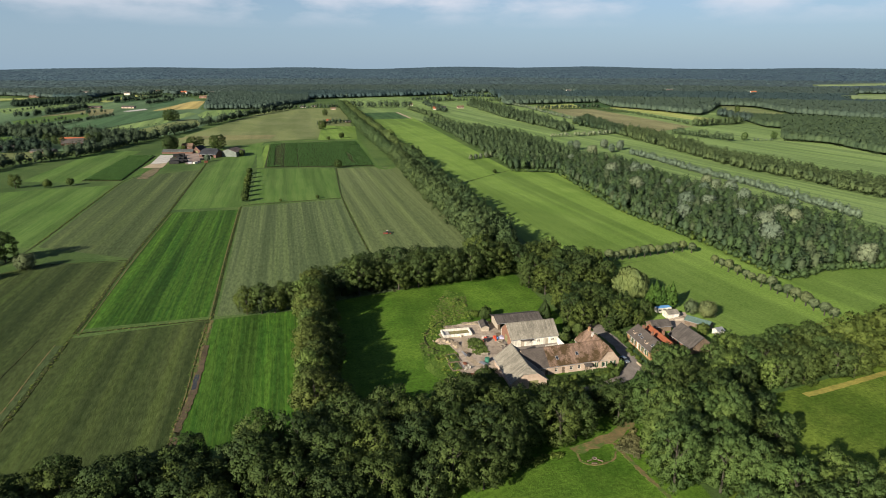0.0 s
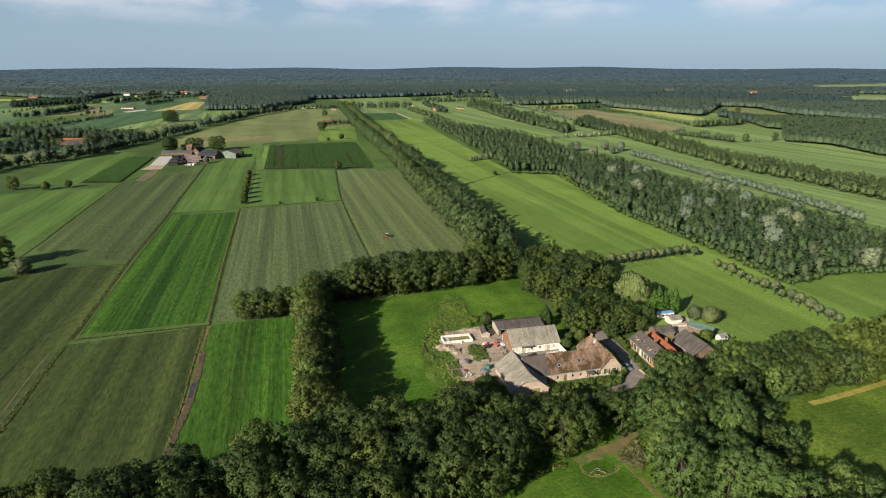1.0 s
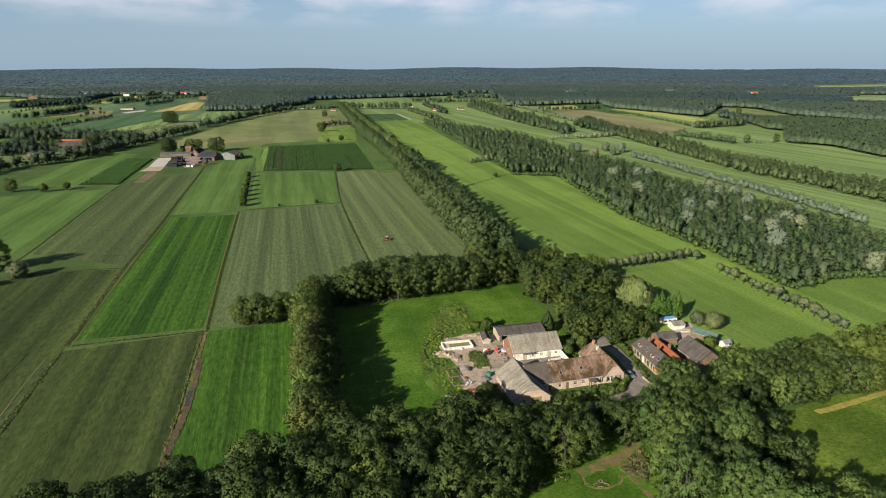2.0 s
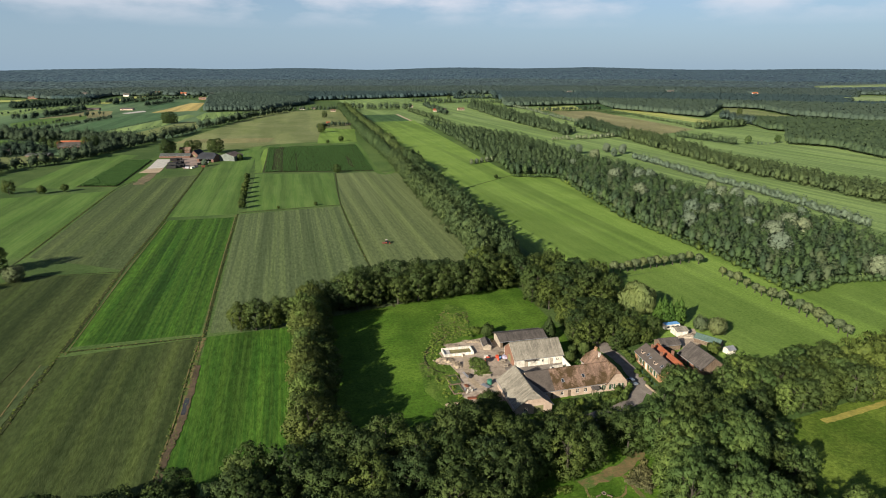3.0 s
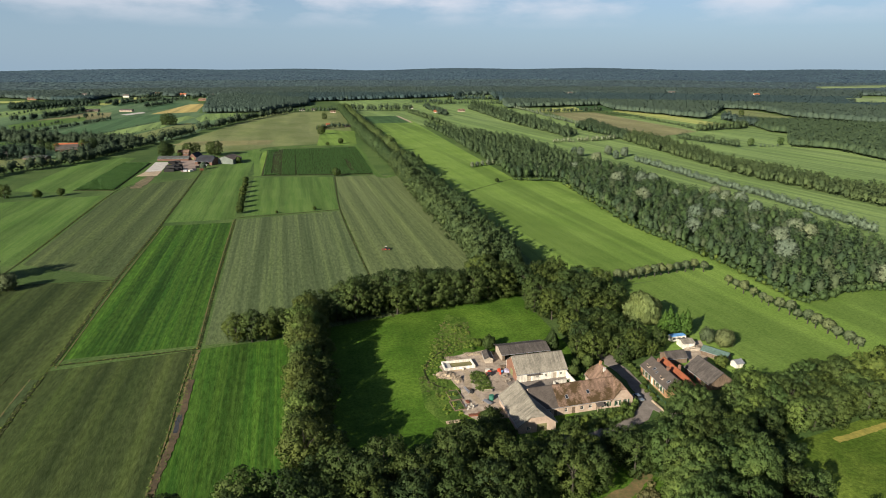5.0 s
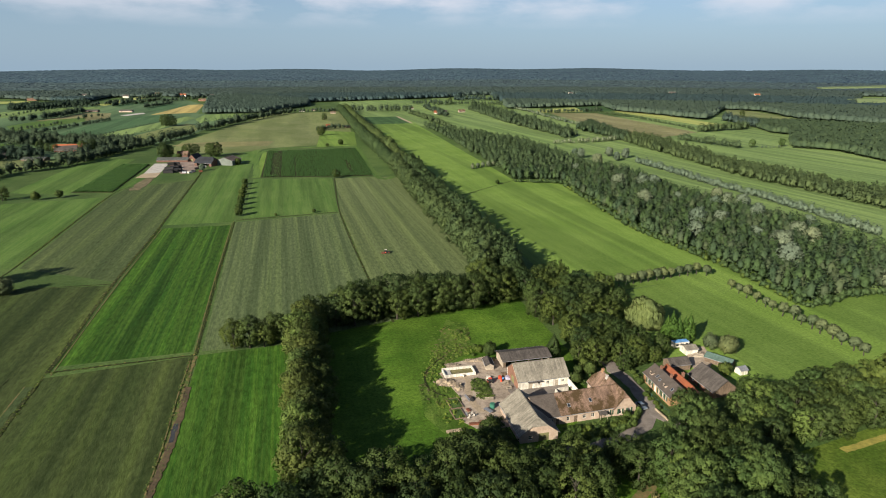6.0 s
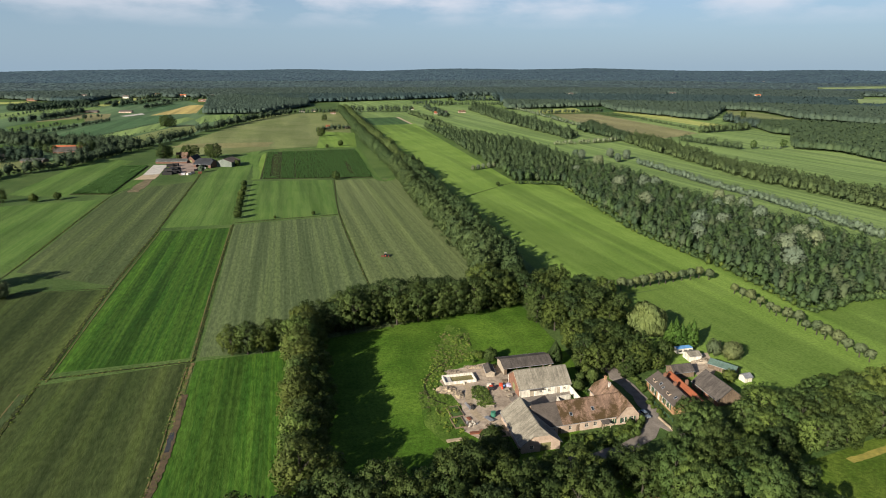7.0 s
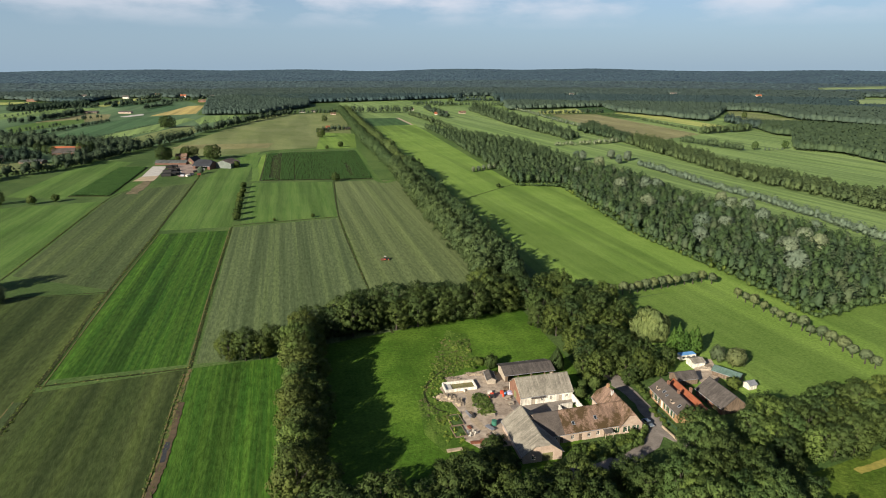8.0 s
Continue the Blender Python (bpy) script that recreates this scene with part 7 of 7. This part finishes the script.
# ---- tall row crops ----
def crop_rows(label, quad, gap, height, seed, bare=()):
    """Rows of tall leafy plants from the near edge of a plot to its far edge; bare: (across from, to, along from, to) of 0 to 1."""
    r = np.random.default_rng(seed)
    (ax, ay), (bx, by), (cx, cy), (dx, dy) = quad
    rows, steps = int(math.hypot(bx - ax, by - ay) / gap), int(math.hypot(dx - ax, dy - ay) / 0.9)
    u = (np.arange(rows) + 0.5)[:, None] / rows + r.normal(0, 0.0012, (rows, steps)) + 0.0016 * np.sin(np.arange(steps) / 9 + r.uniform(0, 6, (rows, 1)))
    w = np.broadcast_to((np.arange(steps) + 0.5) / steps, (rows, steps)) + r.normal(0, 0.4 / steps, (rows, steps))
    keep = r.random((rows, steps)) > np.where(r.random((rows, 1)) < 0.13, 0.5, 0.06)
    for u0, u1, w0, w1 in bare:
        keep &= ~((u > u0) & (u < u1) & (w > w0) & (w < w1) & (r.random((rows, steps)) > 0.12))
    u, w = u[keep], w[keep]
    x = (ax * (1 - u) + bx * u) * (1 - w) + (dx * (1 - u) + cx * u) * w
    y = (ay * (1 - u) + by * u) * (1 - w) + (dy * (1 - u) + cy * u) * w
    n, blades = len(x), 6
    ang = r.uniform(0, 6.28, (n, blades))
    out = np.stack([np.cos(ang), np.sin(ang), np.zeros_like(ang)], -1)
    side = np.stack([-np.sin(ang), np.cos(ang), np.zeros_like(ang)], -1)
    h = height * r.uniform(0.75, 1.12, (n, 1, 1))
    foot = np.stack([x, y, np.zeros(n)], -1)[:, None]
    up = np.array([0, 0, 1.0])
    tip = foot + out * r.uniform(0.35, 0.7, (n, blades, 1)) + up * h * r.uniform(0.55, 1.0, (n, blades, 1))
    base = foot + up * h * r.uniform(0.1, 0.5, (n, blades, 1))
    wide = side * r.uniform(0.25, 0.42, (n, blades, 1))
    tri = np.stack([tip, base - wide, base + wide], 2).reshape(-1, 3)
    soft = unit(out * 0.12 + up + 0.05 * r.normal(size=out.shape))
    flip = (np.cross(-wide - (tip - base), wide - (tip - base)) * soft).sum(-1).ravel() < 0
    t = np.arange(n * blades * 3).reshape(-1, 3)
    t[flip] = t[flip][:, ::-1]
    return tagged(new("row_crop", mesh_np("row_crop", tri, t, L_CROP, np.repeat(soft.reshape(-1, 3), 3, 0))), label, "crop", kind="stuff")


crop_rows("dense dark green maize in long rows", [(-170, 596), (-67, 605), (-112, 806), (-214, 776)], 1.1, 1.3, 401, [(0.12, 0.16, 0, 1), (0.06, 0.12, 0.05, 0.9), (0.8, 0.835, 0.1, 0.5), (0.285, 0.3, 0.0, 0.7)])
crop_rows("block of tall dark green maize", [(-306, 523), (-274, 524), (-311, 671), (-337, 668)], 0.95, 1.9, 402)

# ---- far farms ----
sheet("farm_yard", M_YARD, 0.3, "reddish paved farm yard", "yard", (-253, 613), (-245, 619), (-257, 671), (-287, 723), (-285, 690), (-290, 675), (-272, 642))
sheet("silage_slab", M_CONCRETE, 0.35, "pale concrete silage slab", "slab", (-290, 614), (-277, 622), (-293, 678), (-308, 678))
sheet("sand_patch", M_SAND, 0.25, "bare sandy ground below the slab", "slab", (-287, 590), (-269, 593), (-276, 620), (-290, 613))
house("farm_shed", -294, 694, 3, 33, 11, 2.5, 4.6, M_PALEROOF, M_DKBRICK, "long low brick shed with a grey roof", "farm building")
house("farm_barn", -273, 700, 80, 14, 9, 3.4, 7.6, M_BLUEROOF, M_DKBRICK, "brick farm barn with a dark steep roof", "farm building", holes={"w": [("bigdoor", 0, 3, 0, 3)]})
house("farm_barn", -248, 667, -14, 20, 15, 3.6, 9.0, M_BLUEROOF, M_DKBRICK, "open barn with a low blue-grey roof", "farm building", hip=(0.4, 0.4), holes={"s": [("hole", 0, 14, 0, 3.2)]})
house("farm_barn", -228, 675, 78, 18, 19, 5.2, 8.4, M_BROWNSHEET, M_DULLGREEN, "grey-green sheet clad barn with a brown roof", "farm building")
house("farm_shed", -297, 727, 5, 12, 8, 3.5, 7.0, M_BROWNROOF, M_DKBRICK, "brick shed with a brown roof", "farm building")
for kind, x, y, k in (("dark", -313, 714, 1.25), ("dark", -310, 719, 1.1), ("dark", -267, 732, 1.15), ("dark", -260, 728, 1.2), ("oak", -296, 736, 1.0), ("small", -217, 671, 1.0), ("oak", -290, 745, 0.9), ("small", -296, 714, 0.9), ("silver", -240, 632, 0.8)):
    plant(kind, x, y, k, gr)
strip("farm_track", M_DIRT, 0.45, 9.0, "bare earth track below the farm", "track", (-277, 607), (-268, 567), (-260, 531))
for x, y, a, s in ((-275, 639, 0, 4.6), (-273, 646, 12, 4.2), (-271, 649, 24, 3.6), (-268, 619, 11, 4.8), (-265, 622, 23, 4.4), (-263, 629, 10, 3.8), (-286, 667, 22, 3.4), (-282, 671, 9, 3.2)):
    crate("silage_stack", x, y, a, s * 1.9, s * 1.2, 2.6, M_BLACK, "stack of black wrapped bales on the yard", "bale stack")
for x, y, a, s, mat, lab in ((-262, 633, 25, 2.6, M_WHITE, "white wrapped bales on the farm yard"), (-252, 618, 0, 2.2, M_STEEL, "grey trailer on the farm yard"), (-247, 618, 70, 2.4, M_WHITE, "white van shaped trailer on the farm yard"), (-246, 625, 15, 2.2, M_BLUEROOF, "blue machine on the farm yard"), (-249, 641, 40, 2.2, M_BLACK, "dark machine on the farm yard"), (-272, 622, 12, 2.6, M_PALEWOOD, "pale crates on the farm yard"), (-278, 653, 5, 3.0, M_RUST, "rusty trailer on the farm yard"), (-246, 653, 30, 2.4, M_STEEL, "grey machine on the farm yard"), (-239, 625, 30, 2.0, M_RUST, "red-brown machine on the farm yard")):
    crate("farm_trailer", x, y, a, s * 1.7, s, 1.7, mat, lab, "farm machine")
def far_house(x, y, a, L, W, e, r, roof, wall, lab):
    """A plain house or barn in the distance, on the lie of the land."""
    k = 0.62 if math.hypot(x, y) > 950 else 1.0
    L, W, r = L * k, W * k, e * 0.8 + (r - e) * k
    e *= 0.8
    house("far_house", x, y, a, L, W, e, r, roof, wall, lab, "house", base=hill(x, y), holes={"s": wins((-L * 0.3, 0, L * 0.3), 1.5, 0.9, 2.4)})


far_house(-471, 802, 3, 36, 9, 2.6, 6.4, M_REDTILE, M_DKBRICK, "long brick farm with an orange-red roof")
far_house(-455, 770, 20, 24, 13, 4, 8.5, M_DKROOF, M_BRICK, "dark roofed brick barn")
far_house(-489, 752, 20, 14, 10, 3, 7.5, M_DKROOF, M_BRICK, "small house with a dark roof")
far_house(-449, 701, 4, 24, 12, 3, 4.5, M_PALEROOF, M_WOOD, "low shed with grey roof")
far_house(-500, 710, 40, 20, 10, 3, 7, M_DKROOF, M_WHITE, "white house with a dark roof")
far_house(-197, 1088, 5, 10, 9, 3, 7, M_ORANGETILE, M_BRICK, "small farmhouse with a bright orange roof")
far_house(-199, 1045, 5, 12, 8, 2.5, 5, M_DKROOF, M_WOOD, "low dark wooden shed")
far_house(-162, 1077, 5, 16, 8, 2.5, 5, M_DKROOF, M_WOOD, "low dark wooden shed")
far_house(-54, 2164, 5, 26, 16, 4, 13, M_REDTILE, M_BRICK, "far house with a red roof")
far_house(-17, 1395, 5, 16, 10, 3, 9, M_ORANGETILE, M_WHITE, "far house with an orange roof")
far_house(1, 1413, 30, 16, 10, 3, 9, M_DKROOF, M_WHITE, "far house with a dark roof")
far_house(39, 1432, 15, 24, 12, 3, 9, M_BROWNROOF, M_CREAM, "far house with a brown roof")
far_house(-320, 1451, 10, 20, 10, 3, 8, M_DKROOF, M_WHITE, "far white house with a dark roof")
far_house(-299, 1470, 10, 16, 10, 3, 7, M_DKROOF, M_CREAM, "far house with a dark roof")
far_house(-241, 1395, 10, 18, 10, 3, 7, M_BROWNROOF, M_CREAM, "far house with a brown roof")
far_house(-79, 1532, 10, 18, 10, 3, 8, M_BROWNROOF, M_WHITE, "far house with a brown roof")
far_house(-788, 1432, 0, 60, 16, 4, 8, M_DKROOF, M_WOOD, "far long dark wooden barn")
far_house(-708, 1432, 0, 45, 16, 4, 8, M_DKROOF, M_CREAM, "far long pale-walled barn")
far_house(-1216, 1903, 0, 46, 18, 5, 12, M_BROWNROOF, M_BRICK, "far farm with a brown roof")
far_house(-1318, 2207, 0, 36, 16, 8, 14, M_CONCRETE, M_WHITE, "far white house among trees")
far_house(-1128, 2298, 0, 36, 16, 8, 14, M_CONCRETE, M_WHITE, "far white house among trees")
far_house(-1540, 2298, 0, 36, 18, 8, 15, M_REDTILE, M_WHITE, "far house with a red roof")
far_house(-702, 1871, 0, 34, 14, 5, 11, M_BROWNROOF, M_BRICK, "far house with a brown roof")
far_house(190, 1599, 0, 40, 14, 4, 9, M_BROWNROOF, M_BRICK, "far farm with a brown roof")
far_house(-520, 1871, 0, 30, 12, 4, 9, M_DKROOF, M_WHITE, "far white house among trees")
far_house(1551, 3142, 0, 34, 14, 6, 12, M_SLATE, M_WHITE, "far pale barn among woods")
far_house(2006, 3056, 0, 34, 14, 6, 12, M_SLATE, M_WHITE, "far pale barn among woods")
for k, (x, y) in enumerate(HOMES):
    far_house(x, y, (0, 12, -8)[k % 3], (30, 24, 36)[k % 3], 13, 7.5, 14, (M_DKROOF, M_BROWNROOF, M_REDTILE, M_DKROOF)[k % 4], M_WHITE, "far white house among the woods")

# ---- rough growth ----
WEED = [crown_np(200 + i, (0, 0, 0.35), (0.85, 0.85, 0.34), 6, (0.22, 0.42), 17, 0.19, low=-0.3, core=0.35) for i in range(4)]


def growth(name, label, poly, gap, lo, hi, seed, leaf):
    r = random.Random(seed)
    return joined_wood(name, label, fill(poly, gap, r, 0.5), WEED, leaf, lo, hi, seed)


growth("weeds", "tall weeds and nettles beside the yard", [(-7.8, 208.4), (0.7, 238.1), (8.4, 248.1), (10.6, 224.5), (2.6, 219.4), (-1.7, 208.5), (2.2, 191.4), (-1.1, 185.3)], 1.7, 0.35, 0.9, 301, L_WEED)
growth("weeds", "rough weeds among the garden beds", [(-0.3, 193.0), (4.4, 195.2), (5.3, 178.2), (2.0, 174.2), (-1.5, 182.4)], 2.4, 0.4, 1.1, 302, L_WEED)
growth("weeds", "rough growth under the trees", [(-46, 257), (0, 270), (32, 283), (34, 279), (0, 264), (-44, 251)], 2.6, 1.4, 3.0, 304, L_OAK)
growth("weeds", "dry rushes beside the lawn", [(47.0, 142.4), (51.7, 147.2), (51.4, 137.5), (48.9, 134.6), (44.5, 139.0)], 0.8, 0.5, 1.3, 305, L_DRY)
growth("weeds", "rough edge of the lawn", [(0.8, 118.2), (10.2, 126.2), (30.9, 136.0), (31.9, 137.9), (10.4, 128.8), (-0.5, 120.1)], 1.4, 0.6, 1.6, 306, L_SHRUB)
growth("weeds", "flowering garden beside the farmhouse", [(34.6, 176.9), (47.3, 180.2), (52.9, 183.1), (52.7, 181.1), (46.7, 178.0), (34.2, 174.8)], 1.0, 0.5, 1.1, 307, L_ELM)
growth("weeds", "green plants behind the barn", [(43.0, 208.6), (48.6, 215.5), (51.7, 210.8), (45.4, 200.7)], 1.5, 0.8, 1.8, 308, L_ELM)
growth("weeds", "rough growth beside the barn", [(9.9, 174.2), (16.0, 182.4), (18.4, 174.2), (20.7, 166.7), (13.7, 164.3)], 1.5, 0.8, 2.2, 309, L_OAK)
growth("flower_bed", "dense green shrubs and flowers of the yard's bed", [(8.4, 204.1), (10.1, 205.9), (13.1, 205.9), (14.4, 200.6), (15.8, 194.6), (14.3, 193.0), (11.2, 192.3), (10.1, 195.2), (8.9, 198.6)], 0.75, 0.45, 0.95, 310, L_ELM)
growth("weeds", "scattered weeds across the lawn's edge", [(-3.7, 248.1), (3.0, 256.2), (9.5, 248.1), (10.4, 228.8), (0.6, 218.2), (-7.7, 204.8), (-4.6, 191.4), (1.3, 185.3), (0.5, 176.8), (-3.5, 179.5), (-9.3, 201.3)], 2.2, 0.25, 0.7, 311, L_WEED)
growth("weeds", "dry yellow weeds across the lawn's edge", [(-1.5, 248.1), (9.5, 248.1), (10.4, 228.8), (0.6, 217.0), (-6.4, 204.8), (0.5, 191.4), (-2.8, 185.3), (-8.3, 197.8)], 2.2, 0.3, 0.75, 312, L_DRY)


def ditch_growth(label, line, gap, side, lo, hi, seed, leaf):
    r = random.Random(seed)
    return joined_wood("weeds", label, along(line, gap, r, 0.5, side), WEED, leaf, lo, hi, seed)


for k, line in enumerate(([(-71.0, 137.5), (-77.0, 165.7), (-84.8, 196.4), (-90.3, 220.0)], [(-89.9, 223.3), (-110.0, 300.4), (-140.5, 423.0)], [(-119.8, 146.9), (-132.2, 197.3), (-158.8, 300.4), (-183.9, 407.4)], [(-135.6, 209.6), (-112.0, 216.8), (-89.9, 223.3)], [(-74.5, 451.6), (-39.1, 314.2), (-23.8, 262.5)], [(-140.4, 426.6), (-75.3, 451.6)], [(-222.3, 323.8), (-267, 503)])):
    ditch_growth("rough grass and weeds along a field ditch", line, 1.5, 0.7, 0.2, 0.65, 320 + k, L_SHRUB)
    ditch_growth("dry grass along a field ditch", line, 3.2, 0.8, 0.2, 0.5, 340 + k, L_DRY)


for k, (line, side) in enumerate((([(51.8, 152.8), (47.7, 146.1), (41.2, 141.7), (33.4, 137.5)], 2.2), ([(44.5, 141.2), (47.9, 130.5), (51.8, 119.8)], 0.9), ([(34.1, 137.5), (34.6, 133.2), (37.8, 131.9), (42.6, 133.9), (44.2, 137.5)], 0.6))):
    ditch_growth("short grass growing over the worn path", line, 0.3, side, 0.08, 0.26, 360 + k, L_WEED)
ditch_growth("tall rough growth along a far ditch", [(-183.9, 407.4), (-197, 456.6), (-210, 513), (-232, 601), (-239, 626)], 1.6, 0.6, 0.25, 0.75, 371, L_SHRUB)
ditch_growth("short grass at the edges of the muddy track", [(-69.9, 137.5), (-72.4, 149.9), (-75.4, 163.8), (-78.1, 174.4), (-89.5, 222.2)], 0.5, 1.0, 0.12, 0.35, 370, L_WEED)
